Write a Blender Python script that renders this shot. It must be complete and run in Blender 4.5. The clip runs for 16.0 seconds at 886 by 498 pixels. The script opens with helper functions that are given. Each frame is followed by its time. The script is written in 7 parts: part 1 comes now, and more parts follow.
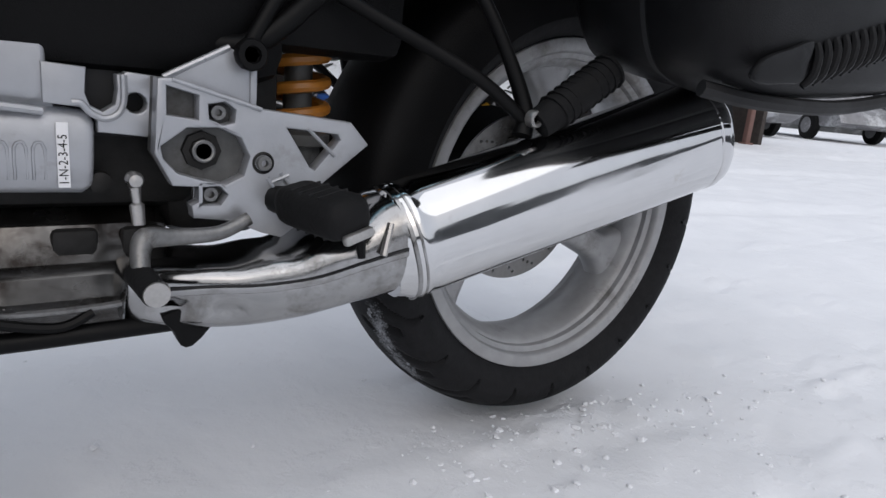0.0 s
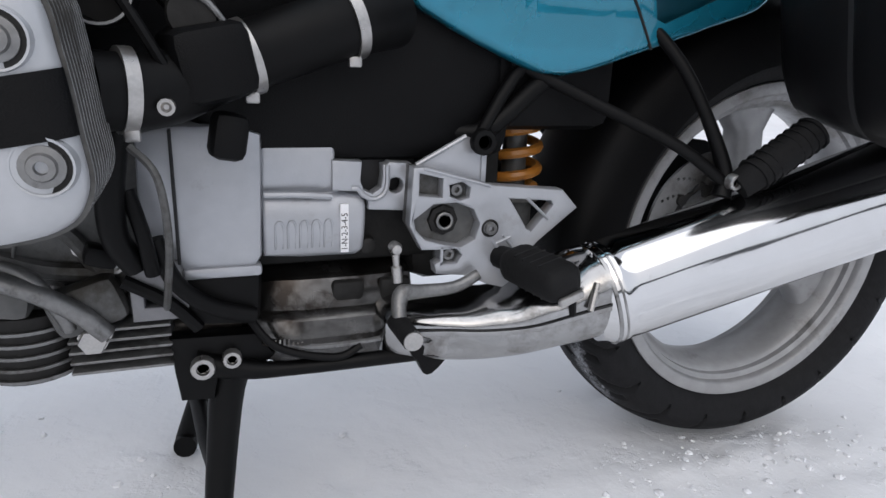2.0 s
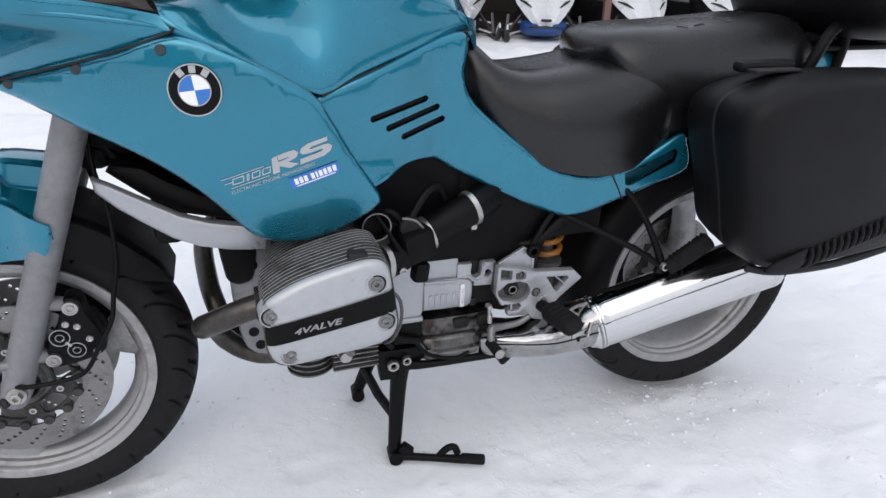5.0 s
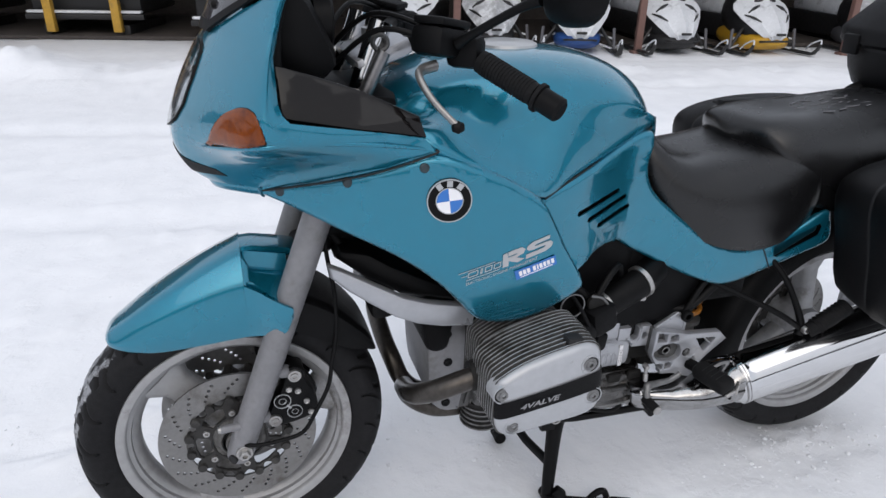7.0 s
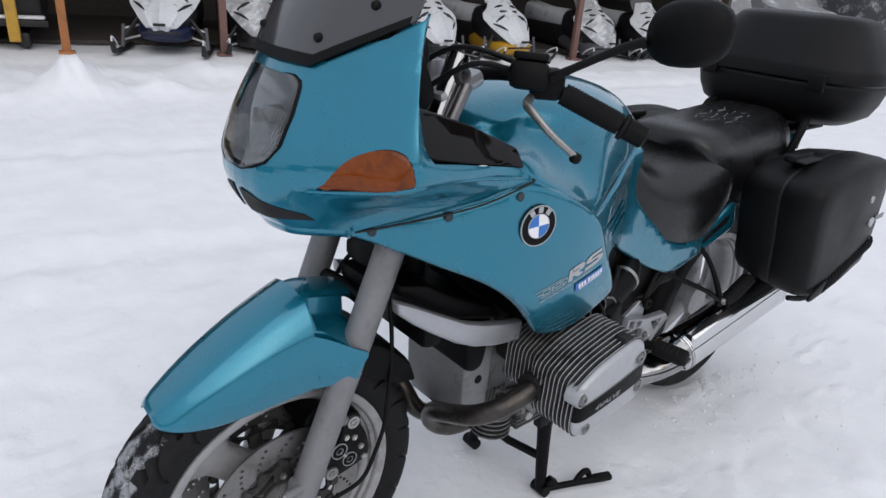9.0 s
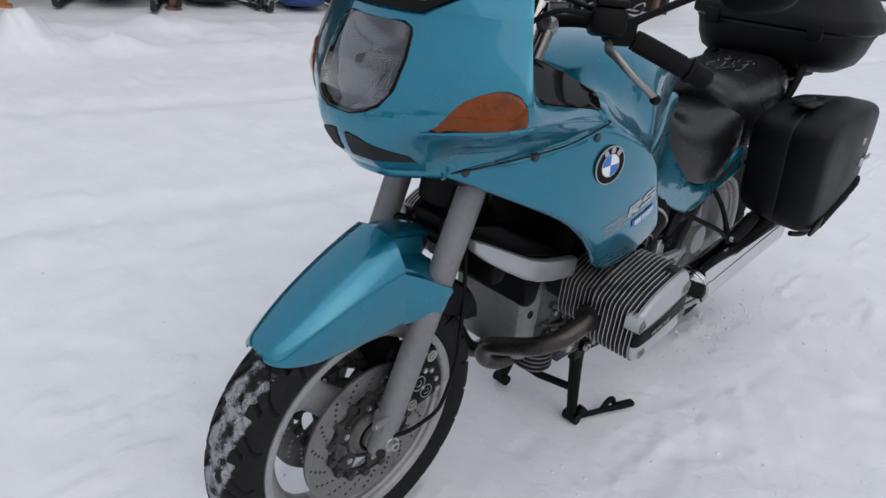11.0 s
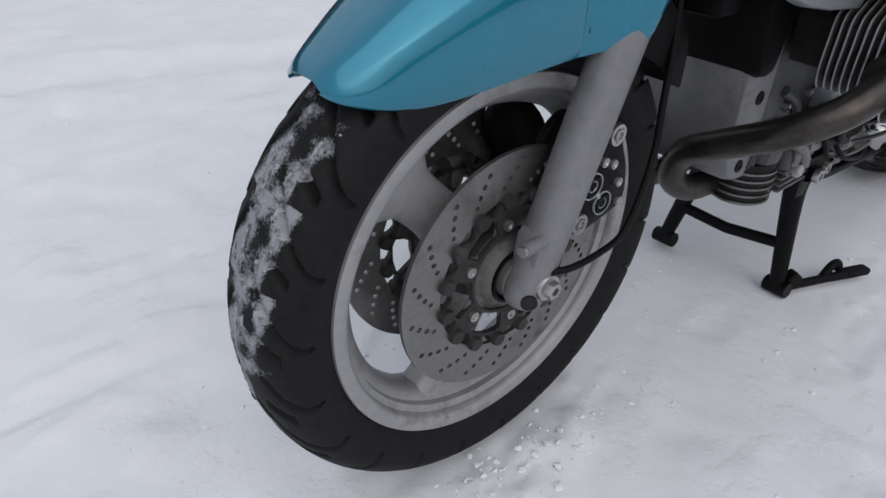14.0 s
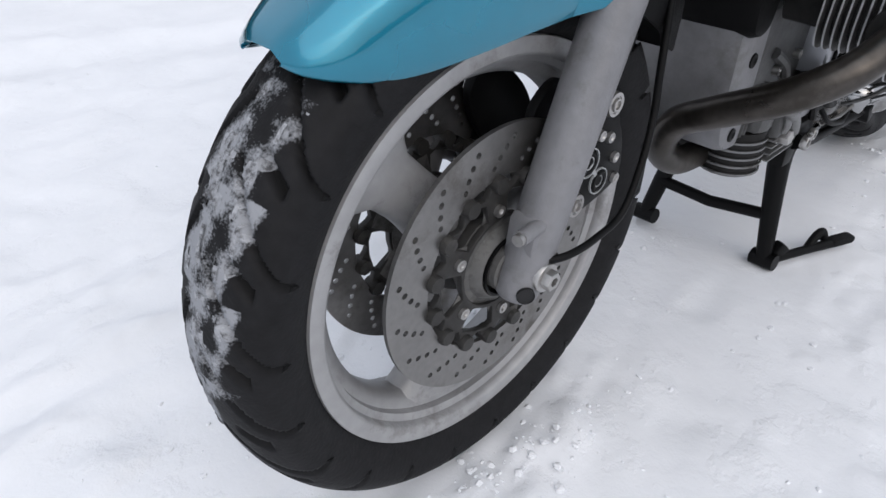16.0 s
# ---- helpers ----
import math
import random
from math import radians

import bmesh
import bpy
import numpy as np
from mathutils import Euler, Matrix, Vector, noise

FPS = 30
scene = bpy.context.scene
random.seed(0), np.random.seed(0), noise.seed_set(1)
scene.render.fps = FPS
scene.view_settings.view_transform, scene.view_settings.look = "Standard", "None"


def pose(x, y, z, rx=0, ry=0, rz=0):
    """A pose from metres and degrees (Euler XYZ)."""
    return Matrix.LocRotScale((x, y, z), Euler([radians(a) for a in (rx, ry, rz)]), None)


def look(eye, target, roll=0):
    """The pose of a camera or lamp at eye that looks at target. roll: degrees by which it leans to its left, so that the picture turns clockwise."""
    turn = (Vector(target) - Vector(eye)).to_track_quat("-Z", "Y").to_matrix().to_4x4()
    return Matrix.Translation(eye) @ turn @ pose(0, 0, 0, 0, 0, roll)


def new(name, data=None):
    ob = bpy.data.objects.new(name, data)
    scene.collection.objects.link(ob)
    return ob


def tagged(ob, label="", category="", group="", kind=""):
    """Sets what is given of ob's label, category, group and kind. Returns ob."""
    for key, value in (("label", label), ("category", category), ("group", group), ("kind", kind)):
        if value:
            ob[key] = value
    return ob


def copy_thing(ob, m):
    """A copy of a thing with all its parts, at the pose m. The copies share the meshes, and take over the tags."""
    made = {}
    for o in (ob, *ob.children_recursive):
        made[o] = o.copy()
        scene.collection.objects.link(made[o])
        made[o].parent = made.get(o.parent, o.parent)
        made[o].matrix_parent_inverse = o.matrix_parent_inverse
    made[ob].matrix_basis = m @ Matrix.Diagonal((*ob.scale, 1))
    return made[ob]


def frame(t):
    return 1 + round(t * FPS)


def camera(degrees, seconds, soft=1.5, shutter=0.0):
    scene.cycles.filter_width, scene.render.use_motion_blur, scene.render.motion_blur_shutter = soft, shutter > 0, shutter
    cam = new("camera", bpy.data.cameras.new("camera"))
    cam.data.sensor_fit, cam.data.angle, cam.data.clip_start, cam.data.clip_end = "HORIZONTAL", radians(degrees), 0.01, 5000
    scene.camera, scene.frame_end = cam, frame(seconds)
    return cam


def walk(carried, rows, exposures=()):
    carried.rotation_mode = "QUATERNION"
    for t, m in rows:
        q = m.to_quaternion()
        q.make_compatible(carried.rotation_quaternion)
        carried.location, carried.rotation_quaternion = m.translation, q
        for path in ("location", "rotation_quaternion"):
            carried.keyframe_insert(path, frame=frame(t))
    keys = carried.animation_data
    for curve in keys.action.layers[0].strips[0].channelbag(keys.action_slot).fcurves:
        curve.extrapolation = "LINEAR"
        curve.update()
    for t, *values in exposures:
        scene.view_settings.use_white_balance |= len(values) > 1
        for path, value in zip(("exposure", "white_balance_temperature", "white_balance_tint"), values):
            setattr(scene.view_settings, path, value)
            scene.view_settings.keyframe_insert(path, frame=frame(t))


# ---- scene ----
cam = camera(68.0, 16.0)
PATH = [
    (0, (0.051, -0.72, 0.468), (1.186, 0.854, -0.015), 5.4),
    (0.5, (0.041, -0.728, 0.473), (1.145, 0.867, -0.014), 5.3),
    (1, (0.027, -0.752, 0.5), (1.028, 0.9, -0.021), 4.4),
    (1.5, (0.003, -0.771, 0.526), (0.85, 0.955, -0.025), 2.9),
    (2, (-0.022, -0.777, 0.57), (0.625, 1.023, -0.014), 2.3),
    (2.5, (-0.048, -0.8, 0.69), (0.443, 0.979, -0.081), 1.0),
    (3, (-0.078, -0.883, 0.827), (0.409, 0.843, -0.059), -0.2),
    (3.5, (-0.117, -0.948, 0.881), (0.31, 0.788, -0.015), -0.1),
    (3.7, (-0.13, -0.979, 0.892), (0.301, 0.766, 0.016), 0.0),
    (5.8, (-0.471, -1.301, 1.139), (0.18, 0.406, 0.326), 1.5),
    (6, (-0.505, -1.3, 1.162), (0.129, 0.415, 0.352), 1.1),
    (6.5, (-0.575, -1.241, 1.193), (-0.018, 0.491, 0.362), -0.1),
    (7, (-0.665, -1.173, 1.214), (-0.1, 0.552, 0.376), 1.2),
    (7.5, (-0.844, -1.125, 1.223), (0.029, 0.478, 0.406), 1.6),
    (8, (-0.945, -1.083, 1.22), (0.063, 0.429, 0.386), 3.2),
    (8.5, (-1.026, -0.993, 1.223), (0.114, 0.437, 0.412), 3.0),
    (9, (-1.148, -0.907, 1.237), (0.071, 0.461, 0.437), 4.8),
    (9.2, (-1.212, -0.884, 1.25), (0.072, 0.427, 0.455), 4.4),
    (11.3, (-1.374, -0.798, 1.196), (-0.061, 0.41, 0.292), 5.6),
    (11.5, (-1.374, -0.793, 1.174), (-0.068, 0.42, 0.266), 5.3),
    (12, (-1.396, -0.784, 1.127), (-0.136, 0.45, 0.182), 4.9),
    (12.5, (-1.396, -0.76, 1.064), (-0.152, 0.492, 0.124), 5.4),
    (13, (-1.319, -0.682, 0.98), (-0.144, 0.618, 0.017), 2.8),
    (13.5, (-1.22, -0.577, 0.875), (-0.097, 0.717, -0.157), 4.5),
    (14, (-1.183, -0.486, 0.743), (-0.105, 0.79, -0.356), 1.5),
    (14.5, (-1.139, -0.39, 0.681), (0.029, 0.795, -0.428), 1.0),
    (15, (-1.123, -0.372, 0.663), (0.078, 0.754, -0.473), 1.6),
    (15.5, (-1.134, -0.387, 0.676), (0.05, 0.746, -0.471), 1.5),
    (16, (-1.155, -0.417, 0.705), (-0.005, 0.759, -0.433), 1.0),
]
walk(cam, [(t, look(eye, target, roll)) for t, eye, target, roll in PATH], [(0, 0.0), (1.5, 0.1), (2.0, 0.28), (2.5, 0.45), (3.5, 0.6), (5.8, 0.2), (7, 0.17), (8.5, 0.08), (9, 0.0), (11.5, -0.25), (14, -0.22), (14.5, -0.12), (15, 0.1), (15.5, 0.2), (16, 0.25)])

# ---- sky, sun ----
world = bpy.data.worlds.new("overcast_sky")
scene.world = world
world.use_nodes = True
wn, wl = world.node_tree.nodes, world.node_tree.links
sky = wn.new("ShaderNodeTexSky")
sky.sky_type, sky.sun_disc = "NISHITA", False
sky.sun_elevation, sky.sun_rotation = radians(38), radians(200)
sky.air_density, sky.dust_density, sky.ozone_density = 1.0, 6.0, 1.0
cloud = wn.new("ShaderNodeMix")
cloud.data_type = "RGBA"
cloud.inputs["Factor"].default_value = 0.8
cloud.inputs["B"].default_value = (8.05, 8.5, 9.5, 1)
wl.new(sky.outputs["Color"], cloud.inputs["A"])
wl.new(cloud.outputs["Result"], wn["Background"].inputs["Color"])
wn["Background"].inputs["Strength"].default_value = 0.1
sun = new("sun", bpy.data.lights.new("sun", "SUN"))
sun.data.energy, sun.data.angle, sun.data.color = 0.8, radians(70), (1.0, 0.98, 0.97)
sun.matrix_world = look((0, 0, 10), (3.2, 6.5, -2.0))


# ---- materials ----
def material(name, colour, rough=0.5, metal=0.0, spread=0.15, scale=20.0, bump=0.0, bump_scale=120.0, coat=0.0, rough_spread=0.1, stain=None, stain_scale=6.0, stain_at=0.62, spec=0.5):
    m = bpy.data.materials.new(name)
    m.use_nodes = True
    n, l = m.node_tree.nodes, m.node_tree.links
    p = n["Principled BSDF"]
    p.inputs["Metallic"].default_value, p.inputs["Coat Weight"].default_value, p.inputs["Coat Roughness"].default_value = metal, coat, 0.035
    p.inputs["Specular IOR Level"].default_value = spec
    co = n.new("ShaderNodeTexCoord")
    fine, wide = n.new("ShaderNodeTexNoise"), n.new("ShaderNodeTexNoise")
    for tex, s in ((fine, scale * 6), (wide, scale)):
        tex.inputs["Scale"].default_value, tex.inputs["Detail"].default_value = s, 5
        l.new(co.outputs["Object"], tex.inputs["Vector"])
    add = n.new("ShaderNodeMath")
    add.operation = "ADD"
    l.new(fine.outputs["Fac"], add.inputs[0]), l.new(wide.outputs["Fac"], add.inputs[1])
    ramp = n.new("ShaderNodeMapRange")
    ramp.inputs["From Min"].default_value, ramp.inputs["From Max"].default_value = 0.6, 1.4
    ramp.inputs["To Min"].default_value, ramp.inputs["To Max"].default_value = 1 - spread, 1 + spread
    l.new(add.outputs[0], ramp.inputs["Value"])
    tint = n.new("ShaderNodeVectorMath")
    tint.operation = "SCALE"
    tint.inputs[0].default_value = colour
    l.new(ramp.outputs[0], tint.inputs["Scale"])
    out = tint.outputs[0]
    if stain:
        spot = n.new("ShaderNodeTexNoise")
        spot.inputs["Scale"].default_value, spot.inputs["Detail"].default_value = stain_scale, 9
        spot.inputs["Roughness"].default_value = 0.7
        l.new(co.outputs["Object"], spot.inputs["Vector"])
        cut = n.new("ShaderNodeMapRange")
        cut.inputs["From Min"].default_value, cut.inputs["From Max"].default_value = stain_at - 0.06, stain_at + 0.06
        l.new(spot.outputs["Fac"], cut.inputs["Value"])
        mix = n.new("ShaderNodeMix")
        mix.data_type = "RGBA"
        mix.inputs["B"].default_value = (*stain, 1)
        l.new(cut.outputs[0], mix.inputs["Factor"]), l.new(out, mix.inputs["A"])
        out = mix.outputs["Result"]
    l.new(out, p.inputs["Base Color"])
    r = n.new("ShaderNodeMapRange")
    r.inputs["From Min"].default_value, r.inputs["From Max"].default_value = 0.3, 0.7
    r.inputs["To Min"].default_value, r.inputs["To Max"].default_value = max(rough - rough_spread, 0.02), min(rough + rough_spread, 1)
    l.new(wide.outputs["Fac"], r.inputs["Value"]), l.new(r.outputs[0], p.inputs["Roughness"])
    if bump:
        grain = n.new("ShaderNodeTexNoise")
        grain.inputs["Scale"].default_value, grain.inputs["Detail"].default_value = bump_scale, 4
        l.new(co.outputs["Object"], grain.inputs["Vector"])
        b = n.new("ShaderNodeBump")
        b.inputs["Strength"].default_value, b.inputs["Distance"].default_value = bump, 0.002
        l.new(grain.outputs["Fac"], b.inputs["Height"]), l.new(b.outputs[0], p.inputs["Normal"])
    return m


TEAL = material("teal_metallic_paint", (0.006, 0.185, 0.28), 0.27, 0.68, 0.07, 8, 0.02, 900, coat=1.0, rough_spread=0.03)
BLACK = material("satin_black_paint", (0.0028, 0.0028, 0.0031), 0.5, 0, 0.25, 15, 0.05, 300, spec=0.15)
PLASTIC = material("black_grained_plastic", (0.0026, 0.0026, 0.003), 0.52, 0, 0.25, 6, 0.35, 700, spec=0.14)
CASE = material("black_case_plastic", (0.0045, 0.0045, 0.0052), 0.46, 0, 0.25, 5, 0.3, 900, spec=0.18)
RUBBER = material("black_rubber", (0.006, 0.006, 0.0065), 0.75, 0, 0.3, 12, 0.3, 250, spec=0.22)
TYRE = material("tyre_rubber", (0.0105, 0.0105, 0.0115), 0.66, 0, 0.4, 14, 0.35, 240, stain=(0.02, 0.02, 0.021), stain_scale=16, stain_at=0.66, spec=0.16)
LEATHER = material("black_seat_vinyl", (0.0055, 0.0055, 0.006), 0.27, 0, 0.25, 9, 0.2, 500, rough_spread=0.06, spec=0.5)
WHEEL = material("silver_wheel_paint", (0.33, 0.33, 0.335), 0.45, 0.35, 0.16, 9, 0.12, 240, stain=(0.16, 0.152, 0.144), stain_scale=7, stain_at=0.6)
FORK = material("silver_grey_fork_paint", (0.2, 0.2, 0.21), 0.5, 0.25, 0.14, 14, 0.25, 260, stain=(0.15, 0.15, 0.15), stain_scale=16, stain_at=0.62)
ALLOY = material("cast_alloy", (0.39, 0.40, 0.425), 0.36, 0.5, 0.07, 12, 0.07, 400, stain=(0.29, 0.29, 0.295), stain_scale=13, stain_at=0.66)
COVER = material("silver_head_cover_paint", (0.41, 0.42, 0.44), 0.36, 0.35, 0.08, 12, 0.06, 300, stain=(0.16, 0.15, 0.14), stain_scale=22, stain_at=0.71)
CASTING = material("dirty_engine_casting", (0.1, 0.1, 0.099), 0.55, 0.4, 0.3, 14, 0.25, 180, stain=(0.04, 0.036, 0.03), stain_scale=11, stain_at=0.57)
CHROME = material("polished_chrome", (0.64, 0.64, 0.645), 0.09, 1.0, 0.05, 6, rough_spread=0.05, stain=(0.5, 0.48, 0.45), stain_scale=30, stain_at=0.7)
POLISHED = material("dulled_polished_steel", (0.37, 0.37, 0.372), 0.17, 1.0, 0.2, 7, 0.32, 26, stain=(0.19, 0.18, 0.17), stain_scale=9, stain_at=0.57)
# near-black casting, the shade of the gaps between parts put into its colour
DARKCAST = material("dark_casting", (0.018, 0.0175, 0.017), 0.6, 0.2, 0.4, 14, 0.25, 150, spec=0.25)
REFLECTOR = material("lamp_reflector", (0.16, 0.165, 0.175), 0.22, 1.0, 0.3, 9, 0.25, 30)
BURNT = material("heat_stained_pipe", (0.07, 0.063, 0.057), 0.34, 0.8, 0.35, 14, 0.08, 90, stain=(0.045, 0.04, 0.035), stain_scale=9, stain_at=0.55)
DIRTY = material("brake_dust_casting", (0.105, 0.103, 0.1), 0.6, 0.3, 0.25, 14, 0.2, 120, stain=(0.04, 0.037, 0.034), stain_scale=18, stain_at=0.56)
DISC = material("brake_disc_steel", (0.235, 0.23, 0.225), 0.4, 0.95, 0.14, 20, 0.05, 200, stain=(0.14, 0.13, 0.12), stain_scale=9, stain_at=0.6)
HOLE = material("dark_recess", (0.006, 0.006, 0.007), 0.7, 0, 0.2)
BOLT = material("zinc_bolt", (0.42, 0.41, 0.4), 0.35, 0.9, 0.15, 60)
SPRING = material("orange_spring_paint", (0.42, 0.165, 0.025), 0.4, 0, 0.1, 20, stain=(0.2, 0.1, 0.04), stain_scale=30)
AMBER = material("amber_lens", (0.17, 0.036, 0.002), 0.16, 0, 0.25, 18, 0.05, 60, coat=0.12, stain=(0.075, 0.014, 0.002), stain_scale=9, stain_at=0.55, spec=0.28)
SCREWHEAD = material("dull_screw_steel", (0.035, 0.05, 0.058), 0.45, 0.4, 0.3, 60)
WHITE = material("white_print", (0.8, 0.8, 0.82), 0.4, 0, 0.03)
SILVERINK = material("silver_print", (0.42, 0.43, 0.44), 0.35, 0.4, 0.05)
BLUE = material("blue_print", (0.03, 0.16, 0.5), 0.35, 0, 0.04)
SNOWCLUMP = material("packed_snow", (0.30, 0.31, 0.33), 0.85, 0, 0.4, 40, 0.9, 240, stain=(0.08, 0.08, 0.085), stain_scale=110, stain_at=0.54)
SMOKE = material("smoked_screen", (0.05, 0.05, 0.055), 0.12, 0, 0.05, 5, coat=0.3)


def glass(name, colour, rough=0.02):
    m = bpy.data.materials.new(name)
    m.use_nodes = True
    p = m.node_tree.nodes["Principled BSDF"]
    p.inputs["Base Color"].default_value, p.inputs["Roughness"].default_value = (*colour, 1), rough
    p.inputs["Transmission Weight"].default_value, p.inputs["IOR"].default_value = 1.0, 1.45
    return m


def dusted(m):
    """Adds a fine crust of snow to rubber where the mesh says that it clings."""
    n, l = m.node_tree.nodes, m.node_tree.links
    p = n["Principled BSDF"]
    co, at = n.new("ShaderNodeTexCoord"), n.new("ShaderNodeAttribute")
    at.attribute_name = "crust"
    add = at.outputs["Fac"]
    for s, w in ((420.0, 1.0), (70.0, 1.1), (26.0, 0.9)):
        tex = n.new("ShaderNodeTexNoise")
        tex.inputs["Scale"].default_value, tex.inputs["Detail"].default_value = s, 4
        l.new(co.outputs["Object"], tex.inputs["Vector"])
        k = n.new("ShaderNodeMath")
        k.operation = "MULTIPLY_ADD"
        k.inputs[1].default_value = w
        l.new(tex.outputs["Fac"], k.inputs[0]), l.new(add, k.inputs[2])
        add = k.outputs[0]
    cut = n.new("ShaderNodeMapRange")
    cut.inputs["From Min"].default_value, cut.inputs["From Max"].default_value = 1.86, 2.30
    l.new(add, cut.inputs["Value"])
    mix = n.new("ShaderNodeMix")
    mix.data_type = "RGBA"
    mix.inputs["B"].default_value = (0.27, 0.28, 0.3, 1)
    # grooves near-black against greyer lands: their shade is put into the colour
    groove_shade, land = n.new("ShaderNodeMix"), n.new("ShaderNodeAttribute")
    groove_shade.data_type = "RGBA"
    groove_shade.inputs["A"].default_value = (0.003, 0.003, 0.0032, 1)
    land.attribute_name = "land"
    l.new(land.outputs["Fac"], groove_shade.inputs["Factor"])
    l.new(p.inputs["Base Color"].links[0].from_socket, groove_shade.inputs["B"])
    l.new(groove_shade.outputs["Result"], mix.inputs["A"])
    l.new(cut.outputs[0], mix.inputs["Factor"])
    l.new(mix.outputs["Result"], p.inputs["Base Color"])


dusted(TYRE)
LENS = glass("clear_lens", (0.95, 0.96, 0.97))


# ---- mesh tools ----
def finish(name, bm, mat, parent=None, label="", smooth=40):
    me = bpy.data.meshes.new(name)
    bm.normal_update()
    bm.to_mesh(me)
    bm.free()
    if smooth:
        me.shade_smooth()
        me.set_sharp_from_angle(angle=radians(smooth))
    me.materials.append(mat)
    ob = new(name, me)
    if parent:
        ob.parent = parent
    if label:
        ob["label"] = label
    return ob


def part(name, bm, mat, parent, label="", smooth=40):
    return finish(name, bm, mat, parent, label, smooth)


def thing(name, label, category, group="", at=(0, 0, 0)):
    e = new(name)
    e.location = at
    return tagged(e, label, category, group)


def curve_points(points, sub=6, closed=False):
    """A smooth line through the points (Catmull-Rom)."""
    p = [Vector(q) for q in points]
    n = len(p)
    if sub <= 1 or n < 3:
        return p
    out = []
    for i in range(n if closed else n - 1):
        a, b, c, d = (p[(i + k) % n] if closed else p[min(max(i + k, 0), n - 1)] for k in (-1, 0, 1, 2))
        for j in range(sub):
            t = j / sub
            out.append(0.5 * ((2 * b) + (c - a) * t + (2 * a - 5 * b + 4 * c - d) * t * t + (3 * b - a - 3 * c + d) * t**3))
    if not closed:
        out.append(p[-1])
    return out


def loft(rings, closed=True, caps=True, bm=None):
    bm = bm or bmesh.new()
    vs = [[bm.verts.new(q) for q in ring] for ring in rings]
    n = len(vs[0])
    for a, b in zip(vs, vs[1:]):
        for i in range(n if closed else n - 1):
            j = (i + 1) % n
            bm.faces.new((a[i], a[j], b[j], b[i]))
    if caps and closed:
        bm.faces.new(vs[0][::-1])
        bm.faces.new(vs[-1])
    bmesh.ops.recalc_face_normals(bm, faces=bm.faces)
    return bm


def tube(points, r, n=12, sub=6, bm=None, flat=1.0):
    pts = curve_points(points, sub)
    m = len(pts)
    radii = np.interp(np.linspace(0, 1, m), np.linspace(0, 1, len(r)), r).tolist() if isinstance(r, (list, tuple)) else [r] * m
    rings, side = [], None
    for i, p in enumerate(pts):
        d = (pts[min(i + 1, m - 1)] - pts[max(i - 1, 0)]).normalized()
        if side is None:
            side = d.orthogonal().normalized() if abs(d.y) > 0.9 else d.cross(Vector((0, 1, 0))).normalized()
        side = (side - d * side.dot(d)).normalized()
        up = d.cross(side)
        rings.append([p + radii[i] * (math.cos(2 * math.pi * k / n) * side + flat * math.sin(2 * math.pi * k / n) * up) for k in range(n)])
    return loft(rings, bm=bm)


def lathe(profile, at, seg=48, bm=None, closed=False, axis="y"):
    """Turns (radius, offset along the axis) about an axis through at."""
    prof = profile + profile[:1] if closed else profile
    at = Vector(at)
    rings = []
    for r, o in prof:
        ring = []
        for k in range(seg):
            a = 2 * math.pi * k / seg
            c, s = r * math.cos(a), r * math.sin(a)
            ring.append(at + Vector((c, o, s) if axis == "y" else (o, c, s) if axis == "x" else (c, s, o)))
        rings.append(ring)
    return loft(rings, caps=not closed, bm=bm)


def box(size, at=(0, 0, 0), bevel=0.004, turn=(0, 0, 0), bm=None, seg=2):
    own = bmesh.new()
    bmesh.ops.create_cube(own, size=1, matrix=Matrix.Diagonal((*size, 1)))
    if bevel:
        bmesh.ops.bevel(own, geom=own.edges[:], offset=min(bevel, min(size) * 0.45), segments=seg, affect="EDGES", profile=0.5)
    own.transform(pose(*at, *turn))
    if bm is None:
        return own
    tmp = bpy.data.meshes.new("tmp")
    own.to_mesh(tmp)
    own.free()
    bm.from_mesh(tmp)
    bpy.data.meshes.remove(tmp)
    return bm


def thicken(bm, thick, way=None):
    """Gives an open sheet a back face, along its normals or one direction, and closes its rim."""
    bm.normal_update()
    front = bm.faces[:]
    rim = [(e.verts[0], e.verts[1], e.link_faces[0]) for e in bm.edges if len(e.link_faces) == 1]
    back = {v: bm.verts.new(v.co + (Vector(way) if way else -v.normal) * thick) for v in bm.verts[:]}
    for f in front:
        bm.faces.new([back[v] for v in reversed(f.verts)])
    for a, b, f in rim:
        vs = f.verts[:]
        i = vs.index(a)
        if vs[(i + 1) % len(vs)] is not b:
            a, b = b, a
        bm.faces.new((b, a, back[a], back[b]))
    return bm


def flat_face(bm, loops):
    """Fills outlines (the first outside, the rest holes), given as 3D points."""
    edges = []
    for loop in loops:
        vs = [bm.verts.new(p) for p in loop]
        edges += [bm.edges.new((vs[i], vs[(i + 1) % len(vs)])) for i in range(len(vs))]
    bmesh.ops.triangle_fill(bm, edges=edges, use_beauty=True, use_dissolve=False)
    return bm


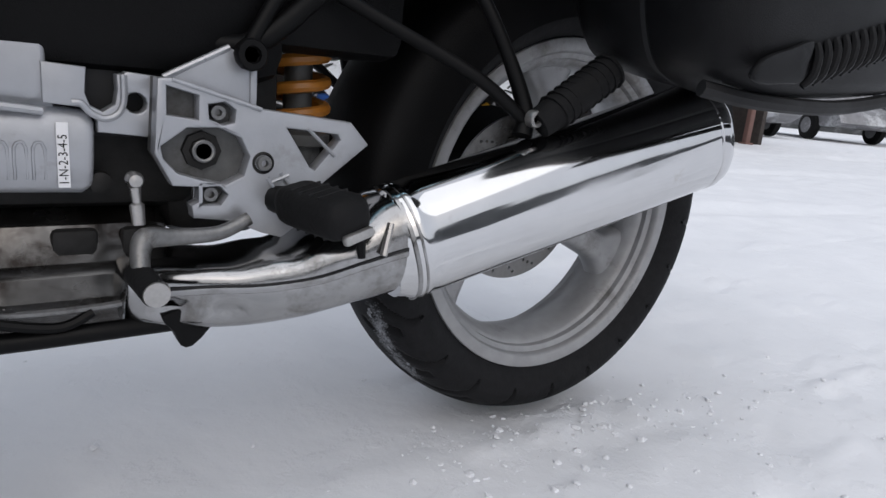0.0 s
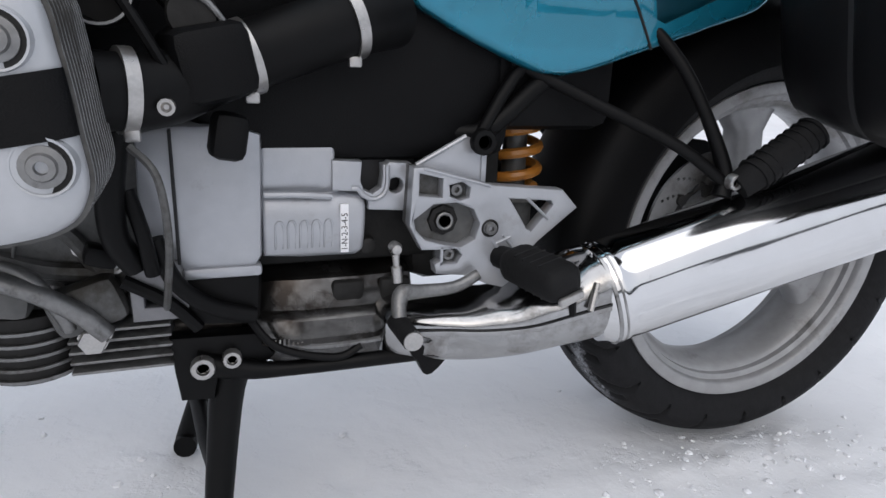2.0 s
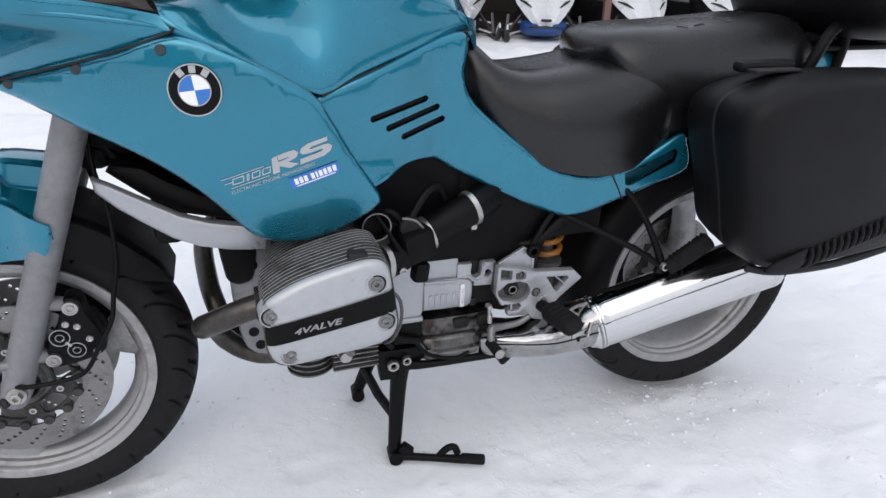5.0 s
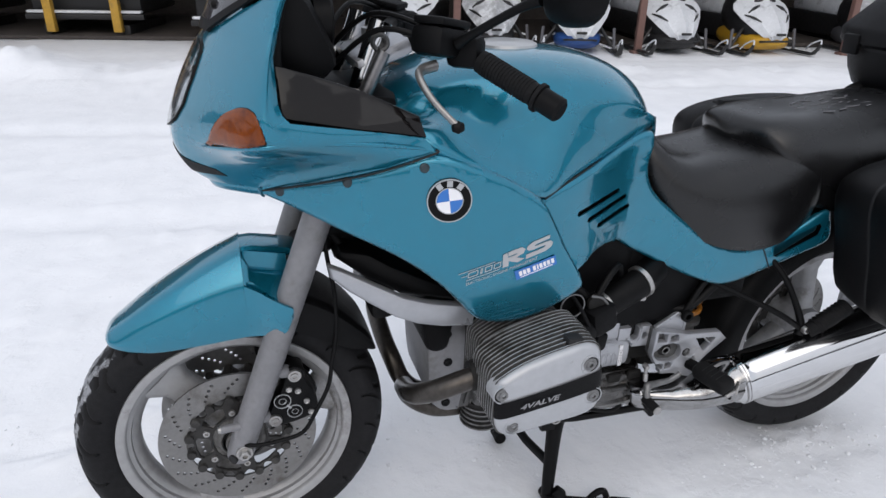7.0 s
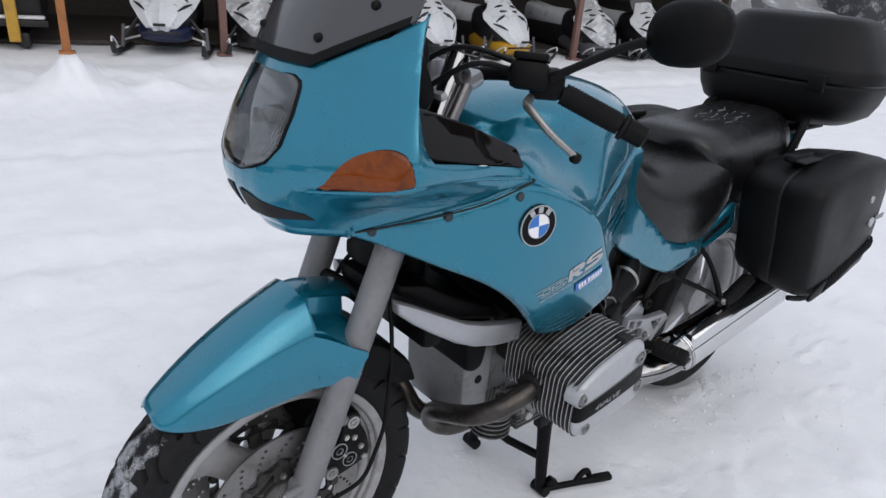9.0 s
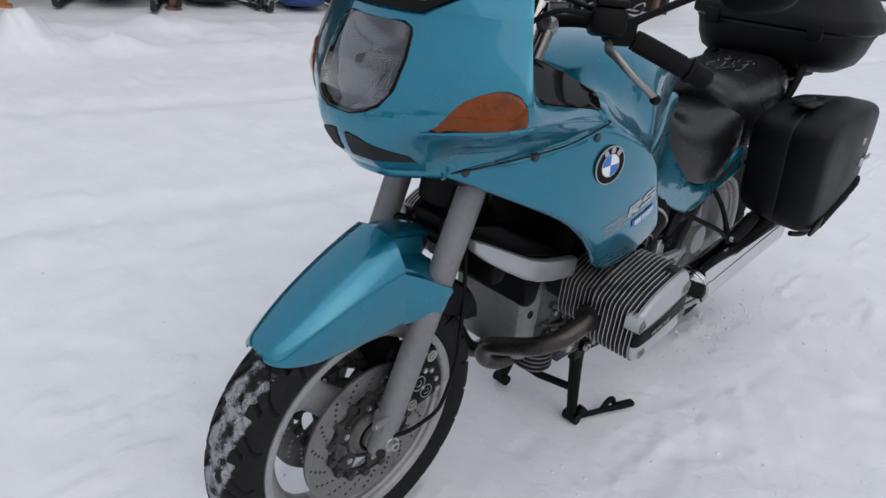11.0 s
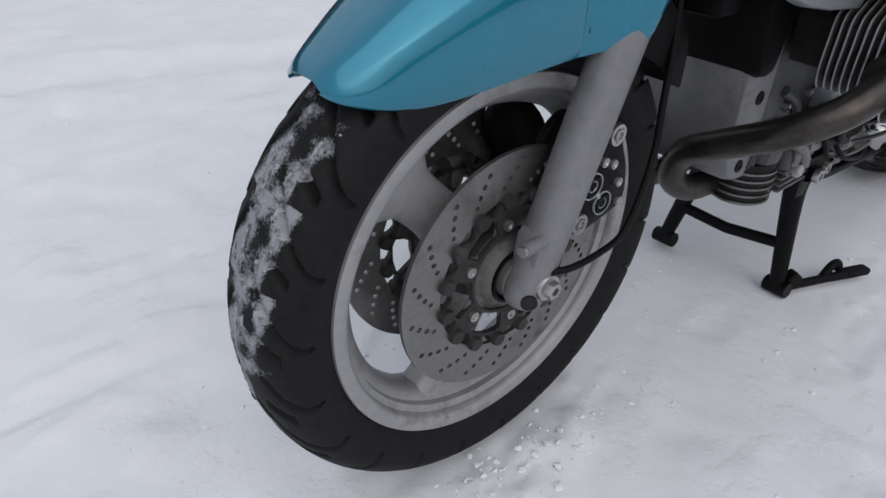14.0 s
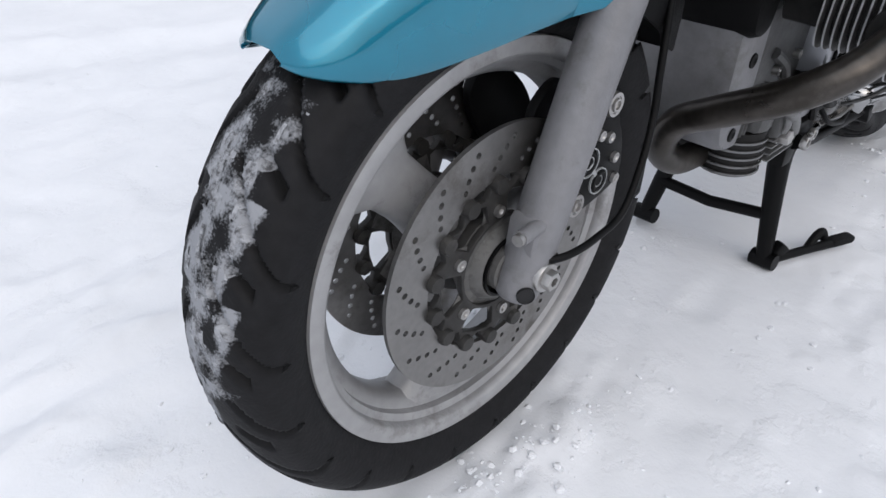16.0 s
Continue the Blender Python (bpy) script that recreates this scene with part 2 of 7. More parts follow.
def plate(outline, y0, y1, holes=(), sub=1, bevel=0.0, turn=None):
    """A plate with an (x, z) outline and holes, from y0 to y1."""
    bm = bmesh.new()
    loops = [curve_points([(x, 0, z) for x, z in loop], sub, True) for loop in (outline, *holes)]
    flat_face(bm, [[(p.x, y0, p.z) for p in loop] for loop in loops])
    rim = [e for e in bm.edges if e.is_boundary]
    got = bmesh.ops.extrude_face_region(bm, geom=bm.faces[:])
    for v in got["geom"]:
        if isinstance(v, bmesh.types.BMVert):
            v.co.y = y1
    bmesh.ops.recalc_face_normals(bm, faces=bm.faces)
    if bevel:
        edges = [e for e in bm.edges if len(e.link_faces) == 2 and e.calc_face_angle() > 1.0 and abs(e.verts[0].co.y - e.verts[1].co.y) < 1e-6]
        bmesh.ops.bevel(bm, geom=edges, offset=bevel, segments=2, affect="EDGES", profile=0.5)
    return bm


def circle2(x, z, r, n=12):
    return [(x + r * math.cos(2 * math.pi * k / n), z + r * math.sin(2 * math.pi * k / n)) for k in range(n)]


def shell(outline, width, thick=0.004, side=-1, sub=5, roll=0.012, cell=0.03, holes=()):
    """A curved body panel: an (x, z) outline on the surface y = side * width(x, z), with its edge rolled inwards."""
    pts = curve_points([(x, 0, z) for x, z in outline], sub, True)
    area = sum(a.x * b.z - b.x * a.z for a, b in zip(pts, pts[1:] + pts[:1]))
    n = len(pts)
    inward = []
    for i in range(n):
        d = (pts[(i + 1) % n] - pts[i - 1]).normalized()
        inward.append(Vector((-d.z, 0, d.x)) * (1 if area > 0 else -1))
    bm = bmesh.new()
    lower = bm.verts.layers.float.new("drop")
    vs = []
    for f in (0.0, 0.12, 0.4, 1.0):
        ring = [bm.verts.new(p + w * roll * f) for p, w in zip(pts, inward)]
        for v in ring:
            v[lower] = roll - math.sqrt(max(roll**2 - (roll * (1 - f)) ** 2, 0))
        vs.append(ring)
    for a, b in zip(vs, vs[1:]):
        for i in range(n):
            bm.faces.new((a[i], a[(i + 1) % n], b[(i + 1) % n], b[i]))
    edges = [bm.edges.get((vs[-1][i], vs[-1][(i + 1) % n])) for i in range(n)]
    for loop in holes:
        hv = [bm.verts.new((x, 0, z)) for x, z in loop]
        edges += [bm.edges.new((hv[i], hv[(i + 1) % len(hv)])) for i in range(len(hv))]
    got = bmesh.ops.triangle_fill(bm, edges=edges, use_beauty=True)
    xs, zs = [p.x for p in pts], [p.z for p in pts]
    inner = [f for f in got["geom"] if isinstance(f, bmesh.types.BMFace)]
    for axis, lo, hi in ((0, min(xs), max(xs)), (2, min(zs), max(zs))):
        at = lo + cell
        while at < hi:
            co = Vector((at, 0, 0)) if axis == 0 else Vector((0, 0, at))
            no = Vector((1, 0, 0)) if axis == 0 else Vector((0, 0, 1))
            geom = [f for f in bm.faces]
            geom = geom + [e for f in geom for e in f.edges] + [v for f in geom for v in f.verts]
            bmesh.ops.bisect_plane(bm, geom=list(dict.fromkeys(geom)), plane_co=co, plane_no=no, dist=1e-5)
            at += cell
    for v in bm.verts:
        v.co.y = side * (width(v.co.x, v.co.z) - v[lower])
    bmesh.ops.recalc_face_normals(bm, faces=bm.faces)
    if sum(f.normal.y * f.calc_area() for f in bm.faces) * side < 0:
        bmesh.ops.reverse_faces(bm, faces=bm.faces[:])
    return thicken(bm, thick, (0, -side, 0))


def words(text, size, mapping, mat, parent, name="lettering", extrude=0.0, shear=0.0, bold=0.0):
    """Writing as a mesh, laid onto a surface by mapping(u, v)."""
    cu = bpy.data.curves.new(name, "FONT")
    cu.body, cu.size, cu.shear, cu.offset, cu.resolution_u = text, size, shear, bold, 3
    ob = bpy.data.objects.new(name, cu)
    scene.collection.objects.link(ob)
    bpy.context.view_layer.update()
    me = bpy.data.meshes.new_from_object(ob.evaluated_get(bpy.context.evaluated_depsgraph_get()))
    bpy.data.objects.remove(ob)
    for v in me.vertices:
        v.co = mapping(v.co.x, v.co.y)
    me.materials.clear()
    me.materials.append(mat)
    o = new(name, me)
    o.parent = parent
    return o


def patch(points, mapping, mat, parent, name, label="", lift=0.0015):
    """A thin print: a flat outline laid onto a surface."""
    bm = bmesh.new()
    flat_face(bm, [[(u, 0, v) for u, v in points]])
    bmesh.ops.subdivide_edges(bm, edges=bm.edges[:], cuts=2, use_grid_fill=True)
    for v in bm.verts:
        v.co = mapping(v.co.x, v.co.z)
    bmesh.ops.recalc_face_normals(bm, faces=bm.faces)
    return part(name, bm, mat, parent, label)


def merged(*bms):
    bm = bmesh.new()
    for b in bms:
        tmp = bpy.data.meshes.new("tmp")
        b.to_mesh(tmp)
        b.free()
        bm.from_mesh(tmp)
        bpy.data.meshes.remove(tmp)
    return bm


def value_noise(x, y, seed):
    rs = np.random.RandomState(seed)
    g = rs.rand(64, 64)
    xi, yi = np.floor(x).astype(int), np.floor(y).astype(int)
    fx, fy = x - xi, y - yi
    fx, fy = fx * fx * (3 - 2 * fx), fy * fy * (3 - 2 * fy)
    a, b, c, d = g[xi % 64, yi % 64], g[(xi + 1) % 64, yi % 64], g[xi % 64, (yi + 1) % 64], g[(xi + 1) % 64, (yi + 1) % 64]
    return (a * (1 - fx) + b * fx) * (1 - fy) + (c * (1 - fx) + d * fx) * fy - 0.5


# ---- snow-covered ground ----
def snow_material():
    m = bpy.data.materials.new("trodden_snow")
    m.use_nodes = True
    n, l = m.node_tree.nodes, m.node_tree.links
    p = n["Principled BSDF"]
    p.inputs["Roughness"].default_value = 0.75
    p.inputs["Specular IOR Level"].default_value = 0.25
    co = n.new("ShaderNodeTexCoord")
    heights = []
    for s, d in ((5.0, 5), (38.0, 6), (260.0, 3)):
        t = n.new("ShaderNodeTexNoise")
        t.inputs["Scale"].default_value, t.inputs["Detail"].default_value = s, d
        l.new(co.outputs["Object"], t.inputs["Vector"])
        heights.append(t)
    mix = n.new("ShaderNodeMix")
    mix.data_type = "RGBA"
    mix.inputs["A"].default_value, mix.inputs["B"].default_value = (0.71, 0.725, 0.755, 1), (0.85, 0.86, 0.885, 1)
    l.new(heights[0].outputs["Fac"], mix.inputs["Factor"])
    speck = n.new("ShaderNodeTexNoise")
    speck.inputs["Scale"].default_value, speck.inputs["Detail"].default_value, speck.inputs["Roughness"].default_value = 17, 12, 0.85
    l.new(co.outputs["Object"], speck.inputs["Vector"])
    cut = n.new("ShaderNodeMapRange")
    cut.inputs["From Min"].default_value, cut.inputs["From Max"].default_value = 0.735, 0.775
    l.new(speck.outputs["Fac"], cut.inputs["Value"])
    dirt = n.new("ShaderNodeMix")
    dirt.data_type = "RGBA"
    dirt.inputs["B"].default_value = (0.32, 0.3, 0.28, 1)
    l.new(cut.outputs[0], dirt.inputs["Factor"]), l.new(mix.outputs["Result"], dirt.inputs["A"])
    l.new(dirt.outputs["Result"], p.inputs["Base Color"])
    # edges of broken crust
    flake, edge = n.new("ShaderNodeTexNoise"), n.new("ShaderNodeMapRange")
    flake.inputs["Scale"].default_value, flake.inputs["Detail"].default_value, flake.inputs["Roughness"].default_value = 8.0, 7, 0.62
    edge.inputs["From Min"].default_value, edge.inputs["From Max"].default_value = 0.54, 0.60
    l.new(co.outputs["Object"], flake.inputs["Vector"]), l.new(flake.outputs["Fac"], edge.inputs["Value"])
    crust = edge.outputs[0]
    prev = None
    for t, s, d in ((crust, 0.2, 0.010), (heights[1].outputs["Fac"], 0.22, 0.010), (heights[2].outputs["Fac"], 0.12, 0.003)):
        b = n.new("ShaderNodeBump")
        b.inputs["Strength"].default_value, b.inputs["Distance"].default_value = s, d
        l.new(t, b.inputs["Height"])
        if prev:
            l.new(prev.outputs[0], b.inputs["Normal"])
        prev = b
    l.new(prev.outputs[0], p.inputs["Normal"])
    return m


SNOW = snow_material()


def ground_height(x, y):
    z = 0.012 * value_noise(x * 2.1, y * 2.1, 1) + 0.009 * value_noise(x * 6, y * 4, 2) + 0.004 * value_noise(x * 15, y * 11, 3) + 0.002 * value_noise(x * 38, y * 30, 9)
    # broken crust: low plates and chips with sharp edges
    patchy = np.clip(3.0 * (value_noise(x * 1.3 + 4, y * 1.7, 51) + 0.12), 0, 1)
    z = z + patchy * 0.010 * np.clip(6 * (value_noise(x * 11, y * 17, 52) + 0.5 * value_noise(x * 31, y * 44, 53) - 0.30), 0, 1)
    z = z - patchy * 0.006 * np.clip(8 * (value_noise(x * 17 + 5, y * 12, 54) + 0.4 * value_noise(x * 47, y * 41, 55) - 0.33), 0, 1)
    z = z - 0.02 * np.maximum(value_noise(x * 3.3 + 9, y * 4.1, 31) - 0.22, 0) - 0.03 * np.maximum(value_noise(x * 8 + 3, y * 10, 32) - 0.3, 0)
    # loose clods beside the wheels and the trodden strip behind the stand
    trod = np.exp(-(((x + 0.55) / 0.5) ** 2 + ((y + 0.75) / 0.4) ** 2)) + np.exp(-(((x - 0.35) / 0.7) ** 2 + ((y + 0.45) / 0.25) ** 2)) + 0.8 * np.exp(-(((x + 0.1) / 0.5) ** 2 + ((y - 0.5) / 0.4) ** 2))
    z = z + trod * 0.030 * np.maximum(value_noise(x * 34, y * 29, 4) + 0.5 * value_noise(x * 71, y * 66, 56) - 0.22, 0) + 0.008 * trod * np.abs(value_noise(x * 9, y * 9, 5))
    # old boot prints, half filled
    rs = np.random.RandomState(17)
    for k in range(46):
        px, py, ang, deep = rs.uniform(-2.2, 1.6), rs.choice([rs.uniform(-1.3, -0.25), rs.uniform(0.3, 2.8)]), rs.uniform(0, 3.1), rs.uniform(0.003, 0.007)
        u = (x - px) * np.cos(ang) + (y - py) * np.sin(ang)
        v = (y - py) * np.cos(ang) - (x - px) * np.sin(ang)
        q = (u / 0.135) ** 2 + (v / (0.05 - 0.012 * np.clip(u / 0.14, -1, 1))) ** 2
        z = z - deep * np.exp(-(q ** 2)) + 0.4 * deep * np.exp(-((np.sqrt(q + 1e-6) - 1.25) / 0.22) ** 2)
    # pressed hollows under the tyres
    for cx in (-0.72, 0.72):
        z = z - 0.012 * np.exp(-(((x - cx) / 0.12) ** 2 + (y / 0.06) ** 2)) + 0.016 * np.exp(-(((x - cx) / 0.2) ** 2 + ((np.abs(y) - 0.11) / 0.04) ** 2)) * np.clip(0.5 + 1.6 * value_noise(x * 33, y * 33, 6) + 1.2 * value_noise(x * 75, y * 75, 58), 0, 1.6)
    # wheel ruts running past
    far = (y > 0.5) | (x < -1.1)
    z = z + far * (0.020 * np.maximum(value_noise(x * 7 + 2, y * 13, 41), 0) * (value_noise(x * 1.1, y * 2.3, 42) > 0.05) + 0.004 * value_noise(x * 2.2, y * 5.5, 43))
    rut = np.abs(((y - 0.9 + 0.22 * x) % 1.7) - 0.85)
    z = z - 0.02 * np.exp(-((rut / 0.12) ** 2)) * (y > 0.4) + 0.012 * np.exp(-(((rut - 0.2) / 0.06) ** 2)) * (y > 0.4) * (0.5 + value_noise(x * 9, y * 9, 44))
    # ploughed bank along the shed, with heaps
    line = 7.3 - 0.24 * x
    bank = np.exp(-(((y - line + 1.3) / np.where(y < line - 1.3, 0.85, 0.28)) ** 2)) * (0.035 + 0.05 * (value_noise(x * 1.3, y * 1.3, 7) + 0.4) + 0.05 * value_noise(x * 4, y * 5, 8) + 0.06 * value_noise(x * 9, y * 9, 57))
    z = z + np.maximum(bank, 0)
    for hx, hy, h, r in ((0.13, 5.18, 0.20, 0.22), (0.05, 5.08, 0.12, 0.45), (0.72, 4.95, 0.12, 0.20), (1.3, 4.75, 0.035, 0.4), (2.0, 4.6, 0.035, 0.4), (-0.9, 5.7, 0.10, 0.6), (-2.6, 6.2, 0.22, 0.45), (-2.1, 5.8, 0.08, 0.5), (1.4, 5.6, 0.07, 0.5), (-4.2, 7.0, 0.3, 0.9), (2.2, 4.7, 0.05, 0.8)):
        z = z + h * np.exp(-(((x - hx) / r) ** 2 + ((y - hy) / (r * 0.8)) ** 2) ** 1.0) * (1 + 0.5 * value_noise(x * 7, y * 7, 11) + 0.25 * value_noise(x * 15, y * 15, 12))
    return z


def snow_ground():
    k = np.linspace(-1, 1, 720)
    spread = lambda a, c, s: c + s * np.sinh(a * 7.2) / np.sinh(7.2)
    gx, gy = np.meshgrid(spread(k, -0.1, 400.0), spread(k, 0.0, 400.0), indexing="ij")
    near = np.clip(1 - (np.hypot(gx, gy) - 14) / 6, 0, 1)
    gz = ground_height(gx, gy) * near
    co = np.stack([gx, gy, gz], -1).reshape(-1, 3)
    n = len(k)
    i = np.arange(n * n).reshape(n, n)
    faces = np.stack([i[:-1, :-1], i[1:, :-1], i[1:, 1:], i[:-1, 1:]], -1).reshape(-1, 4)
    me = bpy.data.meshes.new("ground")
    me.from_pydata(co.tolist(), [], faces.tolist())
    me.shade_smooth()
    me.materials.append(SNOW)
    return tagged(new("ground", me), "trodden white snow with ruts and ploughed heaps", "snow", kind="structure")


snow_ground()


def crumbs(seed, count):
    """Loose crumbs and flakes of snow lying about the wheels and the trodden strip."""
    rs = np.random.RandomState(seed)
    where = ((-0.72, -0.12, 0.16, 0.045), (0.72, -0.14, 0.20, 0.05), (0.74, -0.12, 0.12, 0.03), (-0.72, -0.10, 0.10, 0.025), (0.95, -0.20, 0.25, 0.08), (0.05, -0.3, 0.6, 0.25), (-0.5, -0.75, 0.6, 0.35), (0.6, -0.45, 0.5, 0.25), (-0.9, 0.5, 0.8, 0.6), (-0.72, 0.16, 0.25, 0.08))
    ball = np.array([(math.cos(a) * math.cos(b), math.sin(a) * math.cos(b), math.sin(b)) for b in (-0.3, 0.6) for a in np.linspace(0, 2 * math.pi, 6, endpoint=False)] + [(0, 0, 1.0)])
    quads = [(i, (i + 1) % 6, 6 + (i + 1) % 6, 6 + i) for i in range(6)] + [(6 + i, 6 + (i + 1) % 6, 12) for i in range(6)]
    verts, faces, spots = [], [], []
    for k in range(count):
        cx, cy, sx, sy = where[k % len(where)]
        x, y, r = rs.normal(cx, sx), rs.normal(cy, sy), 0.0011 + 0.0045 * rs.rand() ** 5
        spots.append((x, y, r))
    heights = ground_height(np.array([q[0] for q in spots]), np.array([q[1] for q in spots]))
    for (x, y, r), z in zip(spots, heights):
        base = len(verts)
        shape = ball * (r * rs.uniform(0.8, 1.5), r * rs.uniform(0.8, 1.5), r * rs.uniform(0.5, 0.9)) + rs.normal(0, r * 0.14, ball.shape) + (x, y, z + r * 0.15)
        verts += shape.tolist()
        faces += [tuple(base + i for i in f) for f in quads]
    me = bpy.data.meshes.new("snow_crumbs")
    me.from_pydata(verts, [], faces)
    me.materials.append(SNOW)
    return tagged(new("snow_crumbs", me), "loose crumbs of snow lying on the trodden snow", "snow", kind="stuff")


crumbs(3, 1700)

# ---- motorcycle ----
FRONT, REAR = Vector((-0.723, 0, 0.305)), Vector((0.726, 0, 0.309))
bike = thing("motorcycle", "teal metallic touring motorcycle with flat twin engine parked on snow", "motorcycle")


def P(name, bm, mat, label="", parent=None, smooth=40):
    return part(name, bm, mat, parent or bike, label, smooth)


def bolt(at, r=0.011, parent=None, out=-1, mat=None):
    """A hexagon-socket bolt head on a side face."""
    x, y, z = at
    o = P("bolt", lathe([(r * 0.5, 0.0015 * out), (r * 0.55, 0.006 * out), (r * 0.9, 0.006 * out), (r, 0.004 * out), (r, -0.004 * out)], at, 12), mat or BOLT, parent=parent)
    P("bolt", lathe([(r * 0.5, 0.0016 * out), (r * 0.01, 0.0016 * out)], at, 6), HOLE, parent=parent)
    return o


def tyre_mesh(c, rad, rim, half, bead, seg=640, rows=72, slant=1.0):
    """A round-shouldered tyre with a slanted groove pattern cut into the tread."""
    a = np.linspace(0, 2 * np.pi, seg, endpoint=False)
    s = np.linspace(-1, 1, rows)
    A, S = np.meshgrid(a, s, indexing="ij")
    ang = S * np.pi * 0.70
    height = rad - rim
    y = half * np.sin(np.clip(ang, -np.pi / 2, np.pi / 2)) * np.where(np.abs(ang) > np.pi / 2, 1 - (1 - bead / half) / 0.3948 * (np.abs(ang) - np.pi / 2) ** 2, 1)
    r = np.where(np.abs(ang) <= np.pi / 2, rim + height * 0.50 + height * 0.50 * np.cos(ang), rim + height * 0.50 * (1 - (np.abs(ang) - np.pi / 2) / (np.pi * 0.2)))
    w = np.abs(y) / half
    count = 22
    ph = (A * count / (2 * np.pi) - slant * 1.2 * w + 0.5 * (y > 0)) % 1.0
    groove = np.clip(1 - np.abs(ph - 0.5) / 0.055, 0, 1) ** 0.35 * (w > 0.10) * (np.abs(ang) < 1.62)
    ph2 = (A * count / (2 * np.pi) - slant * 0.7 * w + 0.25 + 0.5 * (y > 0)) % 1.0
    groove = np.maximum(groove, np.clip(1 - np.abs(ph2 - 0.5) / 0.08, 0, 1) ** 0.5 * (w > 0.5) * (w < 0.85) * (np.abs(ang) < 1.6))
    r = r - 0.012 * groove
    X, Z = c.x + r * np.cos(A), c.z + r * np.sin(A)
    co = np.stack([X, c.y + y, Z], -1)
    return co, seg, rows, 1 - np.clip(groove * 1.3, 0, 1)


def grid_object(name, co, mat, parent, label="", keep=None):
    n, m = co.shape[:2]
    i = np.arange(n * m).reshape(n, m)
    j = np.roll(i, -1, 0)
    f = np.stack([i[:, :-1], j[:, :-1], j[:, 1:], i[:, 1:]], -1)
    if keep is not None:
        f = f[keep]
    me = bpy.data.meshes.new(name)
    me.from_pydata(co.reshape(-1, 3).tolist(), [], f.reshape(-1, 4).tolist())
    if keep is not None:
        b = bmesh.new()
        b.from_mesh(me)
        bmesh.ops.delete(b, geom=[v for v in b.verts if not v.link_faces], context="VERTS")
        b.to_mesh(me)
        b.free()
    me.shade_smooth()
    me.materials.append(mat)
    ob = new(name, me)
    ob.parent = parent
    if label:
        ob["label"] = label
    return ob


def wheel(c, rim_r, tyre_r, half_tyre, half_rim, spokes, name, snowy, slim=1.0):
    w = thing(name, "", "")
    del_keys = [k for k in w.keys()]
    for k in del_keys:
        del w[k]
    w.parent = bike
    co, seg, rows, land = tyre_mesh(c, tyre_r, rim_r - 0.001, half_tyre, half_rim - 0.005)
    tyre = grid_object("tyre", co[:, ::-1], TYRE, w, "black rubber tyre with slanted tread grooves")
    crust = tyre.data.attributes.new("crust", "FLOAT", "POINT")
    # land: high on the tread blocks, low in the grooves that are painted darker
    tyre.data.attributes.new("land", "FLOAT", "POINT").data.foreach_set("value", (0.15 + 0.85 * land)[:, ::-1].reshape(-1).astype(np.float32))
    # packed snow clinging to the tread, thin at its edges
    A = np.arange(seg)[:, None] / seg
    S = np.linspace(-1, 1, rows)[None, :]
    body = value_noise(A * 60 + 0 * S, S * 12 + 0 * A, 21) + 0.9 * value_noise(A * 130 + 0 * S, S * 24 + 0 * A, 22) + 0.7 * value_noise(A * 290 + 0 * S, S * 44 + 0 * A, 24)
    cling = snowy(A, S) + 0 * A
    crust.data.foreach_set("value", (cling * 1.25)[:, ::-1].reshape(-1).astype(np.float32))
    depth = 0.75 * body + cling - 0.66
    on = (depth[:, :-1] > -0.05) & (depth[:, 1:] > -0.05)
    radial = co - np.array([c.x, 0, c.z])
    radial[..., 1] *= 0.6
    radial /= np.linalg.norm(radial, axis=-1, keepdims=True)
    lump = np.clip(depth, -0.06, 0.35) * 0.005 + 0.004 * np.clip(depth, 0, 1) * value_noise(A * 290 + 0 * S, S * 48 + 0 * A, 23)
    clump = grid_object("packed_snow", (co + radial * lump[..., None])[:, ::-1], SNOWCLUMP, w, "snow packed into the tread", keep=on[:, ::-1])
    tagged(clump, kind="stuff")
    # rim: flanges, wells and bead seats
    h = half_rim
    prof = [(rim_r, -h), (rim_r + 0.001, -h + 0.004), (rim_r - 0.006, -h + 0.010), (rim_r - 0.016, -h + 0.02), (rim_r - 0.03, -0.012), (rim_r - 0.03, 0.012), (rim_r - 0.016, h - 0.02), (rim_r - 0.006, h - 0.010), (rim_r + 0.001, h - 0.004), (rim_r, h),
            (rim_r - 0.014, h), (rim_r - 0.018, h - 0.003), (rim_r - 0.019, h - 0.012), (rim_r - 0.026, h - 0.016), (rim_r - 0.027, h - 0.024), (rim_r - 0.034, h - 0.028), (rim_r - 0.040, 0.012), (rim_r - 0.042, -0.012), (rim_r - 0.034, -h + 0.028), (rim_r - 0.027, -h + 0.024), (rim_r - 0.026, -h + 0.016), (rim_r - 0.019, -h + 0.012), (rim_r - 0.018, -h + 0.003), (rim_r - 0.014, -h)]
    part("rim", lathe(prof, c, 120, closed=True), WHEEL, w, "silver painted cast rim", 50)
    for ang in spokes:
        rings = []
        for f in np.linspace(0, 1, 9):
            r = 0.045 + (rim_r - 0.034 - 0.045) * f
            wide = slim * (0.037 - 0.007 * math.sin(math.pi * f)) + 0.035 * max(f - 0.76, 0) * 3.0
            deep = 0.020 + 0.012 * (1 - f) + 0.03 * max(f - 0.8, 0)
            sweep = radians(ang) + 0.05 * f * f
            d, t = Vector((math.cos(sweep), 0, math.sin(sweep))), Vector((-math.sin(sweep), 0, math.cos(sweep)))
            ring = []
            for k in range(16):
                b = 2 * math.pi * k / 16
                cb, sb = math.cos(b), math.sin(b)
                e = 0.62
                ring.append(c + d * r + t * wide * math.copysign(abs(cb) ** e, cb) + Vector((0, 1, 0)) * deep * math.copysign(abs(sb) ** e, sb))
            rings.append(ring)
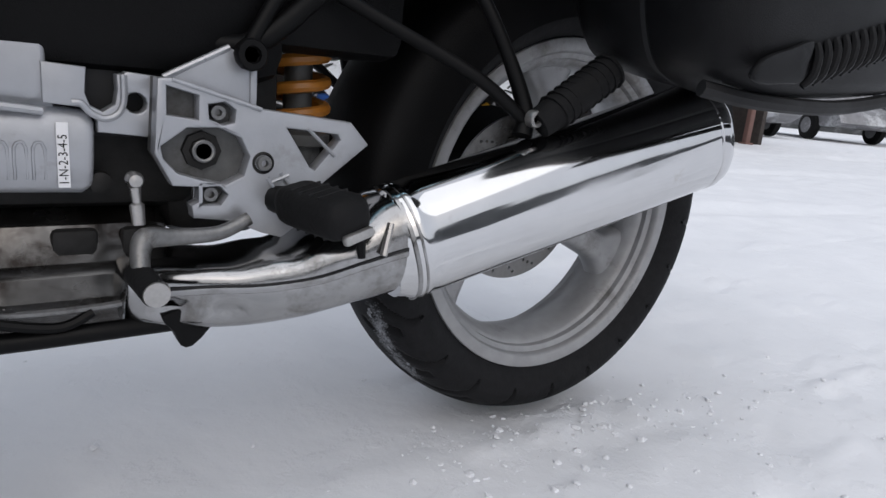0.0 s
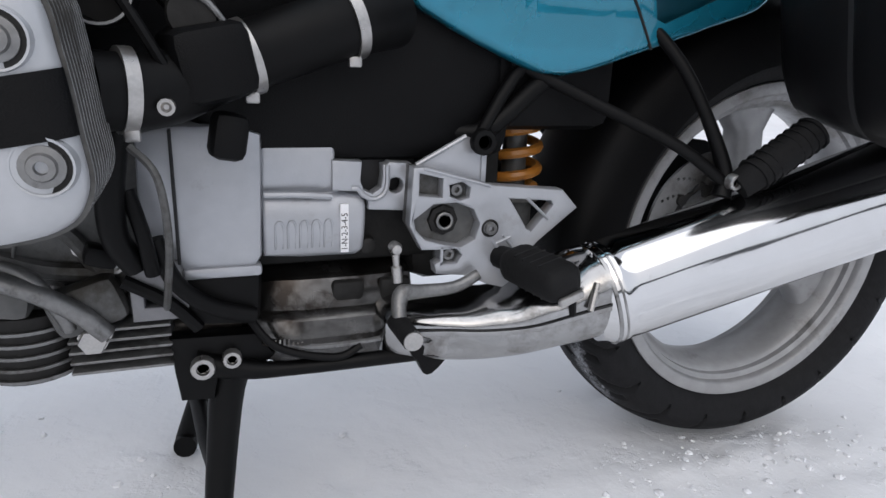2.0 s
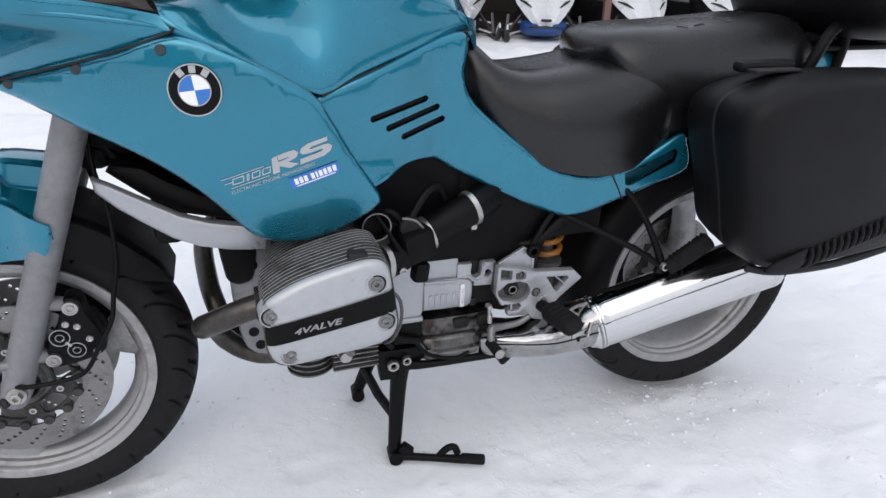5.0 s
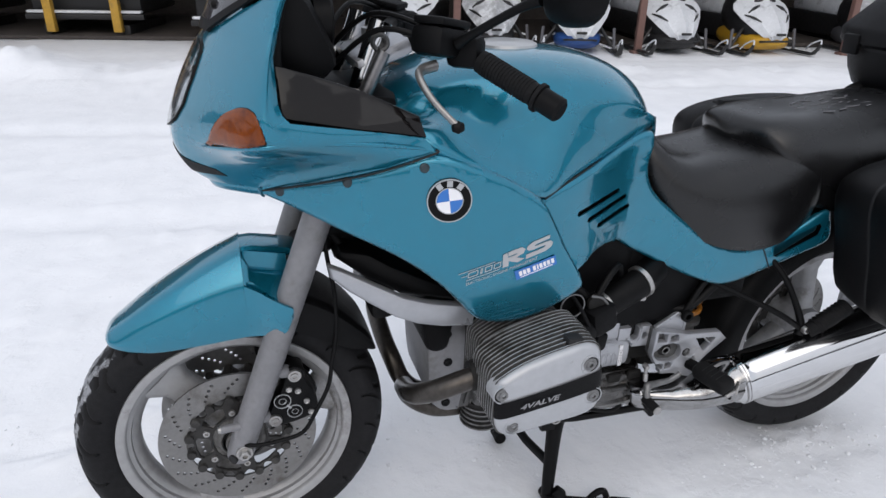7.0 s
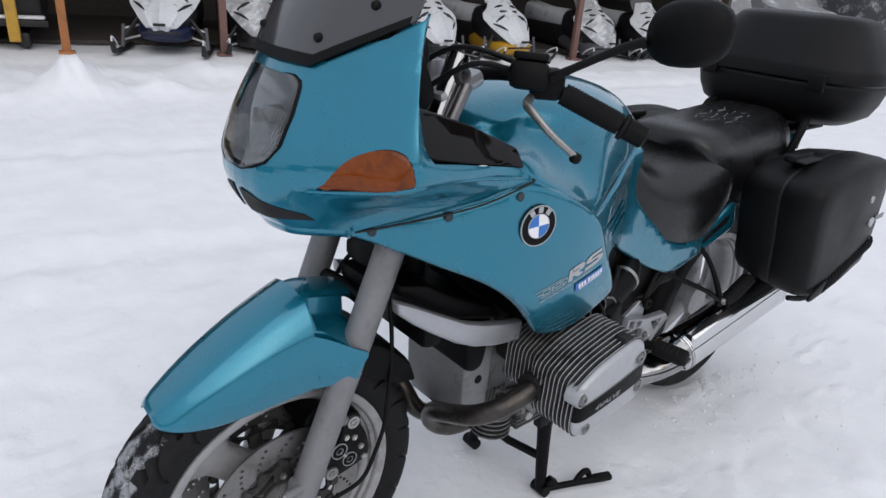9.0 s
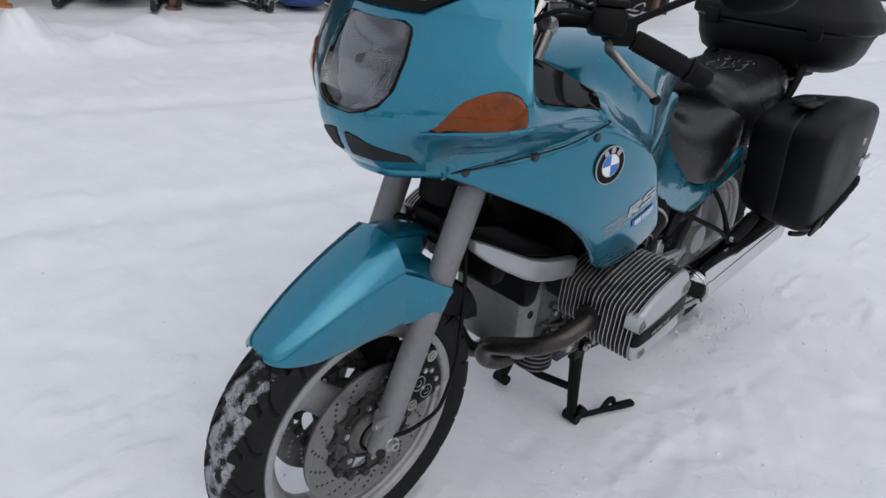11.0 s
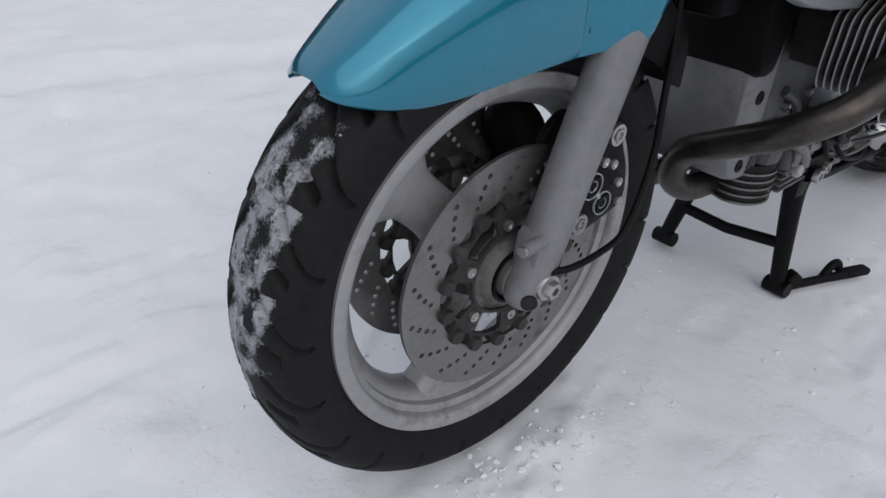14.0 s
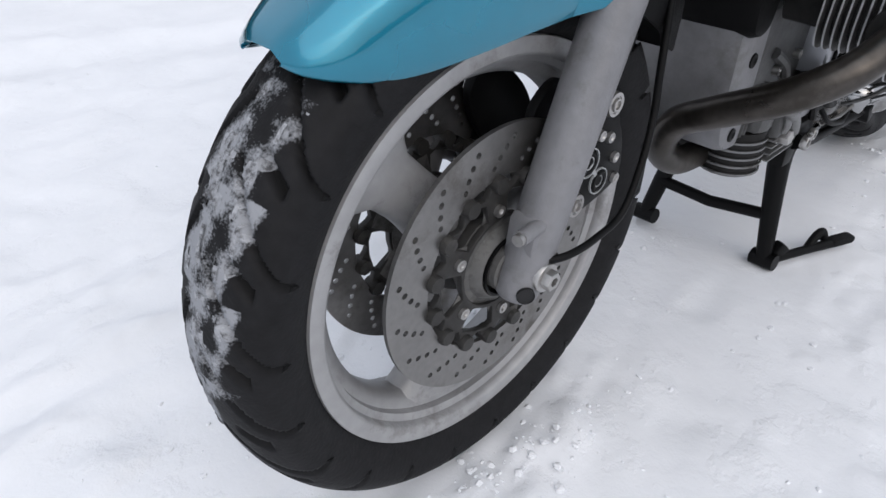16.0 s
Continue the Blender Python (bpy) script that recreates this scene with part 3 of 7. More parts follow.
        part("spoke", loft(rings), WHEEL, w)
    return w


def brake_disc(c, y, r_in, r_out, parent, thick=0.005, n=90, flip=1):
    """A drilled disc: slanted rows of real holes."""
    bm = bmesh.new()
    rad = np.linspace(r_in, r_out, 7)

    def at(i, f):
        a = flip * 2 * math.pi * i / n
        return (c.x + f * math.cos(a), 0, c.z + f * math.sin(a))

    for i in range(n):
        for j in range(6):
            hole = (i % 5 < 4) and j == 1 + (i % 5)
            r0, r1 = rad[j], rad[j + 1]
            if not hole:
                bm.faces.new([bm.verts.new(at(a, f)) for a, f in ((i, r0), (i + 1, r0), (i + 1, r1), (i, r1))])
                continue
            m, h = (r0 + r1) / 2, i + 0.5
            outer = [(i, r0), (h, r0), (i + 1, r0), (i + 1, m), (i + 1, r1), (h, r1), (i, r1), (i, m)]
            ov = [bm.verts.new(at(a, f)) for a, f in outer]
            mid = Vector(at(h, m))
            iv = []
            for v in ov:
                d = v.co - mid
                iv.append(bm.verts.new(mid + d.normalized() * min(0.0039, 0.8 * min((q.co - mid).length for q in ov))))
            for k in range(8):
                bm.faces.new((ov[k], ov[(k + 1) % 8], iv[(k + 1) % 8], iv[k]))
    bmesh.ops.remove_doubles(bm, verts=bm.verts[:], dist=1e-5)
    got = bmesh.ops.extrude_face_region(bm, geom=bm.faces[:])
    for v in got["geom"]:
        if isinstance(v, bmesh.types.BMVert):
            v.co.y = thick
    for v in bm.verts:
        v.co.y += y - thick / 2
    bmesh.ops.recalc_face_normals(bm, faces=bm.faces)
    return part("brake_disc", bm, DISC, parent, "drilled steel brake disc", 30)


def carrier(c, y, r_in, r_out, parent, lobes=12, arms=5, phase=0.85):
    """The black spider of a floating disc, with its bobbins."""
    out = []
    for k in range(lobes * 8):
        a = 2 * math.pi * k / (lobes * 8)
        out.append((c.x + (r_out + 0.008 * math.cos(lobes * a)) * math.cos(a), c.z + (r_out + 0.008 * math.cos(lobes * a)) * math.sin(a)))
    holes = [circle2(c.x, c.z, r_in, 24)]
    for k in range(arms):
        m = 2 * math.pi * (k + phase) / arms
        lo, hi = r_in + 0.004, r_out - 0.010
        holes.append([(c.x + r * math.cos(m + q), c.z + r * math.sin(m + q)) for r, q in ((lo, -0.22), (lo + 0.002, -0.30), (hi - 0.004, -0.33), (hi, -0.25), (hi, 0), (hi, 0.25), (hi - 0.004, 0.33), (lo + 0.002, 0.30), (lo, 0.22), (lo, 0))])
    o = part("carrier", plate(out, y - 0.004, y + 0.004, holes, bevel=0.0012), SOOTY, parent, "dark brake-dusted disc carrier")
    for k in range(lobes):
        a = 2 * math.pi * k / lobes
        part("bobbin", lathe([(0.0035, -0.010), (0.0085, -0.010), (0.0095, -0.007), (0.0095, 0.008)], (c.x + (r_out + 0.002) * math.cos(a), y, c.z + (r_out + 0.002) * math.sin(a)), 10), SOOTY, parent)
    return o


SOOTY = material("brake_dusted_black", (0.03, 0.029, 0.028), 0.55, 0.1, 0.35, 20, 0.2, 150, stain=(0.07, 0.067, 0.063), stain_scale=14, stain_at=0.6, spec=0.3)

# front wheel
def front_snow(A, S):
    """How thickly the snow clings: two ragged bands along the front of the tread."""
    lean = S - 0.16 * ((A * 22) % 1.0 - 0.5)
    along = lambda c, w: np.exp(-((((A - c) + 0.5) % 1 - 0.5) / w) ** 4)
    band = 1.30 * np.exp(-((lean - 0.04) / 0.19) ** 2) * along(0.475, 0.15) + 1.12 * np.exp(-((lean + 0.25) / 0.10) ** 2) * along(0.435, 0.08)
    band = band - 0.28 * np.exp(-((((A * 22 - 1.2 * np.abs(S) + 0.25) % 1.0) - 0.5) / 0.10) ** 2)
    return band + 0.45 * np.exp(-((S + 0.1) / 0.25) ** 2) * along(0.64, 0.07) - 0.5


fw = wheel(FRONT, 0.228, 0.303, 0.062, 0.050, (131, 251, 11), "front_wheel", front_snow)
part("hub", lathe([(0.032, -0.046), (0.032, -0.067), (0.036, -0.069), (0.039, -0.067), (0.044, -0.058), (0.052, -0.055), (0.054, -0.049), (0.042, -0.03), (0.042, 0.03), (0.054, 0.049), (0.052, 0.055), (0.044, 0.058), (0.039, 0.067), (0.036, 0.069), (0.032, 0.067)], FRONT, 48), DIRTY, fw, "grey hub dusted with brake dirt")
for side in (-1, 1):
    brake_disc(FRONT, side * 0.056, 0.101, 0.1525, fw, flip=side)
    carrier(FRONT, side * 0.056, 0.052, 0.094, fw, 15, 6, 0.117)
    for k in range(6):
        a = 2 * math.pi * (k + 0.617) / 6
        d = Vector((math.cos(a), 0, math.sin(a)))
        part("carrier_arm", tube([FRONT + d * r + Vector((0, side * y, 0)) for r, y in ((0.040, 0.052), (0.062, 0.054), (0.082, 0.054))], [0.020, 0.015, 0.012], 10, 3, flat=0.32), DIRTY, fw)
        part("carrier_bolt", lathe([(0.002, side * 0.0605), (0.0035, side * 0.064), (0.0065, side * 0.064), (0.007, side * 0.054)], FRONT + d * 0.066, 12), BOLT, fw)
    part("axle_spacer", lathe([(0.012, side * 0.079), (0.025, side * 0.079), (0.0272, side * 0.077), (0.0275, side * 0.046)], FRONT, 32), DIRTY, fw)
    part("bearing_ring", lathe([(0.0320, side * 0.060), (0.0320, side * 0.0715), (0.0345, side * 0.0715), (0.0345, side * 0.055)], FRONT, 32, closed=True), BLACK, fw)
    part("axle", lathe([(0.002, side * 0.03), (0.016, side * 0.03), (0.016, side * 0.09)], FRONT, 18), DIRTY, fw)

# rear wheel
def rear_snow(A, S):
    along = np.exp(-((((A - 0.60) + 0.5) % 1 - 0.5) / 0.055) ** 4)
    return 1.0 * np.exp(-((S + 0.22) / 0.2) ** 2) * along - 0.5


rw = wheel(REAR, 0.236, 0.314, 0.080, 0.066, (-29, 91, 211), "rear_wheel", rear_snow, 0.76)
part("hub", lathe([(0.03, -0.05), (0.05, -0.045), (0.058, -0.01), (0.06, 0.09), (0.02, 0.1)], REAR, 36), WHEEL, rw)
brake_disc(REAR, 0.036, 0.088, 0.128, rw)
carrier(REAR, 0.040, 0.045, 0.086, rw, 10)

# forks
top_in = Vector((-0.517, 0, 0.86))
for side in (-1, 1):
    axle = Vector((FRONT.x + 0.006, side * 0.089, FRONT.z + 0.003))
    top = Vector((top_in.x + 0.004, side * 0.092, top_in.z))
    d = (top - axle).normalized()
    fwd = Vector((-0.004, 0, -0.002))
    leg = P("fork_leg", tube([axle + fwd - d * 0.030, axle + fwd - d * 0.026, axle + fwd - d * 0.016, axle + fwd + d * 0.02, axle + fwd * 0.9 + d * 0.07, axle + fwd * 0.6 + d * 0.18, axle + fwd * 0.3 + d * 0.36, top], [0.014, 0.020, 0.0235, 0.0255, 0.026, 0.026, 0.0265, 0.0265], 28, 4), FORK, "silver-grey painted fork leg")
    ax, az = axle.x, axle.z
    P("axle_lug", plate([(ax - 0.012, az + 0.060), (ax + 0.012, az + 0.058), (ax + 0.021, az + 0.024), (ax + 0.023, az - 0.002), (ax + 0.014, az - 0.018), (ax - 0.002, az - 0.026), (ax - 0.016, az - 0.022)], axle.y - 0.018, axle.y + 0.018, sub=3, bevel=0.006), FORK, parent=leg)
    P("stanchion", tube([top - d * 0.01, top + d * 0.26], 0.0185, 16, 1), CHROME, parent=leg)
    P("axle_washer", lathe([(0.010, 0.0275 * side), (0.0155, 0.0275 * side), (0.0165, 0.026 * side), (0.0165, 0.010 * side)], axle + Vector((0.002, 0, 0.002)), 24), BOLT, parent=leg)
    P("axle_nut", lathe([(0.0050, 0.030 * side), (0.0055, 0.0365 * side), (0.0098, 0.0365 * side), (0.0110, 0.035 * side), (0.0110, 0.024 * side)], axle + Vector((0.002, 0, 0.002)), 6), BOLT, "hexagon axle nut", parent=leg)
    P("pinch_hole", lathe([(0.001, 0.0), (0.0085, 0.0), (0.0095, 0.0015), (0.0095, -0.01)], (0, 0, 0), 16), HOLE, parent=leg).matrix_basis = Matrix.Translation(axle + Vector((-0.0215, side * 0.0205, -0.012))) @ Matrix.Rotation(side * radians(40), 4, "Z") @ Matrix.Diagonal((1, side, 1, 1))
    boss = axle + Vector((-0.028, side * 0.012, 0.062))
    P("bolt_boss", tube([boss + Vector((0.03, 0, -0.004)), boss + Vector((-0.008, side * 0.006, 0))], 0.0078, 14, 1), FORK, parent=leg)
    P("pinch_bolt", tube([boss + Vector((-0.006, side * 0.006, 0)), boss + Vector((-0.013, side * 0.007, 0))], 0.0062, 12, 1), BOLT, parent=leg)
    # caliper behind the leg
    ca, cb = Vector((-0.607, side * 0.073, 0.457)), Vector((-0.651, side * 0.073, 0.359))
    cal = P("brake_caliper", plate([(ca.x - 0.010, ca.z + 0.016), (ca.x + 0.016, ca.z + 0.012), (ca.x + 0.022, ca.z - 0.018), (ca.x + 0.036, ca.z - 0.050), (ca.x + 0.040, ca.z - 0.092), (cb.x + 0.055, cb.z - 0.010), (cb.x + 0.004, cb.z - 0.018), (cb.x - 0.012, cb.z - 0.004), (cb.x - 0.004, cb.z + 0.03), (ca.x - 0.026, ca.z - 0.03)], side * 0.050, side * 0.092, sub=3, bevel=0.006), BLACK, "black four-piston brake caliper")
    for qx, qz, r in ((-0.634, 0.401, 0.0165), (-0.612, 0.373, 0.0150)):
        P("piston_cap", lathe([(r * 0.42, 0.0935 * side), (r * 0.5, 0.0955 * side), (r * 0.72, 0.0955 * side), (r * 0.8, 0.093 * side)], (qx, 0, qz), 24), BLACK, parent=cal)
        for ra, rb in ((0.92, 1.0), (0.38, 0.46)):
            P("cap_ring", lathe([(r * ra, 0.092 * side), (r * ra, 0.0942 * side), (r * rb, 0.0942 * side), (r * rb, 0.092 * side)], (qx, 0, qz), 28, closed=True), SILVERINK, parent=cal)
    P("cap_mark", box((0.0045, 0.0015, 0.026), (-0.623, side * 0.0935, 0.387), 0.0005, (0, -38, 0)), SILVERINK, parent=cal)
    P("caliper_half", plate([(-0.668, 0.462), (-0.640, 0.478), (-0.610, 0.460), (-0.578, 0.426), (-0.562, 0.382), (-0.585, 0.352), (-0.625, 0.362), (-0.662, 0.405), (-0.676, 0.440)], side * 0.036, side * 0.050, sub=3, bevel=0.005), BLACK, "black inner half of the caliper", parent=cal)
    for q in (ca, cb):
        P("mount_bolt", lathe([(0.002, 0.007 * side), (0.0042, 0.007 * side), (0.0048, 0.010 * side), (0.0068, 0.010 * side), (0.0072, 0.007 * side), (0.0088, 0.007 * side), (0.0092, 0.008 * side), (0.0125, 0.008 * side), (0.0132, 0.005 * side), (0.0132, -0.02 * side)], q + Vector((0, 0.016 * side, 0)), 20), BOLT, "ringed steel mounting bolt", parent=cal)
        P("mount_lug", tube([q + Vector((0, 0.004 * side, 0)), axle + d * ((q - axle).dot(d)) + Vector((0, 0.004 * side, 0))], 0.013, 10, 1), FORK, parent=leg)
    for qx, qz in ((-0.620, 0.427), (-0.603, 0.420), (-0.588, 0.393), (-0.581, 0.366)):
        P("caliper_bolt", lathe([(0.0025, 0.0945 * side), (0.004, 0.096 * side), (0.0058, 0.096 * side), (0.0064, 0.090 * side)], (qx, 0, qz), 12), BOLT, parent=cal)
P("fork_bridge", tube([(-0.580, -0.098, 0.675), (-0.570, -0.05, 0.682), (-0.570, 0.05, 0.682), (-0.580, 0.098, 0.675)], 0.013, 12, 4), BLACK)
P("sensor_cable", tube([(-0.712, -0.112, 0.328), (-0.690, -0.122, 0.330), (-0.650, -0.124, 0.332), (-0.602, -0.122, 0.342), (-0.572, -0.117, 0.385), (-0.545, -0.106, 0.430), (-0.535, -0.098, 0.475), (-0.522, -0.088, 0.535), (-0.520, -0.08, 0.62), (-0.530, -0.078, 0.70), (-0.53, -0.06, 0.78)], 0.0042, 10, 8), BLACK, "thin black cable looping behind the fork")
P("brake_hose", tube([(-0.585, 0.10, 0.47), (-0.555, 0.09, 0.55), (-0.56, 0.05, 0.68), (-0.52, 0.0, 0.78)], 0.0045, 8, 8), BLACK)

# front mudguard: rings of arches round the wheel
def mudguard(a0, a1, top, low, half, crown, steps=26, n=25, tip=0.0, thick=0.004):
    bm = bmesh.new()
    rings = []
    for i in range(steps):
        f = i / (steps - 1)
        a = radians(a0 + (a1 - a0) * f)
        rt, rl, hw = np.interp(f, *top), np.interp(f, *low), np.interp(f, *half)
        ring = []
        for k in range(n):
            u = -1 + 2 * k / (n - 1)
            e = abs(u)
            y = hw * (min(e / 0.6, 1) ** 0.85) * (1 if u > 0 else -1)
            down = max(e - crown, 0) / (1 - crown)
            r = rt - (rt - rl) * (0.12 * e * e + 0.88 * down ** 1.2)
            aa = a + radians(tip) * (e**2) * (1 - f) ** 3
            ring.append((FRONT.x - r * math.cos(aa), y, FRONT.z + r * math.sin(aa)))
        rings.append(ring)
    loft(rings, closed=False, caps=False, bm=bm)
    bmesh.ops.recalc_face_normals(bm, faces=bm.faces)
    thicken(bm, thick)
    return bm


GUARD = [  # x, crown, crest width, crest, crease width, crease, lower width, lower edge
    (-0.930, 0.560, 0.010, 0.560, 0.022, 0.556, 0.026, 0.551), (-0.922, 0.570, 0.016, 0.569, 0.036, 0.560, 0.042, 0.546), (-0.900, 0.586, 0.022, 0.584, 0.048, 0.570, 0.055, 0.540), (-0.870, 0.607, 0.026, 0.605, 0.058, 0.585, 0.062, 0.535), (-0.830, 0.634, 0.029, 0.631, 0.067, 0.605, 0.068, 0.534), (-0.77, 0.670, 0.032, 0.665, 0.075, 0.631, 0.075, 0.540), (-0.72, 0.696, 0.034, 0.689, 0.080, 0.648, 0.081, 0.547), (-0.68, 0.714, 0.035, 0.706, 0.084, 0.657, 0.086, 0.552)]
GTAIL = [  # x, lip width, lip, lower width, lower edge
    (-0.68, 0.084, 0.657, 0.086, 0.552), (-0.658, 0.095, 0.649, 0.096, 0.556), (-0.638, 0.110, 0.640, 0.109, 0.561), (-0.618, 0.1205, 0.630, 0.119, 0.568), (-0.608, 0.1230, 0.625, 0.121, 0.582), (-0.600, 0.1237, 0.621, 0.1225, 0.604)]


def columns(table, sub):
    cols = [curve_points([(r[0], r[k], 0) for r in table], sub) for k in range(1, len(table[0]))]
    return [[cols[0][i].x] + [c[i].y for c in cols] for i in range(len(cols[0]))]


rings = []
for x, top, w1, z1, w2, z2, w3, z3 in columns(GUARD, 4):
    w1 = min(1.5 * w1, 0.8 * w2)
    half = [(0.0, top), (w1 * 0.55, top - 0.25 * (top - z1)), (w1, z1), (w1 * 0.7 + w2 * 0.3, z1 * 0.76 + z2 * 0.24), (w1 * 0.4 + w2 * 0.6, z1 * 0.48 + z2 * 0.52), (w1 * 0.12 + w2 * 0.88, z1 * 0.18 + z2 * 0.82), (w2, z2), (w2 * 0.6 + w3 * 0.4 + 0.003, z2 * 0.6 + z3 * 0.4), (w3 + 0.001, z3 * 0.9 + z2 * 0.1), (w3 - 0.002, z3)]
    rings.append([(x, -y, z) for y, z in half[::-1]] + [(x, y, z) for y, z in half[1:]])
bm = loft(rings, closed=False, caps=False)
if sum(f.normal.z * f.calc_area() for f in bm.faces) < 0:
    bmesh.ops.reverse_faces(bm, faces=bm.faces[:])
thicken(bm, 0.004)
guard = P("front_mudguard", bm, TEAL, "teal painted front mudguard with creased sides", smooth=60)
for side in (-1, 1):
    rings = [[(x, side * (w1 - 0.006), z1 - 0.020), (x, side * (w1 - 0.005), z1), (x, side * w1, z1 - 0.001), (x, side * ((w1 + w2) / 2 + 0.003), (z1 + z2) / 2), (x, side * (w2 + 0.001), z2 + 0.010), (x, side * (w2 - 0.002), z2)] for x, w1, z1, w2, z2 in columns(GTAIL, 4)]
    bm = loft(rings, closed=False, caps=False)
    if sum(f.normal.y * f.calc_area() for f in bm.faces) * side < 0:
        bmesh.ops.reverse_faces(bm, faces=bm.faces[:])
    thicken(bm, 0.003)
    P("guard_tail", bm, TEAL, parent=guard, smooth=30)
    # recess in which the fork leg stands, with a raised wedge ahead of it
    rings = []
    for x, w1, z1, w2, z2 in columns(GTAIL, 4):
        f = (x + 0.68) / 0.088
        deck = 0.706 - 0.018 * f
        drop = min(1.0, 6 * f)
        rings.append([(x, side * 0.036, deck), (x, side * 0.040, deck - 0.034 * drop), (x, side * (0.046 + 0.004 * f), deck - 0.036 * drop), (x, side * (0.054 + 0.008 * f), deck - (0.028 + 0.004 * f) * drop - 0.004), (x, side * (w1 - 0.014), z1 + (0.012 - 0.024 * f) * drop), (x, side * (w1 - 0.010), z1 - 0.026 * drop), (x, side * (w1 - 0.005), z1 - 0.02 * drop)])
    bm = loft(rings, closed=False, caps=False)
    if sum(f.normal.z * f.calc_area() for f in bm.faces) < 0:
        bmesh.ops.reverse_faces(bm, faces=bm.faces[:])
    thicken(bm, 0.003)
    P("fork_recess", bm, TEAL, parent=guard, smooth=20)
rings = []
for x, z in ((-0.682, 0.714), (-0.66, 0.715), (-0.62, 0.708), (-0.585, 0.700), (-0.570, 0.690)):
    rings.append([(x, -0.037, z - 0.010), (x, -0.030, z - 0.004), (x, 0, z), (x, 0.030, z - 0.004), (x, 0.037, z - 0.010)])
bm = loft(rings, closed=False, caps=False)
if sum(f.normal.z * f.calc_area() for f in bm.faces) < 0:
    bmesh.ops.reverse_faces(bm, faces=bm.faces[:])
thicken(bm, 0.012)
P("guard_deck", bm, TEAL, parent=guard, smooth=25)
P("rear_guard", mudguard(100, 150, ([0, 0.5, 0.85, 1], [0.350, 0.346, 0.338, 0.328]), ([0, 0.5, 0.85, 1], [0.275, 0.276, 0.292, 0.322]), ([0, 0.7, 1], [0.090, 0.086, 0.060]), 0.5), PLASTIC, "black plastic rear half of the mudguard", parent=guard)

# side fairing panels
def smooth_width(table):
    """A smooth curve through (x, half-width) pairs."""
    pts = curve_points([(x, w, 0) for x, w in table], 12)
    xs, ws = [p.x for p in pts], [p.y for p in pts]
    return lambda x: float(np.interp(x, xs, ws))


SIDE_W = smooth_width([(-0.72, 0.075), (-0.6, 0.134), (-0.5, 0.197), (-0.39, 0.238), (-0.25, 0.257), (-0.12, 0.256), (-0.05, 0.25)])


def side_width(x, z):
    low = max(0.0, 0.70 - z)
    return SIDE_W(x) - 0.35 * (z - 0.78) ** 2 - 0.9 * low**2


SIDE_OUT = [(-0.640, 0.845), (-0.549, 0.870), (-0.457, 0.896), (-0.372, 0.920), (-0.283, 0.890), (-0.195, 0.838), (-0.163, 0.792), (-0.136, 0.741), (-0.092, 0.668), (-0.100, 0.643), (-0.152, 0.612), (-0.205, 0.595), (-0.256, 0.597), (-0.295, 0.614), (-0.325, 0.650), (-0.371, 0.700), (-0.435, 0.747), (-0.528, 0.791), (-0.590, 0.818)]
for side in (-1, 1):
    fp = P("side_fairing", shell(SIDE_OUT, side_width, side=side, sub=4, roll=0.012, cell=0.018), TEAL, "teal painted lower side fairing with decals")
    for x, z in ((-0.39, 0.901), (-0.504, 0.873), (-0.605, 0.846)):
        P("screw", lathe([(0.001, side * 0.0035), (0.006, side * 0.0035), (0.0078, 0.002 * side), (0.0078, -0.006 * side)], (x, side * side_width(x, z), z - 0.001), 16), SCREWHEAD, parent=fp)
    if side < 0:
        fairing = fp
on_side = lambda x, z: Vector((x, -side_width(x, z) - 0.0012, z))
on_side2 = lambda x, z: Vector((x, -side_width(x, z) - 0.0022, z))
# round badge: black ring, pale rim, quartered disc
bx, bz, br = -0.352, 0.847, 0.0365
P("badge", lathe([(0.001, -0.004), (br * 0.98, -0.004), (br, -0.002), (br, 0.006)], (0, 0, 0), 48), BLACK, "round black badge with blue and white quarters", parent=fairing)
badge = bpy.data.objects["badge"]
yaw = math.degrees(math.atan2(side_width(bx + 0.03, bz) - side_width(bx - 0.03, bz), 0.06))
badge.matrix_basis = pose(bx, -side_width(bx, bz), bz, 0, 0, -yaw)
P("badge_rim", lathe([(br * 0.95, -0.0045), (br * 1.0, -0.0045), (br * 1.0, -0.002), (br * 0.95, -0.002)], (0, 0, 0), 48, closed=True), SILVERINK, parent=badge)
P("badge_rim", lathe([(br * 0.57, -0.0048), (br * 0.61, -0.0048), (br * 0.61, -0.003), (br * 0.57, -0.003)], (0, 0, 0), 40, closed=True), SILVERINK, parent=badge)
for k in range(4):
    bm = bmesh.new()
    arc = [(0, -0.0047, 0)] + [(br * 0.57 * math.cos(a), -0.0047, br * 0.57 * math.sin(a)) for a in np.linspace(k * math.pi / 2 + 0.12, (k + 1) * math.pi / 2 + 0.12, 10)]
    bm.faces.new([bm.verts.new(p) for p in arc])
    bmesh.ops.recalc_face_normals(bm, faces=bm.faces)
    P("quarter", bm, BLUE if k % 2 else WHITE, parent=badge, smooth=0)
for k, a in enumerate((125, 90, 55)):
    P("badge_mark", box((0.009, 0.001, 0.010), (br * 0.79 * math.cos(radians(a)), -0.0046, br * 0.79 * math.sin(radians(a))), 0.0, (0, 90 - a, 0)), SILVERINK, parent=badge)


ca, sa = math.cos(radians(17.5)), math.sin(radians(17.5))


def slanted(u0, u1, v0, v1, lean=0.6):
    """A slanted bar in the tilted frame of the model mark."""
    return [(-0.331 + u * ca - v * sa, 0.702 + u * sa + v * ca) for u, v in ((u0 + lean * v0, v0), (u1 + lean * v0, v0), (u1 + lean * v1, v1), (u0 + lean * v1, v1))]


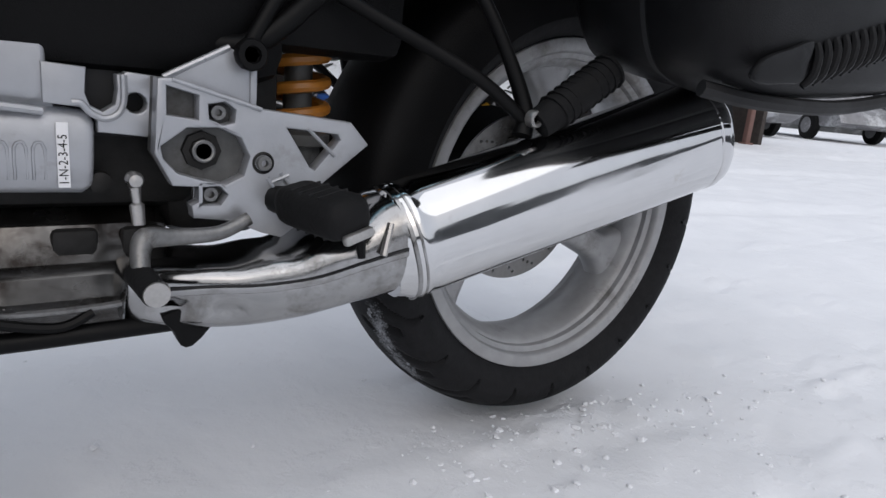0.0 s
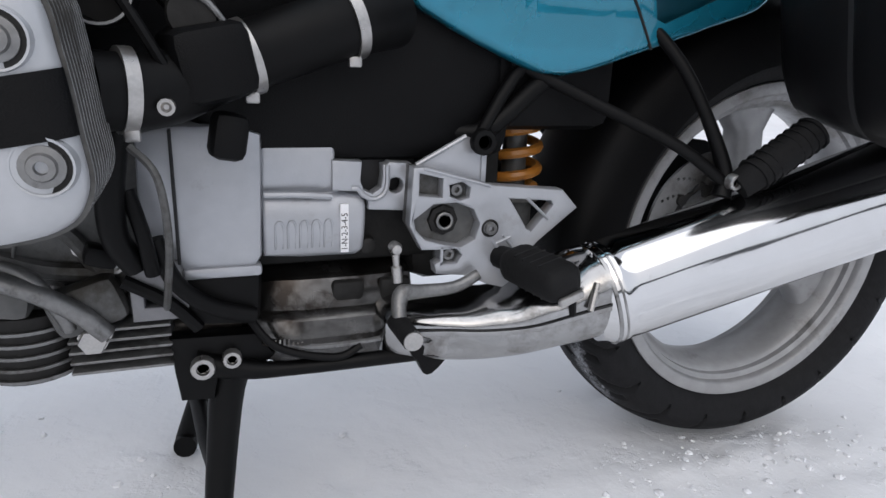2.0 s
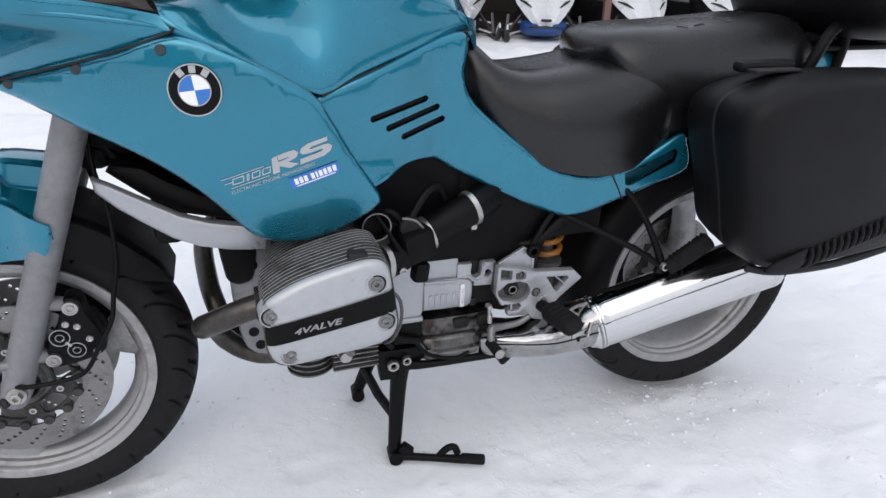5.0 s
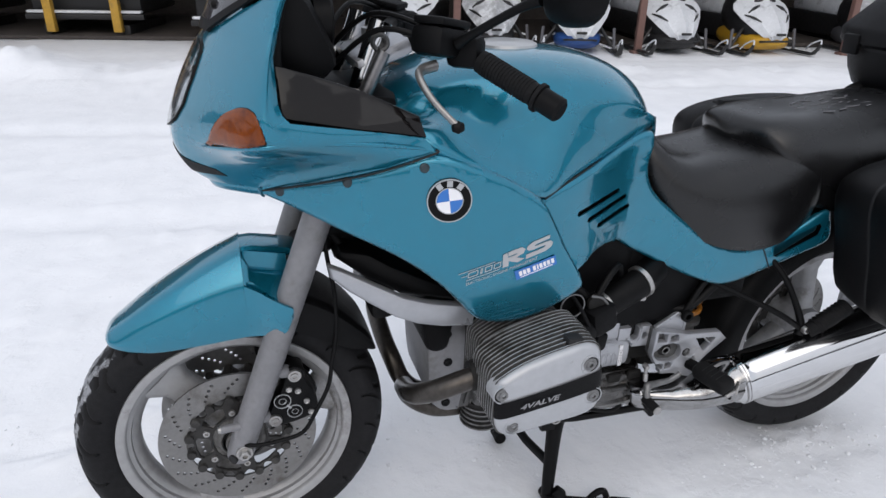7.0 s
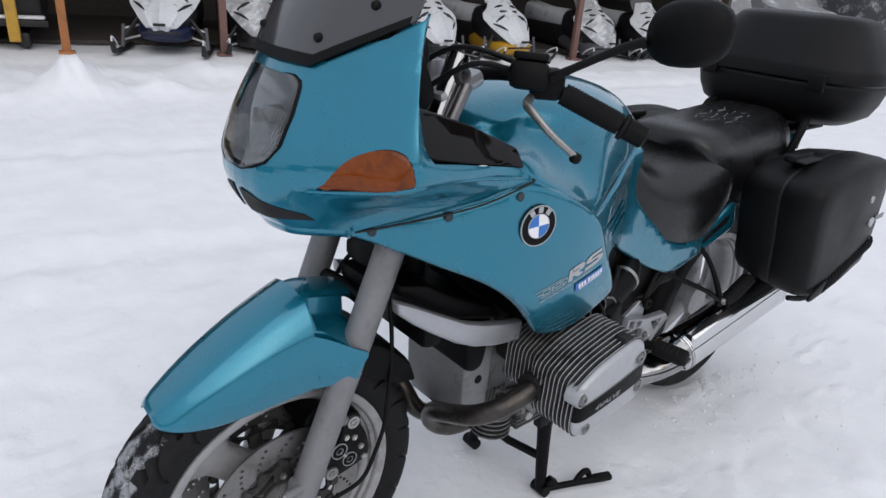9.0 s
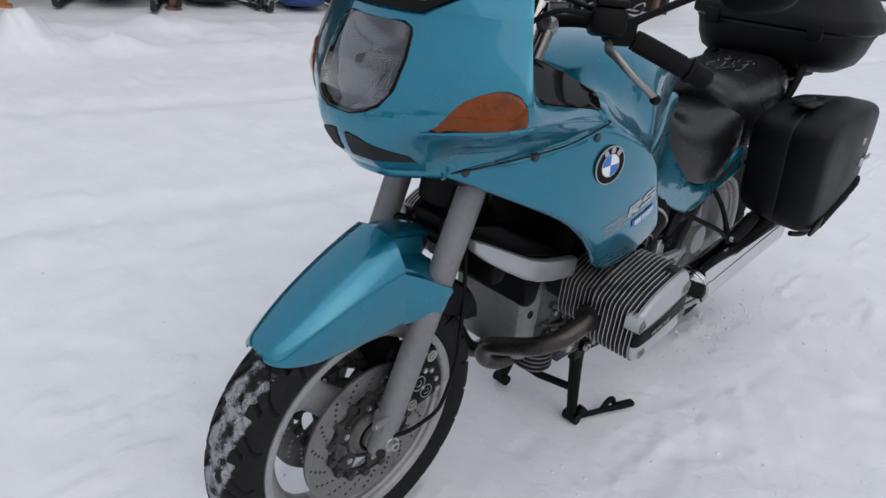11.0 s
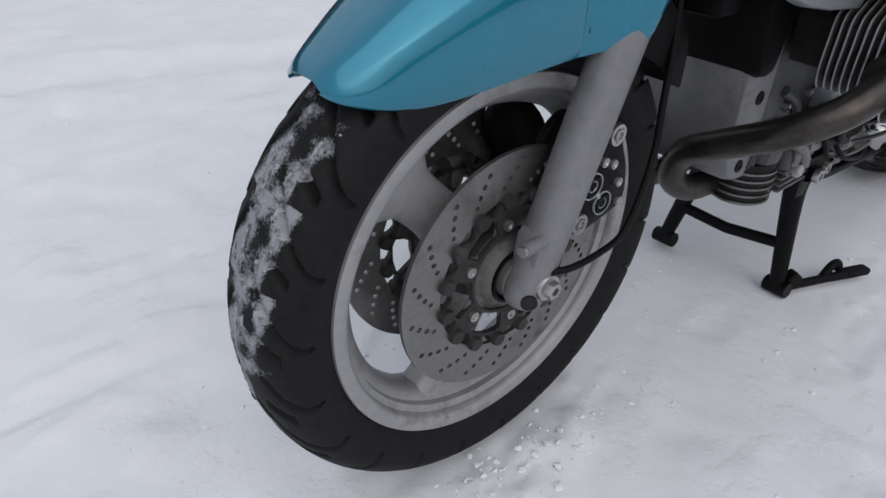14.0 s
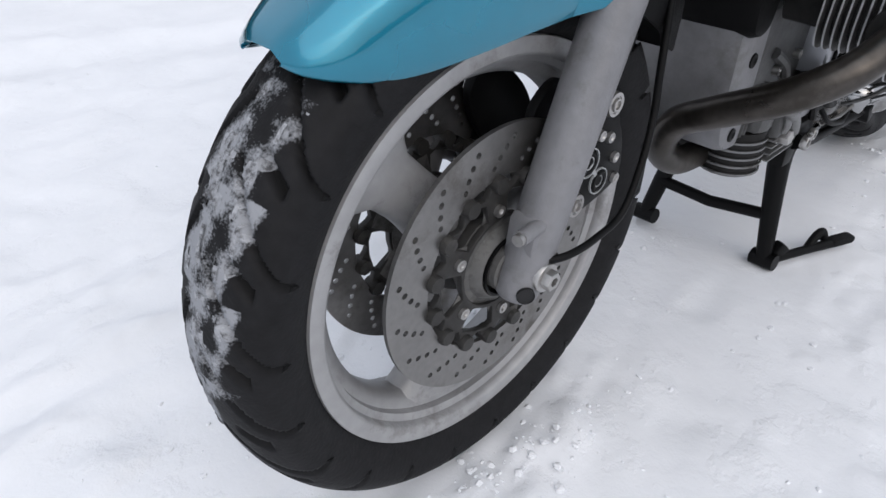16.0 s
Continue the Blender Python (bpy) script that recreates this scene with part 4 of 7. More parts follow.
# the model mark as plain slanted shapes
to_side = lambda pts, lean: [(-0.331 + (u + lean * v) * ca - v * sa, 0.702 + (u + lean * v) * sa + v * ca) for u, v in pts]
BIG = ([(0.076, -0.005), (0.087, -0.005), (0.0875, 0.004), (0.103, -0.0045), (0.117, -0.0025), (0.102, 0.0055), (0.115, 0.008), (0.119, 0.014), (0.113, 0.0200), (0.104, 0.0205), (0.0875, 0.0205), (0.0875, 0.0125), (0.103, 0.0125), (0.104, 0.0110), (0.0870, 0.0105), (0.086, 0.0205), (0.078, 0.0190)],
       [(0.119, -0.005), (0.157, -0.005), (0.168, -0.001), (0.1715, 0.005), (0.167, 0.0105), (0.157, 0.012), (0.138, 0.012), (0.1365, 0.0135), (0.140, 0.015), (0.165, 0.015), (0.166, 0.0215), (0.134, 0.0215), (0.124, 0.018), (0.121, 0.013), (0.125, 0.0085), (0.134, 0.0068), (0.154, 0.0065), (0.157, 0.005), (0.153, 0.003), (0.120, 0.003)])
for pts in BIG:
    patch(to_side(pts, 0.2), on_side, SILVERINK, fairing, "model_mark")
for u0, u1 in ((0.014, 0.032), (0.036, 0.040), (0.044, 0.057), (0.060, 0.073)):
    for v0, v1 in ((-0.001, 0.0008), (0.0072, 0.0088)):
        patch(slanted(u0, u1, v0, v1, 0.4), on_side, SILVERINK, fairing, "model_mark")
    for q in (u0, u1 - 0.0016):
        patch(slanted(q, q + 0.0016, -0.001, 0.0088, 0.4), on_side, SILVERINK, fairing, "model_mark")
for u0, u1, v0, v1 in ((-0.004, 0.062, 0.0112, 0.0124), (0.012, 0.072, -0.0052, -0.0040), (0.002, 0.014, 0.0035, 0.0047)):
    patch(slanted(u0, u1, v0, v1, 0.4), on_side, SILVERINK, fairing, "model_mark")
words("ELECTRONIC ENGINE MANAGEMENT", 0.0078, lambda u, v: on_side(-0.320 + u * ca - v * sa, 0.691 + u * sa + v * ca), SILVERINK, fairing, shear=0.2)
# the blue sticker with its unread bars
cb, sb = math.cos(radians(16.5)), math.sin(radians(16.5))
stick = lambda u, v: (-0.231 + u * cb - v * sb, 0.6935 + u * sb + v * cb)
patch([stick(*q) for q in ((0, 0), (0.078, 0), (0.078, 0.019), (0, 0.019))], on_side2, BLUE, fairing, "sticker", "blue sticker with white marks")
on_side3 = lambda x, z: Vector((x, -side_width(x, z) - 0.0030, z))
for u, wdt in ((0.007, 0.0055), (0.0145, 0.0055), (0.022, 0.0055), (0.033, 0.0055), (0.0405, 0.003), (0.0455, 0.0055), (0.053, 0.005), (0.060, 0.0055), (0.068, 0.0055)):
    patch([stick(*q) for q in ((u, 0.006), (u + wdt, 0.006), (u + wdt, 0.0155), (u, 0.0155))], on_side3, WHITE, fairing, "sticker_mark")
patch([stick(*q) for q in ((0.008, 0.0025), (0.070, 0.0025), (0.070, 0.0042), (0.008, 0.0042))], on_side3, WHITE, fairing, "sticker_mark")

# upper fairing: level sections swept round the nose
NOSE = smooth_width([(0.82, -0.69), (0.835, -0.705), (0.87, -0.745), (0.93, -0.765), (1.0, -0.742), (1.07, -0.704), (1.1, -0.686), (1.2, -0.63)])
FLAT = smooth_width([(0.82, 0.045), (0.835, 0.05), (0.93, 0.075), (1.07, 0.085), (1.1, 0.095), (1.2, 0.095)])
CHEEK = smooth_width([(0.82, 0.09), (0.835, 0.10), (0.87, 0.125), (0.905, 0.165), (0.935, 0.225), (0.957, 0.249), (0.975, 0.251), (1.0, 0.249), (1.07, 0.226), (1.13, 0.205), (1.2, 0.185)])
CHEEK_X = smooth_width([(0.82, -0.64), (0.835, -0.64), (0.87, -0.636), (0.935, -0.638), (0.99, -0.634), (1.07, -0.615), (1.2, -0.575)])


def nose_section(z):
    """Half of a level section, from the tail edge round to the middle of the nose."""
    nose = NOSE(z)
    flat = FLAT(z)
    cheek = CHEEK(z)
    cx = CHEEK_X(z)
    tail_x = np.interp(z, [0.835, 0.846, 0.87, 0.895, 0.925, 0.945, 0.955, 0.985, 1.0, 1.07, 1.13, 1.2], [-0.655, -0.635, -0.55, -0.46, -0.372, -0.388, -0.43, -0.59, -0.604, -0.604, -0.585, -0.55])
    tail_w = np.interp(z, [0.835, 0.846, 0.87, 0.895, 0.925, 0.945, 0.96, 0.985, 1.07, 1.2], [0.105, 0.118, 0.172, 0.216, 0.236, 0.228, 0.236, 0.25, 0.222, 0.18])
    mid = (tail_x + cx) / 2
    pts = [(tail_x, tail_w), (mid, (tail_w + cheek) / 2 + 0.006), (cx, cheek), (cx * 0.45 + nose * 0.55 + 0.012, flat + (cheek - flat) * 0.56), (nose + 0.012, flat), (nose, flat * 0.45), (nose - 0.003, 0.0)]
    return [(p.x, p.y) for p in curve_points([(x, y, 0) for x, y in pts], 5)]


LAMP_Z, LAMP_W = [0.940, 0.946, 0.957, 0.984, 1.028, 1.062, 1.071, 1.076], [0.026, 0.046, 0.070, 0.086, 0.087, 0.080, 0.074, 0.060]


levels = [0.846, 0.858, 0.87, 0.885, 0.90, 0.915, 0.925, 0.935, 0.945, 0.955, 0.965, 0.975, 0.985, 0.995, 1.01, 1.03, 1.05, 1.07, 1.085, 1.10]
rings = []
for z in levels:
    half = nose_section(z)
    rings.append([(x, -y, z) for x, y in half] + [(x, y, z) for x, y in half[-2::-1]])
bm = loft(rings, closed=False, caps=False)
bmesh.ops.recalc_face_normals(bm, faces=bm.faces)
if sum(f.normal.x * f.calc_area() for f in bm.faces) > 0:
    bmesh.ops.reverse_faces(bm, faces=bm.faces[:])
# opening for the headlamp
around = [f for f in bm.faces if f.calc_center_median().x < -0.62 and abs(f.calc_center_median().y) < 0.13 and 0.92 < f.calc_center_median().z]
bmesh.ops.subdivide_edges(bm, edges=list({e for f in around for e in f.edges}), cuts=5, use_grid_fill=True)
cut = []
for f in bm.faces:
    c = f.calc_center_median()
    if c.x < -0.62 and LAMP_Z[0] + 0.002 < c.z < LAMP_Z[-1] - 0.001 and abs(c.y) < 0.985 * np.interp(c.z, LAMP_Z, LAMP_W):
        cut.append(f)
bmesh.ops.delete(bm, geom=cut, context="FACES")
thicken(bm, 0.004)
cowl = P("upper_fairing", bm, TEAL, "teal painted upper fairing round the headlamp")
# side wings of the cowl that rise to the windscreen
for side in (-1, 1):
    rings = []
    for z in np.linspace(1.095, 1.172, 10):
        half = nose_section(z)
        inner = 0.085 + 1.55 * (z - 1.092)
        pts = [q for q in half if q[1] > inner] or half[:2]
        ys = np.linspace(0, len(pts) - 1, 12)
        rings.append([(float(np.interp(i, range(len(pts)), [q[0] for q in pts])), side * float(np.interp(i, range(len(pts)), [q[1] for q in pts])), z) for i in ys])
    bm = loft(rings, closed=False, caps=False)
    bmesh.ops.recalc_face_normals(bm, faces=bm.faces)
    if sum(f.normal.y * f.calc_area() for f in bm.faces) * side < 0:
        bmesh.ops.reverse_faces(bm, faces=bm.faces[:])
    thicken(bm, 0.004)
    P("wing", bm, TEAL, parent=cowl)
for side in (-1, 1):
    seam = [(x, side * (w + 0.0022), z - 0.001) for x, z, w in ((-0.632, 0.847, 0.1195), (-0.55, 0.870, 0.1735), (-0.46, 0.895, 0.2175), (-0.376, 0.924, 0.237), (-0.374, 0.930, 0.236))]
    P("panel_gap", tube(seam, 0.0018, 8, 5), HOLE, "black joint between the fairing panels", parent=cowl)
# under-nose lip with its two intakes
rings = []
for z, f in ((0.850, 1.0), (0.842, 0.985), (0.834, 0.95), (0.828, 0.86)):
    half = nose_section(0.846)
    rings.append([(-0.60 + (x + 0.60) * f, -y * f, z) for x, y in half if x < -0.6] + [(-0.60 + (x + 0.60) * f, y * f, z) for x, y in half[-2::-1] if x < -0.6])
bm = loft(rings, closed=False, caps=False)
thicken(bm, 0.003)
P("chin", bm, TEAL, parent=cowl)

# headlamp
lamp = thing("headlamp", "", "")
for k in [k for k in lamp.keys()]:
    del lamp[k]
lamp.parent = bike
lamp["label"] = "headlamp with ribbed glass in a black surround"


def nose_at(y, z):
    half = nose_section(z)
    widest = max(range(len(half)), key=lambda i: half[i][1])
    half = half[widest:]
    ys, xs = [q[1] for q in half][::-1], [q[0] for q in half][::-1]
    return float(np.interp(abs(y), ys, xs))


def lamp_face(scale, lift, n=14, bowl=0.0):
    """The lens outline filled as a grid that follows the nose, or sinks behind it as a bowl."""
    rows_ = []
    for z in np.linspace(LAMP_Z[0], LAMP_Z[-1], n):
        hw = scale * float(np.interp(z, LAMP_Z, LAMP_W))
        zz = 1.01 + (z - 1.01) * scale
        v = (z - 1.008) / 0.068
        rows_.append([(nose_at(u * hw, zz) - lift + bowl * (1 - u * u) * max(0, 1 - v * v), u * hw, zz) for u in np.linspace(-1, 1, n)])
    return loft(rows_, closed=False, caps=False)


def lamp_loop(scale, lift):
    up = [(np.interp(z, LAMP_Z, LAMP_W), z) for z in np.linspace(LAMP_Z[0], LAMP_Z[-1], 24)]
    loop = [(w, z) for w, z in up] + [(-w, z) for w, z in up[::-1]]
    return [(nose_at(w * scale, 1.01 + (z - 1.01) * scale) - lift, w * scale, 1.01 + (z - 1.01) * scale) for w, z in loop]


part("surround", loft([lamp_loop(s, q) for s, q in ((1.016, -0.001), (1.013, 0.003), (1.002, 0.0042), (0.99, 0.002), (0.965, -0.012))], caps=False), BLACK, lamp)
b = lamp_face(0.96, -0.010, bowl=0.045)
thicken(b, 0.002)
part("reflector", b, REFLECTOR, lamp, "dim silvered reflector")
b = lamp_face(0.985, 0.0035)
thicken(b, 0.002)
part("lens", b, LENS, lamp, "clear ribbed headlamp glass").visible_shadow = False
for u in np.linspace(-0.92, 0.92, 34):
    ribs = []
    for z in np.linspace(0.966, 1.030 - 0.02 * (u > -0.25), 5):
        hw = float(np.interp(z, LAMP_Z, LAMP_W)) * 0.95
        ribs.append((nose_at(u * hw, z) - 0.0005, u * hw, z))
    part("rib", tube(ribs, 0.0013, 5, 2), LENS, lamp).visible_shadow = False
part("bulb_shade", lathe([(0.002, -0.03), (0.012, -0.028), (0.014, -0.01), (0.014, 0.01)], (-0.700, 0, 1.008), 18, axis="x"), BLACK, lamp)

# indicators set into the cheeks
def cheek_y(x, z):
    half = nose_section(z)
    return float(np.interp(x, [q[0] for q in half][::-1], [q[1] for q in half][::-1]))


IND = [(-0.707, 0.934), (-0.705, 0.945), (-0.697, 0.965), (-0.683, 0.985), (-0.665, 0.999), (-0.648, 1.005), (-0.636, 1.000), (-0.630, 0.984), (-0.625, 0.962), (-0.630, 0.955), (-0.670, 0.943)]
for side in (-1, 1):
    b = shell(IND, lambda x, z: cheek_y(x, z) + 0.0045, 0.006, side, 4, 0.008, 0.012)
    P("indicator", b, AMBER, "amber indicator lens")
    b = shell([(-0.667 + (x + 0.667) * 1.06, 0.972 + (z - 0.972) * 1.08) for x, z in IND], lambda x, z: cheek_y(x, z) + 0.001, 0.003, side, 4, 0.006, 0.012)
    P("indicator_seal", b, BLACK)

# intakes under the nose
for side in (-1, 1):
    rows_ = []
    for v in np.linspace(0, 1, 5):
        row = []
        for u in np.linspace(0.12, 1, 12):
            zt, zb = 0.907 - 0.028 * u**2.2, 0.868 - 0.002 * u**2
            z = zb + (zt - zb) * v
            row.append((nose_at(0.094 * u, z) - 0.0018, side * 0.094 * u, z))
        rows_.append(row)
    b = loft(rows_, closed=False, caps=False)
    if sum(f.normal.x * f.calc_area() for f in b.faces) > 0:
        bmesh.ops.reverse_faces(b, faces=b.faces[:])
    thicken(b, 0.001)
    P("intake", b, HOLE, "dark air intake")

# crisp ridge below the indicators
for side in (-1, 1):
    P("ridge", tube([(x, side * (cheek_y(x, z) if x < -0.60 else w), z) for x, z, w in ((-0.715, 0.927, 0.12), (-0.675, 0.940, 0.19), (-0.632, 0.952, 0.24), (-0.58, 0.953, 0.243), (-0.50, 0.947, 0.238), (-0.42, 0.936, 0.234), (-0.385, 0.929, 0.232))], [0.002, 0.0035, 0.0045, 0.0045, 0.004, 0.0035, 0.002], 10, 5), TEAL, parent=cowl)

# windscreen
def screen_point(u, f, out=0.0):
    """A point of the screen: u across it, f from its seal to its top edge."""
    y = 0.196 * u
    z0 = 1.094 + 0.070 * max(0.0, (abs(u) - 0.44) / 0.56)
    base = Vector((nose_at(min(abs(y), 0.19), z0) - 0.007 + 0.02 * max(0, abs(u) - 0.9), y, z0))
    peak = Vector((-0.500 + 0.07 * u * u, 0.165 * u, 1.350 - 0.035 * u * u))
    p = base.lerp(peak, f)
    return p + Vector((-0.022 * math.sin(math.pi * f) - out, 0.006 * u * math.sin(math.pi * f), 0.012 * math.sin(math.pi * f)))


b = loft([[screen_point(u, f) for u in np.linspace(-1, 1, 33)] for f in np.linspace(0, 1, 14)], closed=False, caps=False)
thicken(b, 0.004)
screen = P("windscreen", b, SMOKE, "dark smoked windscreen")
b = loft([[screen_point(u, f, 0.0015) for u in np.linspace(-0.97, 0.97, 41)] for f in (-0.006, 0.0, 0.022, 0.046)], closed=False, caps=False)
thicken(b, 0.005)
P("screen_seal", b, BLACK, "black rubber band along the screen's base", parent=screen)
for u, f in ((-0.42, 0.12), (0.42, 0.12), (-0.72, 0.20), (0.72, 0.20), (-0.30, 0.36), (0.30, 0.36)):
    q = screen_point(u, f)
    P("screw", lathe([(0.001, -0.005), (0.005, -0.004), (0.007, 0), (0.007, 0.004)], q + Vector((-0.001, 0, 0)), 12, axis="x"), BLACK, parent=screen)

# inner fairing, dashboard
for side in (-1, 1):
    b = shell([(-0.602, 0.984), (-0.50, 0.965), (-0.386, 0.946), (-0.393, 0.976), (-0.48, 1.016), (-0.55, 1.040), (-0.602, 1.056)], lambda x, z: 0.228 - 0.9 * max(z - 0.955, 0) * (0.4 + 1.2 * (x + 0.6)), 0.004, side, 1, 0.003)
    P("inner_panel", b, material("gloss_black_panel", (0.006, 0.005, 0.005), 0.06, 0, 0.1, 6, rough_spread=0.03, spec=0.28), "glossy black inner fairing panel")
    b = shell([(-0.610, 0.98), (-0.590, 1.0), (-0.585, 1.1), (-0.545, 1.22), (-0.570, 1.24), (-0.605, 1.1)], lambda x, z: 0.188 - 0.25 * max(z - 1.0, 0), 0.004, side, 3, 0.004)
    P("inner_wall", b, PLASTIC)
P("dashboard", box((0.10, 0.30, 0.14), (-0.565, 0, 1.08), 0.03, (0, -25, 0)), PLASTIC, "black instrument panel")
for y in (-0.07, 0.07):
    P("gauge", lathe([(0.001, 0), (0.042, 0), (0.046, -0.004), (0.046, -0.03)], (-0.50, y, 1.105), 28, axis="x"), BLACK, "round instrument")
P("headstock_cover", box((0.22, 0.26, 0.20), (-0.50, 0, 0.90), 0.04), PLASTIC)

# handlebars
BRUSHED_BAR = material("dull_bar_steel", (0.2, 0.2, 0.205), 0.3, 0.9, 0.2, 20)
for side in (-1, 1):
    gi, ge = Vector((-0.300, side * 0.205, 1.058)), Vector((-0.217, side * 0.318, 1.003))
    d = (ge - gi).normalized()
    bar = P("handlebar", tube([(-0.40, side * 0.045, 1.055), (-0.375, side * 0.09, 1.07), (-0.345, side * 0.15, 1.076), gi + Vector((0, 0, 0)), ge - d * 0.01], 0.0115, 14, 6), BLACK, "black handlebar")
    grip = P("grip", tube([gi + d * 0.008, gi + d * 0.10, gi + d * 0.113], [0.0175, 0.0175, 0.0175], 20, 2), RUBBER, "ribbed black rubber grip", parent=bar)
    for k in range(16):
        q = gi + d * (0.016 + 0.0056 * k)
        P("grip_rib", tube([q, q + d * 0.0028], 0.0186, 16, 1), RUBBER, parent=bar)
    P("bar_weight", tube([ge - d * 0.026, ge - d * 0.022, ge + d * 0.006, ge + d * 0.010], [0.019, 0.0185, 0.0185, 0.014], 20, 1), BLACK, parent=bar)
    P("grip_flange", tube([ge - d * 0.034, ge - d * 0.028], 0.0225, 20, 1), RUBBER, parent=bar)
    sw = P("switch_block", box((0.045, 0.055, 0.05), gi - d * 0.022 + Vector((0, 0, 0.002)), 0.012, (0, 0, -50 * side)), PLASTIC, parent=bar)
    P("reservoir", box((0.085, 0.06, 0.045), (-0.352, side * 0.185, 1.082), 0.012, (0, 10, -38 * side)), PLASTIC, "black fluid reservoir", parent=bar)
    P("reservoir_cap", box((0.075, 0.055, 0.012), (-0.350, side * 0.185, 1.110), 0.004, (0, 10, -38 * side)), PLASTIC, parent=bar)
    P("lever", tube([(-0.366, side * 0.205, 1.050), (-0.392, side * 0.222, 1.047), (-0.402, side * 0.245, 1.040), (-0.392, side * 0.275, 1.015), (-0.373, side * 0.300, 0.992), (-0.363, side * 0.307, 0.982)], [0.009, 0.0085, 0.0075, 0.0065, 0.006, 0.0075], 12, 6, flat=0.75), material("worn_lever_alloy", (0.3, 0.29, 0.28), 0.35, 0.8, 0.2, 40), "worn grey alloy lever", parent=bar)
    P("lever_ball", lathe([(0.001, -0.0095), (0.006, -0.008), (0.0095, 0), (0.006, 0.008), (0.001, 0.0095)], (-0.363, side * 0.308, 0.981), 12, axis="x"), BLACK, parent=bar)
    st = P("mirror_stalk", tube([(-0.335, side * 0.215, 1.082), (-0.318, side * 0.240, 1.100), (-0.275, side * 0.295, 1.138), (-0.255, side * 0.32, 1.150)], [0.009, 0.0065, 0.0065, 0.008], 10, 4), BLACK, parent=bar)
    rings = []
    mc = Vector((-0.232, side * 0.372, 1.168))
    for f, s in ((0, 0.05), (0.08, 0.55), (0.3, 0.86), (0.65, 1.0), (0.95, 1.0), (1.0, 0.97)):
        ring = []
        for k in range(28):
            a = 2 * math.pi * k / 28
            cu, su = math.copysign(abs(math.cos(a)) ** 0.8, math.cos(a)), math.copysign(abs(math.sin(a)) ** 0.8, math.sin(a))
            ring.append(mc + Vector((-0.032 + 0.045 * f, side * 0.066 * s * cu, 0.048 * s * su + 0.006 * cu)))
        rings.append(ring)
    mirror = P("mirror", loft(rings), PLASTIC, "black rear-view mirror")
    P("mirror_glass", plate(circle2(0, 0, 1, 28), 0, 0.001), CHROME, parent=mirror).matrix_basis = Matrix.Translation(mc + Vector((0.0135, 0, 0))) @ Matrix(((0, 1, 0, 0), (0.062, 0, 0, 0), (0, 0, 0.044, 0), (0, 0, 0, 1)))
P("yoke", box((0.10, 0.22, 0.03), (-0.42, 0, 1.05), 0.012, (0, -22, 0)), ALLOY, "silver top yoke")
P("ignition_lock", lathe([(0.006, 0.004), (0.009, 0.012), (0.018, 0.012), (0.02, -0.03)], (-0.425, -0.03, 1.075), 20, axis="z"), ALLOY)
P("fork_top", lathe([(0.007, 0.004), (0.009, -0.006), (0.0125, -0.008), (0.0155, -0.004), (0.0155, 0.03)], (-0.43, -0.112, 1.073), 20, axis="y"), CASTING, "grey fork top clamp")
for y0 in (-0.12, 0.12):
    P("fork_top_tube", tube([(-0.475, y0, 0.96), (-0.425, y0, 1.06)], 0.011, 14, 1), BRUSHED_BAR)
for k, (a, bq, c2) in enumerate((((-0.52, -0.02, 1.03), (-0.44, -0.10, 1.115), (-0.345, -0.19, 1.09)), ((-0.53, -0.05, 1.0), (-0.44, -0.14, 1.095), (-0.35, -0.20, 1.075)), ((-0.52, 0.02, 1.03), (-0.44, 0.10, 1.115), (-0.345, 0.19, 1.09)))):
    P("control_cable", tube([a, bq, c2], 0.0045, 8, 8), BLACK)

# tank
TANK = [  # x, top, shoulder half-width, edge half-width, edge height
    (-0.435, 0.985, 0.115, 0.200, 0.935), (-0.40, 1.005, 0.135, 0.218, 0.935), (-0.366, 1.020, 0.150, 0.234, 0.918), (-0.30, 1.038, 0.160, 0.240, 0.888), (-0.235, 1.048, 0.165, 0.240, 0.855), (-0.175, 1.052, 0.165, 0.230, 0.828), (-0.115, 1.051, 0.160, 0.206, 0.849), (-0.05, 1.044, 0.150, 0.180, 0.868), (0.01, 1.028, 0.138, 0.158, 0.886), (0.06, 1.002, 0.122, 0.138, 0.900), (0.092, 0.972, 0.105, 0.120, 0.906), (0.112, 0.945, 0.088, 0.099, 0.908), (0.124, 0.920, 0.070, 0.078, 0.905)]
rings = []
tk = [curve_points([(r[0], r[k], 0) for r in TANK], 3) for k in (1, 2, 3, 4)]
for i in range(len(tk[0])):
    x, top, sh, ew, ez = tk[0][i].x, tk[0][i].y, tk[1][i].y, tk[2][i].y, tk[3][i].y
    prof = [(0, top), (sh * 0.5, top - 0.006), (sh * 0.85, top - 0.025), (sh + 0.012, top - 0.055), (sh * 0.25 + ew * 0.75, ez + (top - ez) * 0.36), (ew, ez + 0.012), (ew - 0.004, ez)]
    dent = 0.034 * math.exp(-(((x + 0.25) / 0.085) ** 4))
    half = curve_points([(x, w - dent * math.exp(-(((z - ez - (top - ez) * 0.46) / 0.034) ** 2)), z) for w, z in prof], 4)
    rings.append([(p.x, -p.y, p.z) for p in half[::-1]] + [(p.x, p.y, p.z) for p in half[1:]])
b = loft(rings, closed=False, caps=False)
bmesh.ops.recalc_face_normals(b, faces=b.faces)
if sum(f.normal.z * f.calc_area() for f in b.faces) < 0:
    bmesh.ops.reverse_faces(b, faces=b.faces[:])
thicken(b, 0.004)
tank = P("fuel_tank", b, TEAL, "teal painted fuel tank")
